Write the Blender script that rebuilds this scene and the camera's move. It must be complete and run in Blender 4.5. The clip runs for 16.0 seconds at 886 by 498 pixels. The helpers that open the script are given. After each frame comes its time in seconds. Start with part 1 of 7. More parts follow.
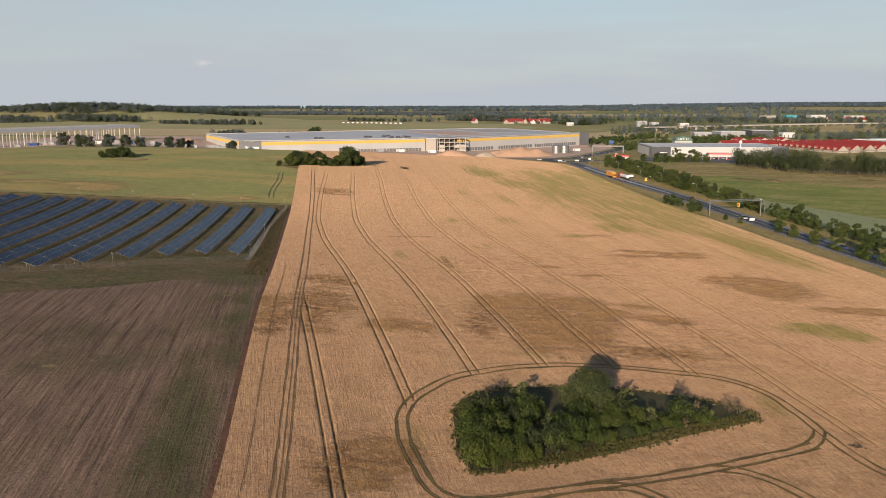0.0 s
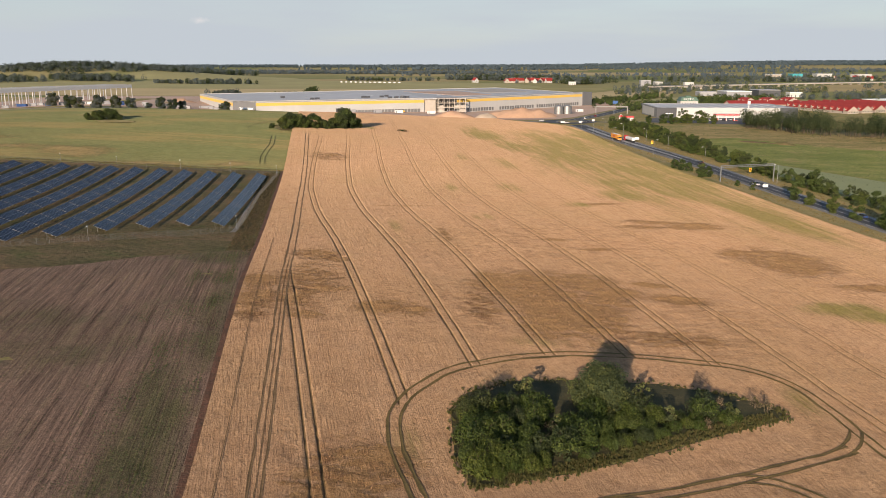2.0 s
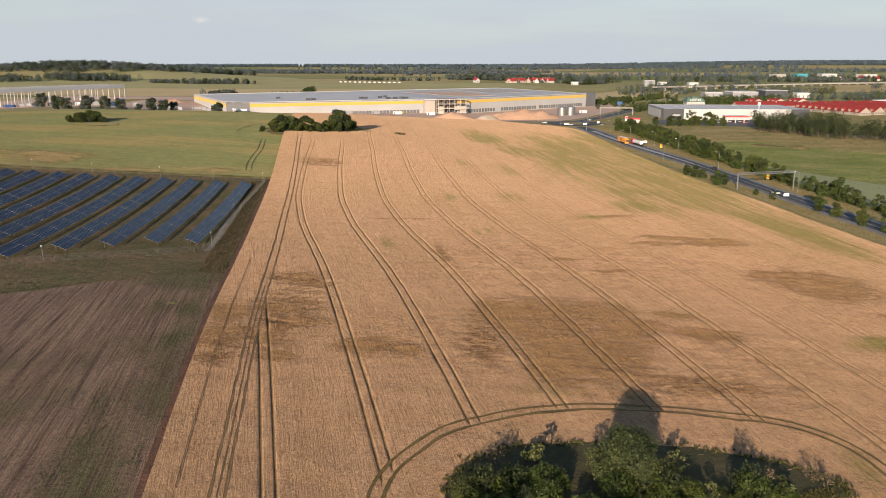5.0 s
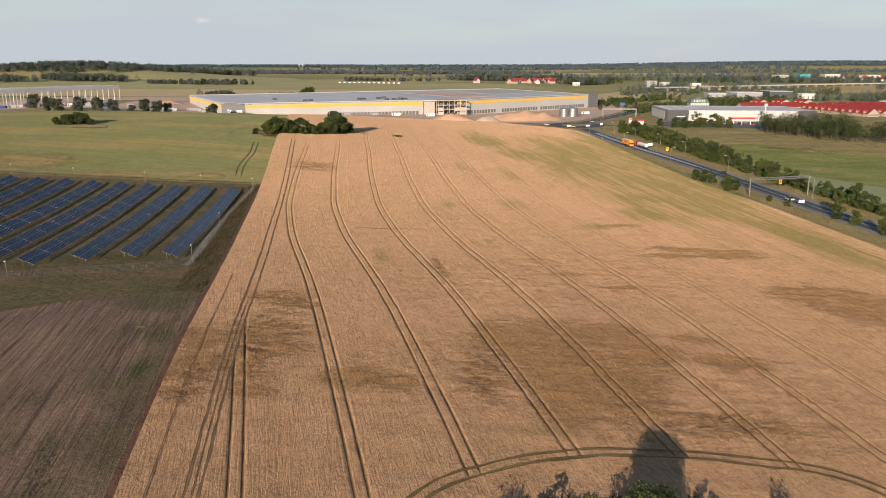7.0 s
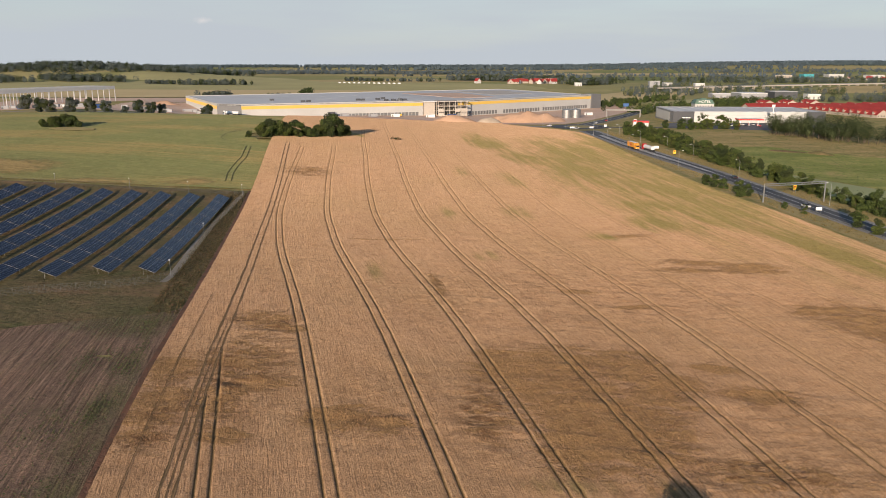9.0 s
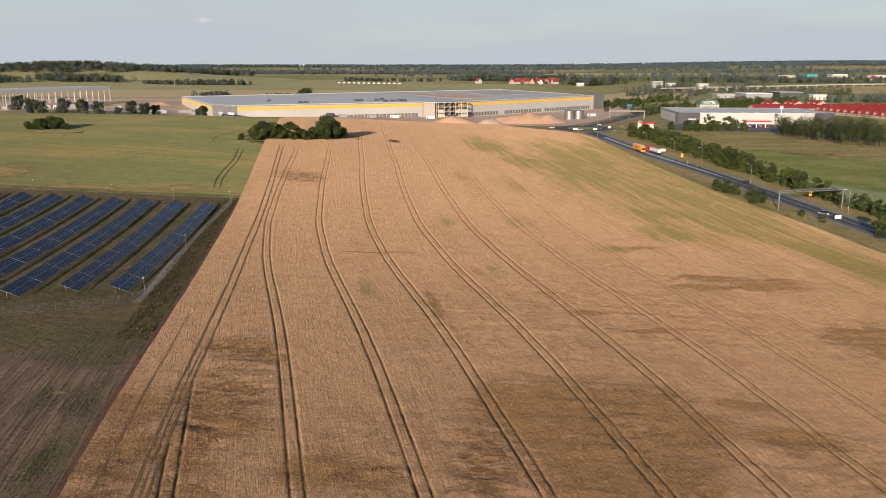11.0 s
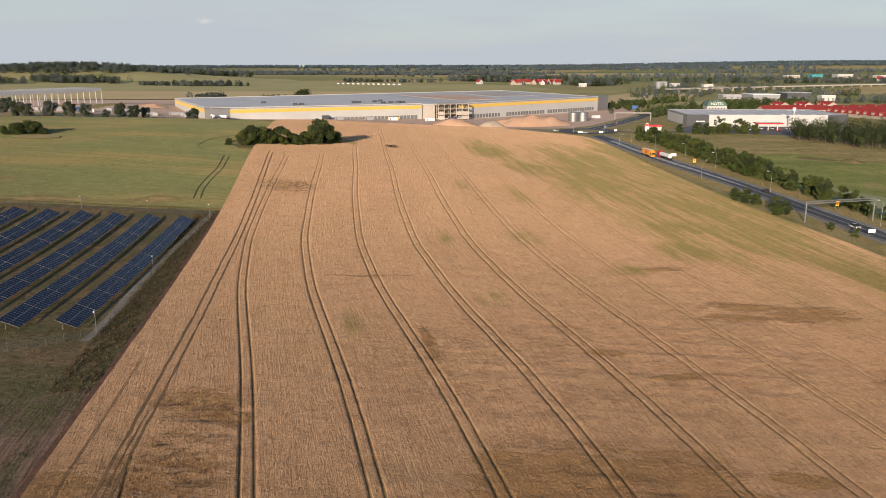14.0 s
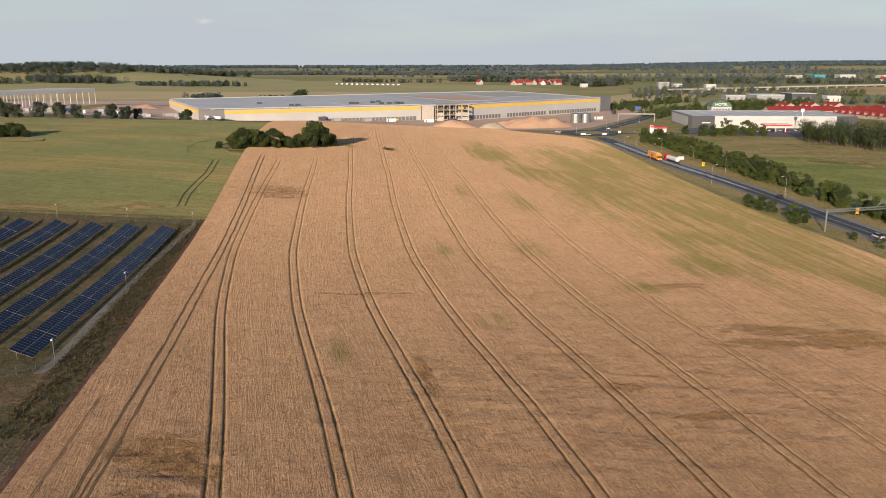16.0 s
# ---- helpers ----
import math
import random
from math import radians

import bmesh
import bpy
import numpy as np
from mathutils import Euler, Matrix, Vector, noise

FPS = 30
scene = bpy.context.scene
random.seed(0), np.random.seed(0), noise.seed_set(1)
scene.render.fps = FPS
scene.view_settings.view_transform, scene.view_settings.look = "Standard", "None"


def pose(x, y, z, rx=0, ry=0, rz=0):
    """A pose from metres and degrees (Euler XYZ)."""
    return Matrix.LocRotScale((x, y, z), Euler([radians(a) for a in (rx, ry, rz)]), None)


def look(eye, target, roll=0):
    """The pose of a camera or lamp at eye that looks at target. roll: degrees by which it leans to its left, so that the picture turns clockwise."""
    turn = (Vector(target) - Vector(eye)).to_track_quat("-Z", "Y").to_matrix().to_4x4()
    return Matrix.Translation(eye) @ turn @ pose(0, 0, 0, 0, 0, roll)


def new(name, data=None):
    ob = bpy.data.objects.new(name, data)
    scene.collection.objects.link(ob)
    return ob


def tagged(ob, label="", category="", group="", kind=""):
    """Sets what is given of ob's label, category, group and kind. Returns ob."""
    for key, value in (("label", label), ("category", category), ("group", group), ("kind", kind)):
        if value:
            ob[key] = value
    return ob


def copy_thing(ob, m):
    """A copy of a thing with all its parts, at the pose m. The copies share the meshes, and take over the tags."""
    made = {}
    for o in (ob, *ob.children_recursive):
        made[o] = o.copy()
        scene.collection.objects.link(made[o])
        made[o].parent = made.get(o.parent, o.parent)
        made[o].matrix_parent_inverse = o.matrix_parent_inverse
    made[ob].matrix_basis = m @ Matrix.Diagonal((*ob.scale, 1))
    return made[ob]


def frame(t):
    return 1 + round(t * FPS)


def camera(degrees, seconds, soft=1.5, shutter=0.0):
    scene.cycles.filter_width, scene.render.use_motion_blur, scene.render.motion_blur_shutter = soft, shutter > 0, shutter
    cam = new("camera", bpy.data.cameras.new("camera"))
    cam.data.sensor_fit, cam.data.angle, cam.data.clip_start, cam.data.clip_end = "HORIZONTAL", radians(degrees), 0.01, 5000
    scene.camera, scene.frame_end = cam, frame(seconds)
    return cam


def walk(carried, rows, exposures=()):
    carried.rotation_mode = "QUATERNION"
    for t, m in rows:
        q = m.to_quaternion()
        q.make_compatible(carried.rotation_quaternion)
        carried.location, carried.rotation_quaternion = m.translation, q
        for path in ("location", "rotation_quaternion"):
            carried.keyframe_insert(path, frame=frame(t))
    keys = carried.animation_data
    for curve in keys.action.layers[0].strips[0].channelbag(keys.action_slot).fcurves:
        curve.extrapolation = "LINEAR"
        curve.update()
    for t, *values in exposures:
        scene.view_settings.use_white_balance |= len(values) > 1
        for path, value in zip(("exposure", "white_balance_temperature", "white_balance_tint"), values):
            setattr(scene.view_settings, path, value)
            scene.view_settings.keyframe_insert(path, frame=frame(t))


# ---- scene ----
FOV = 58.84
PATH = [  # seconds, eye, target, roll
    (0, (0.00, 0.00, 51.00), (0.381, 98.332, 32.814), 0.029),
    (0.5, (0.18, 3.82, 51.14), (0.522, 101.670, 30.514), -0.015),
    (1, (0.34, 7.66, 51.32), (0.681, 104.971, 28.290), 0.005),
    (1.5, (0.48, 11.48, 51.49), (0.823, 108.779, 28.398), 0.002),
    (2, (0.61, 15.31, 51.64), (0.973, 112.592, 28.498), -0.001),
    (2.5, (0.77, 19.15, 51.75), (1.111, 116.422, 28.568), -0.006),
    (3, (0.95, 23.03, 51.83), (1.307, 120.301, 28.643), -0.003),
    (3.5, (1.16, 26.91, 51.87), (1.478, 124.177, 28.653), -0.001),
    (4, (1.38, 30.77, 51.87), (1.669, 128.040, 28.668), 0.017),
    (6.5, (2.44, 49.73, 51.76), (2.648, 147.009, 28.576), 0.037),
    (7, (2.60, 53.52, 51.76), (2.789, 150.802, 28.615), 0.037),
    (7.5, (2.76, 57.27, 51.77), (2.899, 154.549, 28.617), 0.034),
    (8, (2.92, 61.00, 51.80), (3.050, 158.288, 28.660), 0.045),
    (8.5, (3.11, 64.71, 51.83), (3.201, 161.991, 28.668), 0.029),
    (9, (3.30, 68.45, 51.87), (3.358, 165.735, 28.726), 0.020),
    (11.5, (4.16, 87.36, 52.07), (4.087, 184.638, 28.910), 0.018),
    (12, (4.31, 91.17, 52.11), (4.224, 188.453, 28.961), -0.000),
    (12.5, (4.44, 95.00, 52.12), (4.335, 192.277, 28.956), -0.007),
    (13, (4.59, 98.87, 52.12), (4.439, 196.161, 28.997), -0.023),
    (13.5, (4.73, 102.75, 52.10), (4.556, 200.047, 28.990), -0.035),
    (14, (4.85, 106.65, 52.08), (4.661, 203.942, 28.974), -0.048),
    (14.5, (4.93, 110.53, 52.06), (4.734, 207.823, 28.945), -0.045),
    (15, (5.00, 114.39, 52.02), (4.818, 211.691, 28.930), -0.036),
    (15.5, (5.07, 118.23, 51.99), (4.890, 215.530, 28.895), -0.038),
    (16, (5.15, 122.11, 52.00), (4.988, 219.411, 28.904), -0.038),
]

# ---- camera and its way ----
cam = camera(FOV, 16.0, soft=0.75)
walk(cam, [(t, look(eye, target, roll)) for t, eye, target, roll in PATH],
     exposures=[(0.0, 0.15), (0.6, 0.13), (1.0, 0.17), (2.0, 0.31), (3.0, 0.35), (6.5, 0.32), (8.5, 0.25), (16.0, 0.22)])

# ---- world, sun, exposure ----
SUN_AZ = 17.3      # degrees from +y towards +x, the way the shadows fall
SUN_EL = 12.5
CLOUD = (-0.281, 0.9585, 0.0475)   # the way to the one small cloud
world = bpy.data.worlds.new("world")
scene.world = world
world.use_nodes = True
wn, wl = world.node_tree.nodes, world.node_tree.links
sky = wn.new("ShaderNodeTexSky")
sky.sky_type = "NISHITA"
sky.sun_disc = False
sky.sun_elevation = radians(SUN_EL)
sky.sun_rotation = radians(180 + SUN_AZ)
sky.air_density, sky.dust_density, sky.ozone_density = 1.0, 0.4, 2.2
sky.altitude = 120
wc = wn.new("ShaderNodeTexCoord")
wm = wn.new("ShaderNodeMapping")
wm.inputs["Scale"].default_value = (1.8, 1.8, 14.0)
wl.new(wc.outputs["Generated"], wm.inputs["Vector"])
wz = wn.new("ShaderNodeTexNoise")
wz.inputs["Scale"].default_value, wz.inputs["Detail"].default_value, wz.inputs["Roughness"].default_value = 1.5, 5, 0.55
wl.new(wm.outputs["Vector"], wz.inputs["Vector"])
wr = wn.new("ShaderNodeMapRange")
wr.inputs["From Min"].default_value, wr.inputs["From Max"].default_value = 0.36, 0.66
wr.inputs["To Min"].default_value, wr.inputs["To Max"].default_value = -0.12, 0.10
wl.new(wz.outputs["Fac"], wr.inputs["Value"])
wx = wn.new("ShaderNodeMix")
wx.data_type = "RGBA"
wg = wn.new("ShaderNodeSeparateXYZ")
wl.new(wc.outputs["Generated"], wg.inputs[0])
wh_ = wn.new("ShaderNodeMapRange")   # thin haze, densest near the horizon
wh_.inputs["From Min"].default_value, wh_.inputs["From Max"].default_value = 0.0, 0.36
wh_.inputs["To Min"].default_value, wh_.inputs["To Max"].default_value = 1.05, 0.15
wl.new(wg.outputs["Z"], wh_.inputs["Value"])
wk = wn.new("ShaderNodeMath")
wk.operation = "ADD"
wk.use_clamp = True
wl.new(wr.outputs["Result"], wk.inputs[0])
wl.new(wh_.outputs["Result"], wk.inputs[1])
wl.new(wk.outputs[0], wx.inputs[0])
wl.new(sky.outputs["Color"], wx.inputs[6])
wx.inputs[7].default_value = (4.25, 4.6, 5.0, 1)
# one small white cloud, low over the horizon
wd = wn.new("ShaderNodeVectorMath")
wd.operation = "SUBTRACT"
wd.inputs[1].default_value = CLOUD
wl.new(wc.outputs["Generated"], wd.inputs[0])
wf = wn.new("ShaderNodeVectorMath")
wf.operation = "MULTIPLY"
wf.inputs[1].default_value = (90.0, 90.0, 280.0)
wl.new(wd.outputs[0], wf.inputs[0])
we = wn.new("ShaderNodeVectorMath")
we.operation = "LENGTH"
wl.new(wf.outputs[0], we.inputs[0])
wp = wn.new("ShaderNodeTexNoise")
wp.inputs["Scale"].default_value, wp.inputs["Detail"].default_value = 160.0, 4
wl.new(wc.outputs["Generated"], wp.inputs["Vector"])
wa = wn.new("ShaderNodeMath")
wa.operation = "MULTIPLY_ADD"
wa.inputs[1].default_value = 1.6
wl.new(wp.outputs["Fac"], wa.inputs[0])
wl.new(we.outputs["Value"], wa.inputs[2])
wq = wn.new("ShaderNodeMapRange")
wq.inputs["From Min"].default_value, wq.inputs["From Max"].default_value = 0.8, 1.9
wq.inputs["To Min"].default_value, wq.inputs["To Max"].default_value = 0.55, 0.0
wl.new(wa.outputs[0], wq.inputs["Value"])
wj = wn.new("ShaderNodeMix")
wj.data_type = "RGBA"
wl.new(wq.outputs["Result"], wj.inputs[0])
wl.new(wx.outputs[2], wj.inputs[6])
wj.inputs[7].default_value = (6.4, 6.0, 5.9, 1)
bg = wn["Background"]
bg.inputs["Strength"].default_value = 0.105
wl.new(wj.outputs[2], bg.inputs["Color"])
sun = new("sun", bpy.data.lights.new("sun", "SUN"))
sun.data.energy, sun.data.angle, sun.data.color = 5.6, radians(0.6), (1.0, 0.79, 0.60)
ra, re = radians(SUN_AZ), radians(SUN_EL)
sun.matrix_world = look((0, 0, 0), (math.sin(ra) * math.cos(re), math.cos(ra) * math.cos(re), -math.sin(re)))
scene.view_settings.exposure = 0.3

# ---- materials ----
def tree_of(name):
    m = bpy.data.materials.new(name)
    m.use_nodes = True
    return m, m.node_tree.nodes, m.node_tree.links


def noise_node(n, l, scale, detail=4, rough=0.6, vec=None, distort=0.0):
    t = n.new("ShaderNodeTexNoise")
    t.inputs["Scale"].default_value, t.inputs["Detail"].default_value = scale, detail
    t.inputs["Roughness"].default_value, t.inputs["Distortion"].default_value = rough, distort
    if vec is not None:
        l.new(vec, t.inputs["Vector"])
    return t.outputs["Fac"]


def ramp(n, l, fac, stops):
    r = n.new("ShaderNodeValToRGB")
    e = r.color_ramp.elements
    e[0].position, e[0].color = stops[0][0], (*stops[0][1], 1)
    e[1].position, e[1].color = stops[-1][0], (*stops[-1][1], 1)
    for p, c in stops[1:-1]:
        e.new(p).color = (*c, 1)
    l.new(fac, r.inputs["Fac"])
    return r.outputs["Color"]


def mixed(n, l, fac, a, b, mode="MIX"):
    m = n.new("ShaderNodeMix")
    m.data_type, m.blend_type = "RGBA", mode
    for v, k in ((fac, 0), (a, 6), (b, 7)):
        if hasattr(v, "is_output"):
            l.new(v, m.inputs[k])
        elif k == 0:
            m.inputs[k].default_value = v
        else:
            m.inputs[k].default_value = (*v, 1)
    return m.outputs[2]


def maths(n, l, op, a, b=0.0):
    m = n.new("ShaderNodeMath")
    m.operation = op
    for k, v in enumerate((a, b)):
        if hasattr(v, "is_output"):
            l.new(v, m.inputs[k])
        else:
            m.inputs[k].default_value = v
    return m.outputs[0]


def span(n, l, v, a, b, c=0.0, d=1.0):
    m = n.new("ShaderNodeMapRange")
    l.new(v, m.inputs["Value"])
    for k, x in zip(("From Min", "From Max", "To Min", "To Max"), (a, b, c, d)):
        m.inputs[k].default_value = x
    return m.outputs["Result"]


def bumped(n, l, height, strength, distance):
    b = n.new("ShaderNodeBump")
    b.inputs["Strength"].default_value, b.inputs["Distance"].default_value = strength, distance
    l.new(height, b.inputs["Height"])
    l.new(b.outputs["Normal"], n["Principled BSDF"].inputs["Normal"])


def coords(n, kind="Object"):
    return n.new("ShaderNodeTexCoord").outputs[kind]


def surface(name, lo, hi, rough=0.8, scale=0.6, fine=6.0, bump=0.25, dist=0.03, metal=0.0, vary=0.12, kind="Object", spec=0.3):
    """A worn surface: two scales of noise between two colours, relief, and a little change from object to object."""
    m, n, l = tree_of(name)
    b = n["Principled BSDF"]
    v = coords(n, kind)
    big, small = noise_node(n, l, scale, 4, 0.6, v), noise_node(n, l, fine, 4, 0.65, v)
    f = span(n, l, maths(n, l, "ADD", maths(n, l, "MULTIPLY", big, 0.6), maths(n, l, "MULTIPLY", small, 0.4)), 0.32, 0.68)
    c = mixed(n, l, f, lo, hi)
    if vary:
        o = n.new("ShaderNodeObjectInfo").outputs["Random"]
        c = mixed(n, l, 1.0, c, ramp(n, l, o, [(0, (1 - vary,) * 3), (1, (1 + vary * 0.4,) * 3)]), "MULTIPLY")
    l.new(c, b.inputs["Base Color"])
    l.new(span(n, l, small, 0.3, 0.7, max(rough - 0.1, 0.02), min(rough + 0.1, 1)), b.inputs["Roughness"])
    b.inputs["Metallic"].default_value = metal
    b.inputs["Specular IOR Level"].default_value = spec
    if bump:
        bumped(n, l, small, bump, dist)
    return m


def leaf_material(name, dark, light, trans=0.25, yellow=None):
    m, n, l = tree_of(name)
    b = n["Principled BSDF"]
    isl = n.new("ShaderNodeNewGeometry").outputs["Random Per Island"]
    o = n.new("ShaderNodeObjectInfo").outputs["Random"]
    c = ramp(n, l, isl, [(0, dark), (0.75, light), (1, yellow or light)])
    c = mixed(n, l, 1.0, c, ramp(n, l, o, [(0, (0.72, 0.78, 0.7)), (0.5, (1, 1, 1)), (1, (1.25, 1.12, 0.95))]), "MULTIPLY")
    l.new(c, b.inputs["Base Color"])
    b.inputs["Roughness"].default_value = 0.6
    b.inputs["Specular IOR Level"].default_value = 0.25
    t = n.new("ShaderNodeBsdfTranslucent")
    l.new(c, t.inputs["Color"])
    x = n.new("ShaderNodeMixShader")
    x.inputs[0].default_value = trans
    l.new(b.outputs[0], x.inputs[1])
    l.new(t.outputs[0], x.inputs[2])
    l.new(x.outputs[0], n["Material Output"].inputs["Surface"])
    return m


# ---- the lie of the land ----
HILLS = [  # heights of soft hills, on a grid of 120 m
    [0.3, 2.4, 0.9, -8.4, -5.4, -0.7], [0.8, 3.1, 1.8, 3.2, -5.0, -2.2], [1.3, 3.0, -4.2, 0.2, -1.3, -4.0],
    [3.2, 3.1, 3.1, 0.4, 0.3, -4.3], [7.4, 4.1, 5.9, -3.2, -0.5, -1.5], [5.5, 3.3, 4.3, -1.5, 1.6, -0.5],
    [0.9, -0.9, 1.2, -2.0, 0.1, -0.2], [11.4, -5.1, 2.0, -0.5, -0.4, -2.4]]


def land(x, y):
    """The height of the ground."""
    x, y = np.asarray(x, float), np.asarray(y, float)
    z = np.full(np.broadcast(x, y).shape, 2.0)
    for j, row in enumerate(HILLS):
        for i, w in enumerate(row):
            z = z + w * np.exp(-((x + 330 - 120 * i) ** 2 + (y - 60 - 120 * j) ** 2) / 18050.0)
    t = np.clip((np.hypot(x, y) - 1600) / 3300, 0, 1)
    z = z + 16 * t * t * (3 - 2 * t)
    t = np.clip((np.hypot(x, y) - 1180) / 560, 0, 1)
    z = z + 8.5 * t * t * (3 - 2 * t)
    # far rises: a wooded hill and a long ridge
    z = z + 30 * np.exp(-((x + 860) / 330) ** 2 - ((y - 1960) / 200) ** 2)
    return z + 22 * np.exp(-((x - 1900) / 1300) ** 2 - ((y - 3800) / 380) ** 2)


def lz(x, y):
    """The height of the ground at one point."""
    x, y, z = float(x), float(y), 2.0
    for j, row in enumerate(HILLS):
        dy = (y - 60 - 120 * j) ** 2
        if dy < 250000:
            for i, w in enumerate(row):
                z += w * math.exp(-((x + 330 - 120 * i) ** 2 + dy) / 18050.0)
    t = min(max((math.hypot(x, y) - 1600) / 3300, 0), 1)
    z += 16 * t * t * (3 - 2 * t)
    t = min(max((math.hypot(x, y) - 1180) / 560, 0), 1)
    z += 8.5 * t * t * (3 - 2 * t)
    z += 30 * math.exp(-((x + 860) / 330) ** 2 - ((y - 1960) / 200) ** 2)
    return z + 22 * math.exp(-((x - 1900) / 1300) ** 2 - ((y - 3800) / 380) ** 2)


def curve_x(points):
    """A smooth line x(y) through (y, x) pairs."""
    ys, xs = np.array([p[0] for p in points], float), np.array([p[1] for p in points], float)
    fine = np.arange(ys[0] - 40, ys[-1] + 40, 4.0)
    raw = np.interp(fine, ys, xs)
    raw[fine < ys[0]] = xs[0] + (fine[fine < ys[0]] - ys[0]) * (xs[1] - xs[0]) / (ys[1] - ys[0])
    raw[fine > ys[-1]] = xs[-1] + (fine[fine > ys[-1]] - ys[-1]) * (xs[-1] - xs[-2]) / (ys[-1] - ys[-2])
    k = np.hanning(13)
    k /= k.sum()
    smooth = np.convolve(np.pad(raw, 6, mode="edge"), k, "valid")
    return lambda y: np.interp(y, fine, smooth)


tram = curve_x([(60, 58), (110, 47), (160, 36), (199, 26.4), (226, 19.8), (277, 6.6), (325, -3.5), (413, -14.4), (535, -27.9), (609, -35.2), (760, -50)])
field_left = curve_x([(40, -24), (104, -31.3), (144, -37.6), (190, -44.6), (220, -48.3), (250, -52.5), (287, -58), (341, -65.5), (389, -72.5), (471, -85), (600, -104), (760, -130)])
field_right = curve_x([(60, 190), (240, 147), (300, 134), (345, 127), (370, 121), (420, 115), (500, 112.5), (575, 110), (625, 108), (660, 103), (690, 80)])
road_mid = curve_x([(120, 190), (220, 170), (281, 158), (324, 151.2), (362, 146), (390, 142), (430, 138.6), (460, 136), (500, 131), (545, 124.8), (600, 119.3), (640, 116), (690, 112)])


# ---- building helpers ----
class Shape:
    """Collects faces of one mesh."""

    def __init__(self):
        self.v, self.f, self.m = [], [], []

    def quad(self, *pts, mat=0):
        k = len(self.v)
        self.v += [tuple(p) for p in pts]
        self.f.append(tuple(range(k, k + len(pts))))
        self.m.append(mat)
        return self

    def box(self, lo, hi, mat=0, turn=None, cut=0.0):
        """A box between two corners, with its upright and upper edges cut off by cut; turn: a matrix."""
        (x0, y0, z0), (x1, y1, z1) = lo, hi
        k, c = len(self.v), cut
        if not c:
            ring = [(x0, y0), (x1, y0), (x1, y1), (x0, y1)]
            pts = [(x, y, z0) for x, y in ring] + [(x, y, z1) for x, y in ring]
            tops = 1
        else:
            ring = [(x0 + c, y0), (x1 - c, y0), (x1, y0 + c), (x1, y1 - c), (x1 - c, y1), (x0 + c, y1), (x0, y1 - c), (x0, y0 + c)]
            inner = [(x0 + c, y0 + c), (x1 - c, y0 + c), (x1 - c, y0 + c), (x1 - c, y1 - c), (x1 - c, y1 - c), (x0 + c, y1 - c), (x0 + c, y1 - c), (x0 + c, y0 + c)]
            pts = [(x, y, z0) for x, y in ring] + [(x, y, z1 - c) for x, y in ring] + [(a * 0.5 + b * 0.5, d * 0.5 + e * 0.5, z1) for (a, d), (b, e) in zip(ring, inner)]
            tops = 2
        if turn is not None:
            pts = [tuple(turn @ Vector(p)) for p in pts]
        self.v += pts
        s = len(ring)
        self.f.append(tuple(k + i for i in reversed(range(s))))
        self.f.append(tuple(k + tops * s + i for i in range(s)))
        for q in range(tops):
            for i in range(s):
                self.f.append((k + q * s + i, k + q * s + (i + 1) % s, k + (q + 1) * s + (i + 1) % s, k + (q + 1) * s + i))
        self.m += [mat] * (2 + tops * s)
        return self

    def tube(self, a, b, r0, r1=None, sides=8, mat=0, caps=True):
        r1 = r0 if r1 is None else r1
        a, b = Vector(a), Vector(b)
        q = (b - a).to_track_quat("Z", "Y")
        k = len(self.v)
        for p, r in ((a, r0), (b, r1)):
            for i in range(sides):
                w = 2 * math.pi * i / sides
                self.v.append(tuple(p + q @ Vector((r * math.cos(w), r * math.sin(w), 0))))
        for i in range(sides):
            self.f.append((k + i, k + (i + 1) % sides, k + sides + (i + 1) % sides, k + sides + i))
        self.m += [mat] * sides
        if caps:
            self.f += [tuple(k + i for i in reversed(range(sides))), tuple(k + sides + i for i in range(sides))]
            self.m += [mat] * 2
        return self

    def mesh(self, name, mats, smooth=False):
        me = bpy.data.meshes.new(name)
        me.from_pydata(self.v, [], self.f)
        for x in mats if isinstance(mats, (list, tuple)) else [mats]:
            me.materials.append(x)
        me.polygons.foreach_set("material_index", self.m)
        me.polygons.foreach_set("use_smooth", [smooth] * len(self.f))
        me.update()
        return me

    def put(self, name, mats, parent=None, label="", at=None, smooth=False):
        ob = new(name, self.mesh(name, mats, smooth))
        if parent is not None:
            ob.parent = parent
        if at is not None:
            ob.matrix_local = at
        if label:
            ob["label"] = label
        return ob


def part(name, mesh, parent, label="", at=None):
    """One mesh object under a thing or a part."""
    ob = new(name, mesh)
    ob.parent = parent
    if at is not None:
        ob.matrix_local = at
    if label:
        ob["label"] = label
    return ob


def thing(name, label, category, at, group="", kind=""):
    ob = new(name)
    ob.empty_display_size = 0.5
    ob.matrix_world = at
    return tagged(ob, label, category, group, kind)


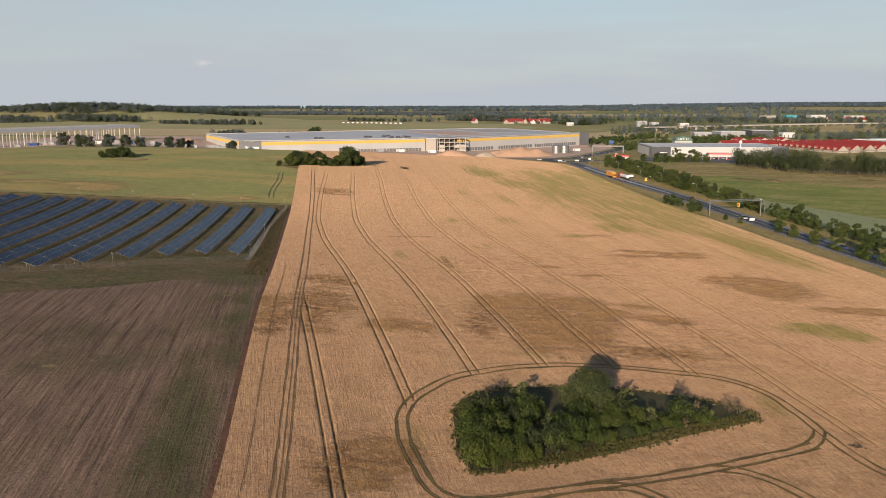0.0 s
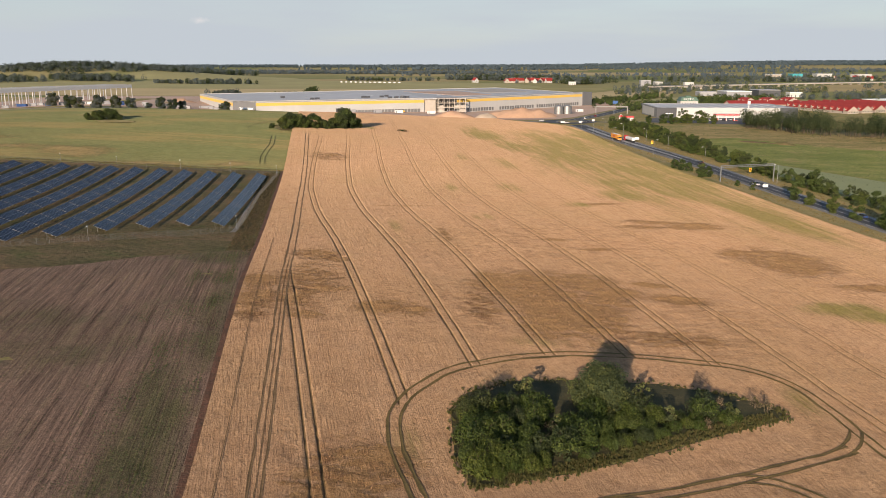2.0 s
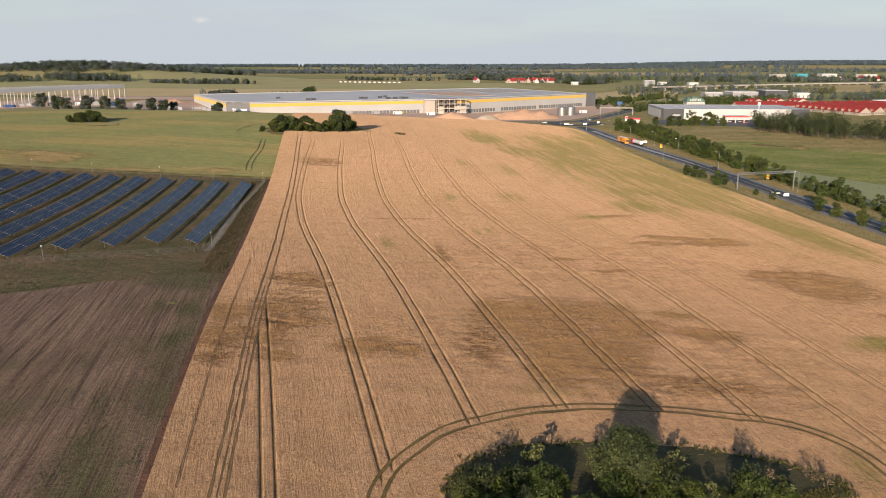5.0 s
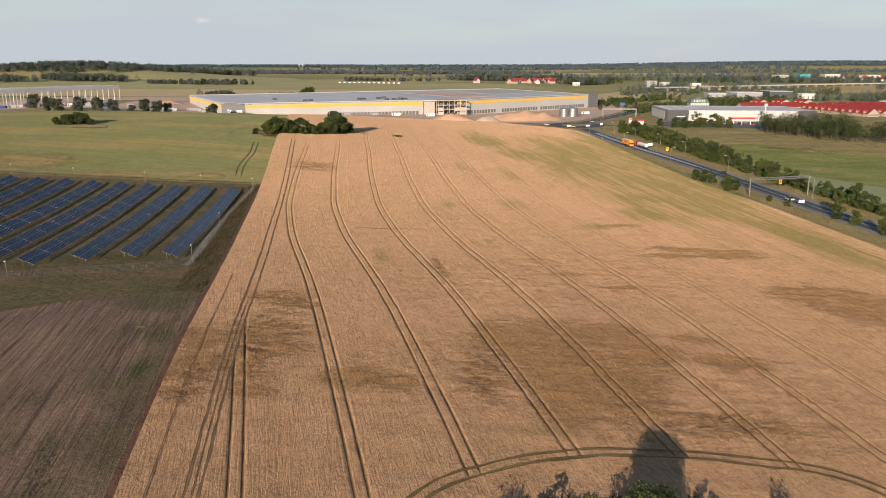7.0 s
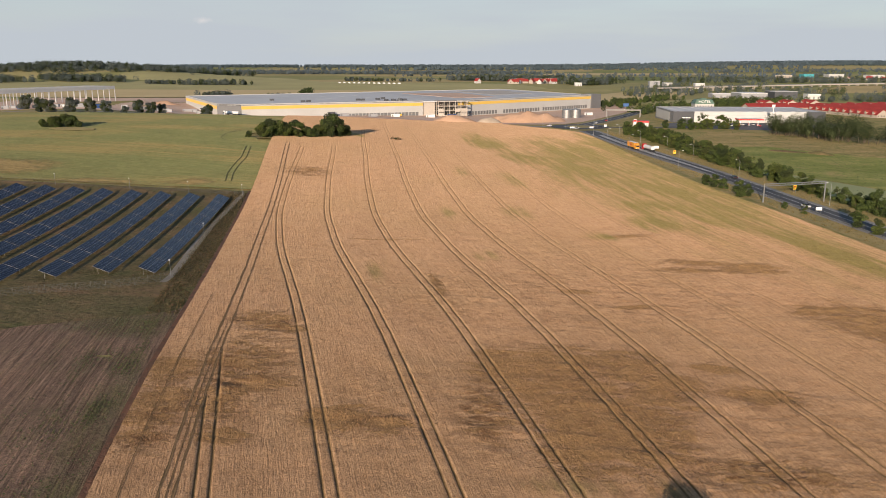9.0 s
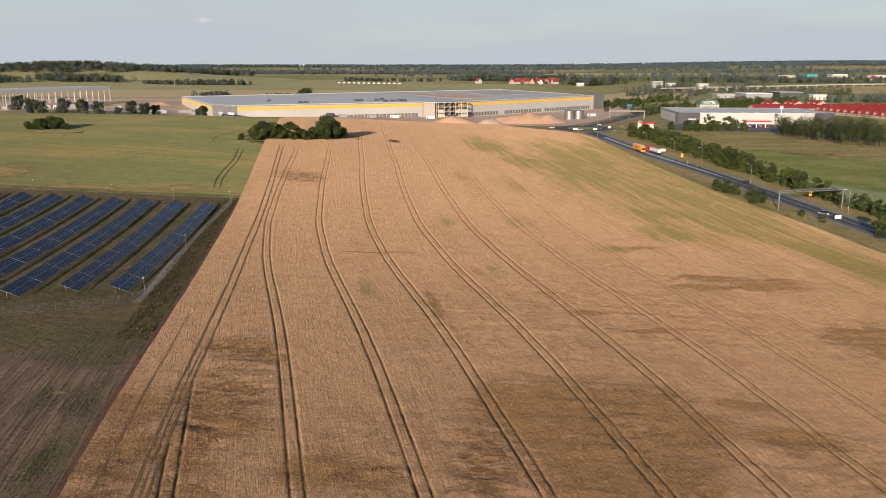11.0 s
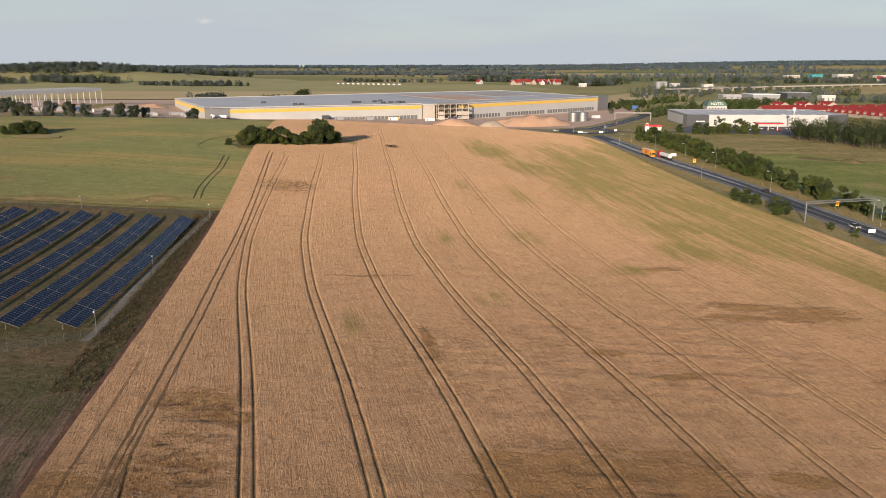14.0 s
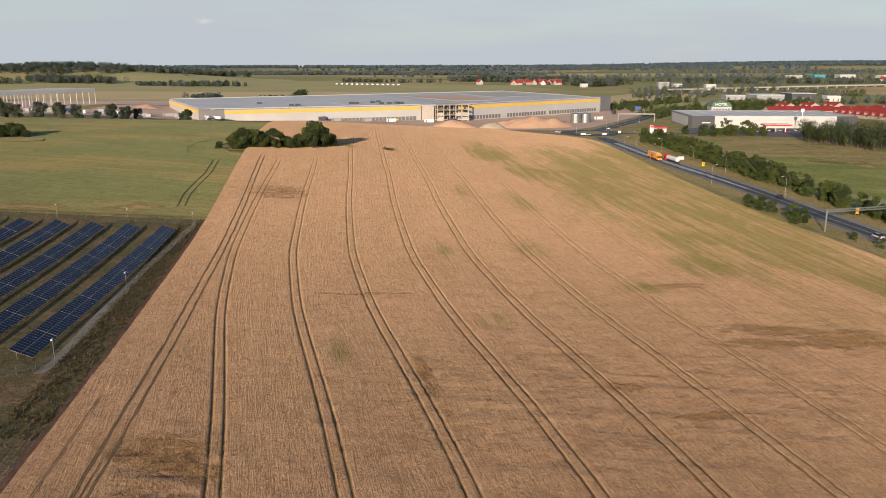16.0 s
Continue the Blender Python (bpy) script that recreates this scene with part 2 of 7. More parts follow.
def sheet(name, xs, ys, height, mats, uv=None, smooth=True, attrs=None):
    """A sheet over a grid of x (an array per row, or one row for all) and y."""
    xs, ys = np.asarray(xs, float), np.asarray(ys, float)
    X = xs if xs.ndim == 2 else np.tile(xs, (len(ys), 1))
    Y = np.tile(ys[:, None], (1, X.shape[1]))
    Z = height(X, Y)
    nr, nc = X.shape
    idx = np.arange(nr * nc).reshape(nr, nc)
    q = np.stack([idx[:-1, :-1], idx[:-1, 1:], idx[1:, 1:], idx[1:, :-1]], -1).reshape(-1, 4)
    w = np.maximum((X[:-1, 1:] - X[:-1, :-1]), (X[1:, 1:] - X[1:, :-1])).ravel()
    q = q[w > 1e-4]
    me = bpy.data.meshes.new(name)
    me.from_pydata(np.stack([X, Y, Z], -1).reshape(-1, 3).tolist(), [], q.tolist())
    for x in mats if isinstance(mats, (list, tuple)) else [mats]:
        me.materials.append(x)
    me.polygons.foreach_set("use_smooth", [smooth] * len(q))
    if attrs:
        for key, fn in attrs.items():
            me.attributes.new(key, "FLOAT", "POINT").data.foreach_set("value", fn(X, Y).ravel().astype(np.float32))
    me.update()
    return new(name, me)


def ribbon(name, pts, width, lift, mats, step=3.0, base=None, sides=0.0, cross=3):
    """A strip along a line on the ground; pts: (x, y)."""
    p = np.array(pts, float)
    d = np.r_[0, np.cumsum(np.hypot(*np.diff(p, axis=0).T))]
    s = np.linspace(0, d[-1], max(3, int(d[-1] / step) + 1))
    c = np.stack([np.interp(s, d, p[:, k]) for k in (0, 1)], -1)
    if len(c) > 8:
        k = np.hanning(9)[1:-1]
        k /= k.sum()
        c[3:-3] = np.stack([np.convolve(c[:, j], k, "valid") for j in (0, 1)], -1)
    t = np.gradient(c, axis=0)
    t /= np.linalg.norm(t, axis=1)[:, None]
    nrm = np.stack([t[:, 1], -t[:, 0]], -1)
    offs = np.linspace(-0.5, 0.5, cross) * width
    ground = base or lz
    V, Fc = [], []
    for i in range(len(c)):
        for o in offs:
            x, y = c[i] + nrm[i] * o
            V.append((x, y, float(ground(x, y)) + lift))
    for i in range(len(c) - 1):
        for j in range(cross - 1):
            a = i * cross + j
            Fc.append((a, a + 1, a + cross + 1, a + cross))
    me = bpy.data.meshes.new(name)
    me.from_pydata(V, [], Fc)
    me.polygons.foreach_set("use_smooth", [True] * len(Fc))
    for x in mats if isinstance(mats, (list, tuple)) else [mats]:
        me.materials.append(x)
    me.update()
    return new(name, me)


WAVES = {}


def blob_noise(x, y, scale, seed=0):
    """Soft noise between -1 and 1, of the given size in metres, from a few turned waves."""
    if (scale, seed) not in WAVES:
        rng = np.random.RandomState(seed)
        WAVES[scale, seed] = []
        for k in range(7):
            a, ph, s = rng.uniform(0, 2 * math.pi), rng.uniform(0, 2 * math.pi), scale * rng.uniform(0.5, 1.6)
            WAVES[scale, seed].append((math.cos(a) * 2 * math.pi / s, math.sin(a) * 2 * math.pi / s, ph))
    sine = math.sin if isinstance(x, float) and isinstance(y, float) else np.sin
    return sum(sine(x * a + y * b + ph) for a, b, ph in WAVES[scale, seed]) / 3.2

# ---- ground and field materials ----
def ground_material():
    m, n, l = tree_of("meadow_ground")
    b = n["Principled BSDF"]
    v = coords(n)
    # far away: a patchwork of strips and fields
    mp = n.new("ShaderNodeMapping")
    mp.inputs["Rotation"].default_value = (0, 0, radians(24))
    mp.inputs["Scale"].default_value = (1 / 420, 1 / 230, 0.0)
    l.new(v, mp.inputs["Vector"])
    vo = n.new("ShaderNodeTexVoronoi")
    vo.inputs["Scale"].default_value = 1.0
    vo.inputs["Randomness"].default_value = 0.8
    l.new(mp.outputs["Vector"], vo.inputs["Vector"])
    sep = n.new("ShaderNodeSeparateColor")
    l.new(vo.outputs["Color"], sep.inputs[0])
    plots = ramp(n, l, sep.outputs[0], [(0.0, (0.21, 0.23, 0.085)), (0.2, (0.30, 0.275, 0.11)), (0.4, (0.18, 0.205, 0.08)), (0.58, (0.44, 0.34, 0.17)),
                                        (0.7, (0.24, 0.245, 0.10)), (0.86, (0.36, 0.31, 0.145)), (1.0, (0.17, 0.19, 0.075))])
    big = noise_node(n, l, 0.012, 5, 0.6, v)
    mid = noise_node(n, l, 0.11, 5, 0.65, v)
    fine = noise_node(n, l, 0.9, 5, 0.7, v)
    near = ramp(n, l, mid, [(0.25, (0.18, 0.19, 0.07)), (0.45, (0.29, 0.26, 0.105)), (0.6, (0.39, 0.31, 0.145)), (0.78, (0.43, 0.30, 0.155))])
    near = mixed(n, l, 0.6, near, ramp(n, l, fine, [(0.25, (0.45, 0.45, 0.42)), (0.75, (1.35, 1.3, 1.2))]), "MULTIPLY")
    xyz = n.new("ShaderNodeSeparateXYZ")
    l.new(v, xyz.inputs[0])
    far = span(n, l, xyz.outputs["Y"], 960, 1120)
    plots = mixed(n, l, 0.35, plots, ramp(n, l, big, [(0.3, (0.8, 0.86, 0.88)), (0.7, (1.55, 1.45, 1.42))]), "MULTIPLY")
    l.new(mixed(n, l, far, near, plots), b.inputs["Base Color"])
    b.inputs["Roughness"].default_value = 0.95
    b.inputs["Specular IOR Level"].default_value = 0.1
    bumped(n, l, maths(n, l, "ADD", fine, mid), 0.5, 0.35)
    return m


def crop_material(name, straw, straw2, lodged, green, rows=1.6, rough_scale=1.0, contrast=1.0, sheen=0.0):
    """A ripe crop: drilled rows that follow the tramlines, lodged and green patches, ears as relief."""
    m, n, l = tree_of(name)
    b = n["Principled BSDF"]
    v = coords(n)
    at = n.new("ShaderNodeAttribute")
    at.attribute_name = "across"
    ay = n.new("ShaderNodeSeparateXYZ")
    l.new(v, ay.inputs[0])

    def along(u, w, detail, rough, distort=0.0):
        cu = n.new("ShaderNodeCombineXYZ")
        l.new(maths(n, l, "MULTIPLY", at.outputs["Fac"], u), cu.inputs["X"])
        l.new(maths(n, l, "MULTIPLY", ay.outputs["Y"], w), cu.inputs["Y"])
        return noise_node(n, l, 1.0, detail, rough, cu.outputs["Vector"], distort)

    streak = along(rows, 0.06, 4, 0.7)
    thin = along(rows * 2.6, 0.22, 3, 0.7, 0.3)
    broad = along(0.16, 0.012, 3, 0.6)
    sway = along(0.07, 0.02, 5, 0.66, 0.9)
    hair = noise_node(n, l, 5.5, 3, 0.75, v)
    fine = noise_node(n, l, 1.9, 5, 0.75, v)
    mid = noise_node(n, l, 0.16, 5, 0.62, v, 0.4)
    wide = noise_node(n, l, 0.02, 4, 0.6, v)
    lump = noise_node(n, l, 0.6, 5, 0.72, v, 0.9)
    f = maths(n, l, "ADD", maths(n, l, "MULTIPLY", streak, 0.4), maths(n, l, "ADD", maths(n, l, "MULTIPLY", broad, 0.25), maths(n, l, "MULTIPLY", mid, 0.35)))
    c = mixed(n, l, span(n, l, f, 0.36, 0.62), straw2, straw)
    c = mixed(n, l, span(n, l, wide, 0.42, 0.7, 0, 0.35), c, tuple(a * 0.55 + g * 0.45 for a, g in zip(straw, green)))
    g = n.new("ShaderNodeAttribute")
    g.attribute_name = "green"
    k = maths(n, l, "ADD", g.outputs["Fac"], maths(n, l, "ADD", maths(n, l, "MULTIPLY", maths(n, l, "SUBTRACT", sway, 0.5), 2.4), maths(n, l, "MULTIPLY", maths(n, l, "SUBTRACT", along(0.4, 0.014, 4, 0.7), 0.5), 2.8)))
    k = maths(n, l, "MULTIPLY", span(n, l, k, 0.02, 1.0, 0, 0.95), span(n, l, g.outputs["Fac"], 0.02, 0.5))
    c = mixed(n, l, k, c, green)
    a = n.new("ShaderNodeAttribute")
    a.attribute_name = "lodged"
    blown = n.new("ShaderNodeMapping")   # tongues laid over by the wind
    blown.inputs["Scale"].default_value = (0.09, 0.3, 0.0)
    l.new(v, blown.inputs["Vector"])
    ragged = maths(n, l, "ADD", maths(n, l, "MULTIPLY", maths(n, l, "SUBTRACT", noise_node(n, l, 1.0, 6, 0.75, blown.outputs["Vector"], 1.2), 0.5), 4.4), maths(n, l, "MULTIPLY", maths(n, l, "SUBTRACT", lump, 0.5), 2.6))
    k = maths(n, l, "MULTIPLY", span(n, l, maths(n, l, "ADD", a.outputs["Fac"], maths(n, l, "MULTIPLY", ragged, 0.7)), 0.36, 0.6), span(n, l, a.outputs["Fac"], 0.02, 0.45))
    c = mixed(n, l, maths(n, l, "MULTIPLY", k, 0.85), c, lodged)
    w = n.new("ShaderNodeAttribute")   # matted straw: shade in the hollows put in as dark colour, folds paler
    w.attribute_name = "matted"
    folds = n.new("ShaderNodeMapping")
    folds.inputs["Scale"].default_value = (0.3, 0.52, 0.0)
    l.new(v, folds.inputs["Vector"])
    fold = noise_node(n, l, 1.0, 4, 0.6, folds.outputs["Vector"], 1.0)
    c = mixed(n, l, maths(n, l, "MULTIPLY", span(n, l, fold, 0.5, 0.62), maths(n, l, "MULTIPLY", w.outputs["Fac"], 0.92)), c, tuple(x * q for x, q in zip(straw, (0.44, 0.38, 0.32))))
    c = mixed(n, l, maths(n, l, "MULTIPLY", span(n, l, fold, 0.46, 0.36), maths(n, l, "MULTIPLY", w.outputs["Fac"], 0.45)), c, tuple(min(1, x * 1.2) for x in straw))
    c = mixed(n, l, 0.5 * contrast, c, ramp(n, l, fine, [(0.3, (0.40, 0.35, 0.30)), (0.5, (1, 1, 1)), (0.72, (1.45, 1.43, 1.36))]), "MULTIPLY")
    c = mixed(n, l, 0.36 * contrast, c, ramp(n, l, hair, [(0.32, (0.35, 0.30, 0.25)), (0.5, (1, 1, 1)), (0.68, (1.5, 1.48, 1.4))]), "MULTIPLY")
    c = mixed(n, l, 0.5 * contrast, c, ramp(n, l, thin, [(0.3, (0.45, 0.40, 0.35)), (0.48, (1, 1, 1)), (0.7, (1.25, 1.23, 1.18))]), "MULTIPLY")
    c = mixed(n, l, 0.45 * contrast, c, ramp(n, l, lump, [(0.34, (0.5, 0.44, 0.38)), (0.5, (1, 1, 1)), (0.7, (1.2, 1.18, 1.12))]), "MULTIPLY")
    r = n.new("ShaderNodeAttribute")   # wheel ruts, and the paler strip left standing between them
    r.attribute_name = "rut"
    c = mixed(n, l, span(n, l, r.outputs["Fac"], 0.0, -1.0, 0, 0.18), c, tuple(min(1, v * 1.25) for v in straw))
    # Rut colour is dark for bare soil and for shade from the crop walls.
    c = mixed(n, l, span(n, l, r.outputs["Fac"], 0.05, 0.9, 0, 0.92), c, mixed(n, l, fine, (0.075, 0.05, 0.022), (0.20, 0.13, 0.06)))
    l.new(c, b.inputs["Base Color"])
    b.inputs["Roughness"].default_value = 0.9
    b.inputs["Diffuse Roughness"].default_value = 1.0
    b.inputs["Specular IOR Level"].default_value = 0.15
    b.inputs["Sheen Weight"].default_value = sheen
    b.inputs["Sheen Roughness"].default_value = 0.45
    b.inputs["Sheen Tint"].default_value = (0.82, 0.60, 0.40, 1)
    h = maths(n, l, "ADD", maths(n, l, "MULTIPLY", fine, 0.6), maths(n, l, "ADD", maths(n, l, "MULTIPLY", maths(n, l, "ADD", streak, thin), 0.4), maths(n, l, "MULTIPLY", mid, 1.2)))
    h = maths(n, l, "ADD", h, maths(n, l, "MULTIPLY", lump, maths(n, l, "ADD", 0.5, maths(n, l, "MULTIPLY", k, 1.1))))
    bumped(n, l, h, 0.65, 0.5 * rough_scale)
    return m


def plough_material():
    m, n, l = tree_of("ploughed_soil")
    b = n["Principled BSDF"]
    v = coords(n)
    at = n.new("ShaderNodeAttribute")
    at.attribute_name = "across"
    ay = n.new("ShaderNodeSeparateXYZ")
    l.new(v, ay.inputs[0])

    def along(u, w, detail, rough, distort=0.0):
        cu = n.new("ShaderNodeCombineXYZ")
        l.new(maths(n, l, "MULTIPLY", at.outputs["Fac"], u), cu.inputs["X"])
        l.new(maths(n, l, "MULTIPLY", ay.outputs["Y"], w), cu.inputs["Y"])
        return noise_node(n, l, 1.0, detail, rough, cu.outputs["Vector"], distort)

    streak = along(0.8, 0.035, 5, 0.75)
    thin = along(2.4, 0.035, 4, 0.72, 0.2)
    mid = noise_node(n, l, 0.09, 5, 0.6, v)
    fine = noise_node(n, l, 1.6, 5, 0.8, v)
    clod = noise_node(n, l, 5.0, 3, 0.75, v)
    c = ramp(n, l, streak, [(0.3, (0.135, 0.09, 0.065)), (0.5, (0.25, 0.168, 0.122)), (0.68, (0.37, 0.25, 0.18))])
    g = n.new("ShaderNodeAttribute")
    g.attribute_name = "green"
    weeds = maths(n, l, "ADD", maths(n, l, "MULTIPLY", maths(n, l, "SUBTRACT", mid, 0.5), 1.6), maths(n, l, "ADD", g.outputs["Fac"], maths(n, l, "MULTIPLY", maths(n, l, "SUBTRACT", maths(n, l, "ADD", maths(n, l, "MULTIPLY", streak, 0.5), maths(n, l, "MULTIPLY", thin, 0.5)), 0.5), 3.2)))
    c = mixed(n, l, span(n, l, weeds, 0.15, 0.85, 0, 0.8), c, (0.10, 0.105, 0.045))
    c = mixed(n, l, 0.85, c, ramp(n, l, thin, [(0.3, (0.4, 0.42, 0.38)), (0.5, (1, 1, 1)), (0.68, (1.6, 1.5, 1.42))]), "MULTIPLY")
    c = mixed(n, l, 0.7, c, ramp(n, l, fine, [(0.3, (0.4, 0.4, 0.4)), (0.52, (1, 1, 1)), (0.75, (1.5, 1.42, 1.35))]), "MULTIPLY")
    c = mixed(n, l, 0.7, c, ramp(n, l, clod, [(0.33, (0.4, 0.4, 0.4)), (0.5, (1, 1, 1)), (0.68, (1.6, 1.55, 1.5))]), "MULTIPLY")
    l.new(c, b.inputs["Base Color"])
    b.inputs["Roughness"].default_value = 0.95
    b.inputs["Specular IOR Level"].default_value = 0.1
    bumped(n, l, maths(n, l, "ADD", maths(n, l, "MULTIPLY", maths(n, l, "ADD", streak, thin), 0.9), maths(n, l, "MULTIPLY", fine, 0.8)), 0.9, 0.4)
    return m


def meadow_material(name, lo, mid_c, hi, spot):
    """Rough grass: tussocks, dry stalks and patches of another growth."""
    m, n, l = tree_of(name)
    b = n["Principled BSDF"]
    v = coords(n)
    mp = n.new("ShaderNodeMapping")
    mp.inputs["Rotation"].default_value = (0, 0, radians(32))
    mp.inputs["Scale"].default_value = (0.018, 0.07, 0.0)
    l.new(v, mp.inputs["Vector"])
    wide = noise_node(n, l, 1.0, 5, 0.65, mp.outputs["Vector"], 0.5)
    mid = noise_node(n, l, 0.14, 5, 0.68, v, 0.5)
    fine = noise_node(n, l, 0.8, 5, 0.75, v)
    c = ramp(n, l, maths(n, l, "ADD", maths(n, l, "MULTIPLY", wide, 0.6), maths(n, l, "MULTIPLY", mid, 0.4)), [(0.34, lo), (0.5, mid_c), (0.64, hi)])
    c = mixed(n, l, span(n, l, noise_node(n, l, 0.035, 5, 0.7, v, 0.8), 0.55, 0.66, 0, 0.7), c, spot)
    c = mixed(n, l, 0.8, c, ramp(n, l, fine, [(0.3, (0.4, 0.42, 0.4)), (0.5, (1, 1, 1)), (0.72, (1.45, 1.4, 1.3))]), "MULTIPLY")
    l.new(c, b.inputs["Base Color"])
    b.inputs["Roughness"].default_value = 0.95
    b.inputs["Specular IOR Level"].default_value = 0.1
    bumped(n, l, maths(n, l, "ADD", fine, maths(n, l, "MULTIPLY", mid, 2.0)), 0.8, 0.5)
    return m


MEADOW = ground_material()
WHEAT = crop_material("ripe_wheat", (0.400, 0.260, 0.158), (0.315, 0.195, 0.112), (0.255, 0.155, 0.068), (0.165, 0.142, 0.046), sheen=0.06)
GREEN_CROP = crop_material("unripe_crop", (0.150, 0.158, 0.068), (0.098, 0.118, 0.048), (0.235, 0.178, 0.085), (0.20, 0.165, 0.072), 0.7, 0.7, 0.9)
PLOUGH = plough_material()
# Track strips lie flat, so rut shade is mixed into this dark crop tone.
RUT_DARK = surface("pressed_crop_shade", (0.085, 0.065, 0.022), (0.22, 0.15, 0.058), 0.95, 0.3, 2.2, 0.6, 0.15, vary=0)
RUT_BROWN = surface("trampled_straw", (0.12, 0.078, 0.036), (0.28, 0.175, 0.085), 0.95, 0.3, 2.2, 0.6, 0.15, vary=0)
CROP_RUT = surface("crop_rut", (0.05, 0.056, 0.02), (0.11, 0.105, 0.042), 0.95, 0.15, 1.2, 0.6, 0.15, vary=0)
MARGIN = surface("dry_weeds_edge_shade", (0.085, 0.055, 0.035), (0.22, 0.105, 0.065), 0.95, 0.3, 1.6, 0.8, 0.3, vary=0)
VERGE = surface("dry_verge", (0.20, 0.18, 0.065), (0.44, 0.335, 0.15), 0.95, 0.06, 0.8, 0.7, 0.25, vary=0)
ASPHALT = surface("asphalt", (0.05, 0.051, 0.055), (0.08, 0.08, 0.083), 0.75, 0.05, 2.5, 0.2, 0.02, vary=0, spec=0.4)
ASPHALT_PALE = surface("pale_asphalt", (0.21, 0.205, 0.195), (0.30, 0.29, 0.275), 0.8, 0.05, 2.0, 0.2, 0.02, vary=0)
ROADPAINT = surface("road_paint", (0.55, 0.55, 0.54), (0.75, 0.75, 0.74), 0.6, 0.5, 4, 0, vary=0)
SAND = surface("building_sand", (0.48, 0.33, 0.25), (0.66, 0.48, 0.37), 0.95, 0.02, 0.3, 0.5, 0.3, vary=0)
DIRT = surface("heaped_soil", (0.40, 0.25, 0.165), (0.52, 0.345, 0.235), 0.95, 0.05, 0.5, 0.8, 0.5, vary=0)
GRAVEL = surface("heaped_gravel", (0.36, 0.29, 0.22), (0.48, 0.40, 0.32), 0.95, 0.1, 1.0, 0.6, 0.3, vary=0)
STEEL = surface("galvanised_steel", (0.26, 0.27, 0.275), (0.38, 0.39, 0.395), 0.45, 0.8, 9, 0.1, 0.01, 0.7)
BARK = surface("bark", (0.06, 0.045, 0.03), (0.14, 0.11, 0.08), 0.95, 1.5, 8, 0.7, 0.05)
LEAF = leaf_material("leaves", (0.032, 0.053, 0.014), (0.10, 0.132, 0.036))
LEAF_DARK = leaf_material("dark_leaves", (0.02, 0.032, 0.013), (0.06, 0.078, 0.03))
# Far foliage: aerial haze is mixed into these two leaf colours as blue-grey.
LEAF_HAZE = leaf_material("haze_grey_leaves", (0.072, 0.092, 0.096), (0.1, 0.121, 0.117), 0.15)
LEAF_HAZE_BLUE = leaf_material("haze_blue_leaves", (0.080, 0.112, 0.142), (0.094, 0.127, 0.156), 0.1)
LEAF_SHRUB = leaf_material("shrub_leaves", (0.024, 0.042, 0.009), (0.078, 0.108, 0.022), 0.25, (0.12, 0.145, 0.036))
LEAF_PALE = leaf_material("pale_leaves", (0.07, 0.09, 0.03), (0.16, 0.17, 0.06), 0.25, (0.22, 0.2, 0.07))
LEAF_GREY = leaf_material("grey_green_leaves", (0.045, 0.06, 0.028), (0.11, 0.13, 0.055))
LEAF_DRY = leaf_material("dry_twigs", (0.10, 0.075, 0.045), (0.22, 0.165, 0.10), 0.1)

# ---- the ground, one sheet to the horizon ----
def graded(lo, a, b, hi, step, grow=1.12):
    mid = list(np.arange(a, b + 0.1, step))
    out, s, x = [], step, b
    while x < hi:
        s *= grow
        x += s
        out.append(min(x, hi))
    left, s, x = [], step, a
    while x > lo:
        s *= grow
        x -= s
        left.append(max(x, lo))
    return np.array(left[::-1] + mid + out)


ground = sheet("ground", graded(-4600, -640, 640, 4600, 13), graded(-900, -60, 1150, 4920, 13), land, MEADOW)
tagged(ground, "rolling farmland of meadows and far fields", "ground", kind="structure")

# ---- wheat field with sunken wheel tracks ----
CROP = 0.75


def patch(x, y, cx, cy, rx, ry, turn=0.0, soft=0.35):
    a = radians(turn)
    u, w = (x - cx) * math.cos(a) + (y - cy) * math.sin(a), -(x - cx) * math.sin(a) + (y - cy) * math.cos(a)
    r = np.sqrt((u / rx) ** 2 + (w / ry) ** 2)
    return np.clip((1 + soft - r) / (2 * soft), 0, 1)


LODGED = [(-11, 175, 5.5, 4, 0), (-5, 173, 3.5, 3, 0), (14, 196, 5, 8, 0), (24, 199, 9, 7, 10), (36, 199, 7, 7, 0), (24, 186, 9, 12, 0), (30, 178, 9, 12, 15), (23, 172, 6, 9, 0), (40, 190, 6, 8, -20),
          (98, 229, 10, 11, 30), (90, 236, 8, 5, 20), (84, 268, 9, 4, 10), (72, 272, 8, 2.5, 0), (66, 264, 7, 2.2, 10), (-32, 215, 5, 3.5, 0), (-27, 211, 4, 2.5, 0), (-31, 193, 6, 3, 5), (-27, 186, 7, 2.2, -8),
          (-41, 188, 4.2, 7, 0), (-39, 176, 4, 8, 0), (-31, 177, 4.5, 3.5, 0), (-28, 168, 4, 2, 0), (-58, 403, 8, 1.2, -8), (-52, 392, 6, 1.0, 5), (-49, 398, 5, 0.9, 12), (-60, 412, 6, 0.9, 0),
          (-10, 113, 6.5, 6, 0), (-14, 106, 6, 4, 0), (34, 241, 3.5, 1.6, 0), (46, 232, 5, 1.3, 15), (2, 244, 1.0, 8, 10), (116, 208, 12, 3, 0), (60, 300, 8, 1.6, 15), (-12, 288.5, 14, 0.5, 4), (57, 190, 6, 3, 0), (52, 200, 4, 2, 0)]
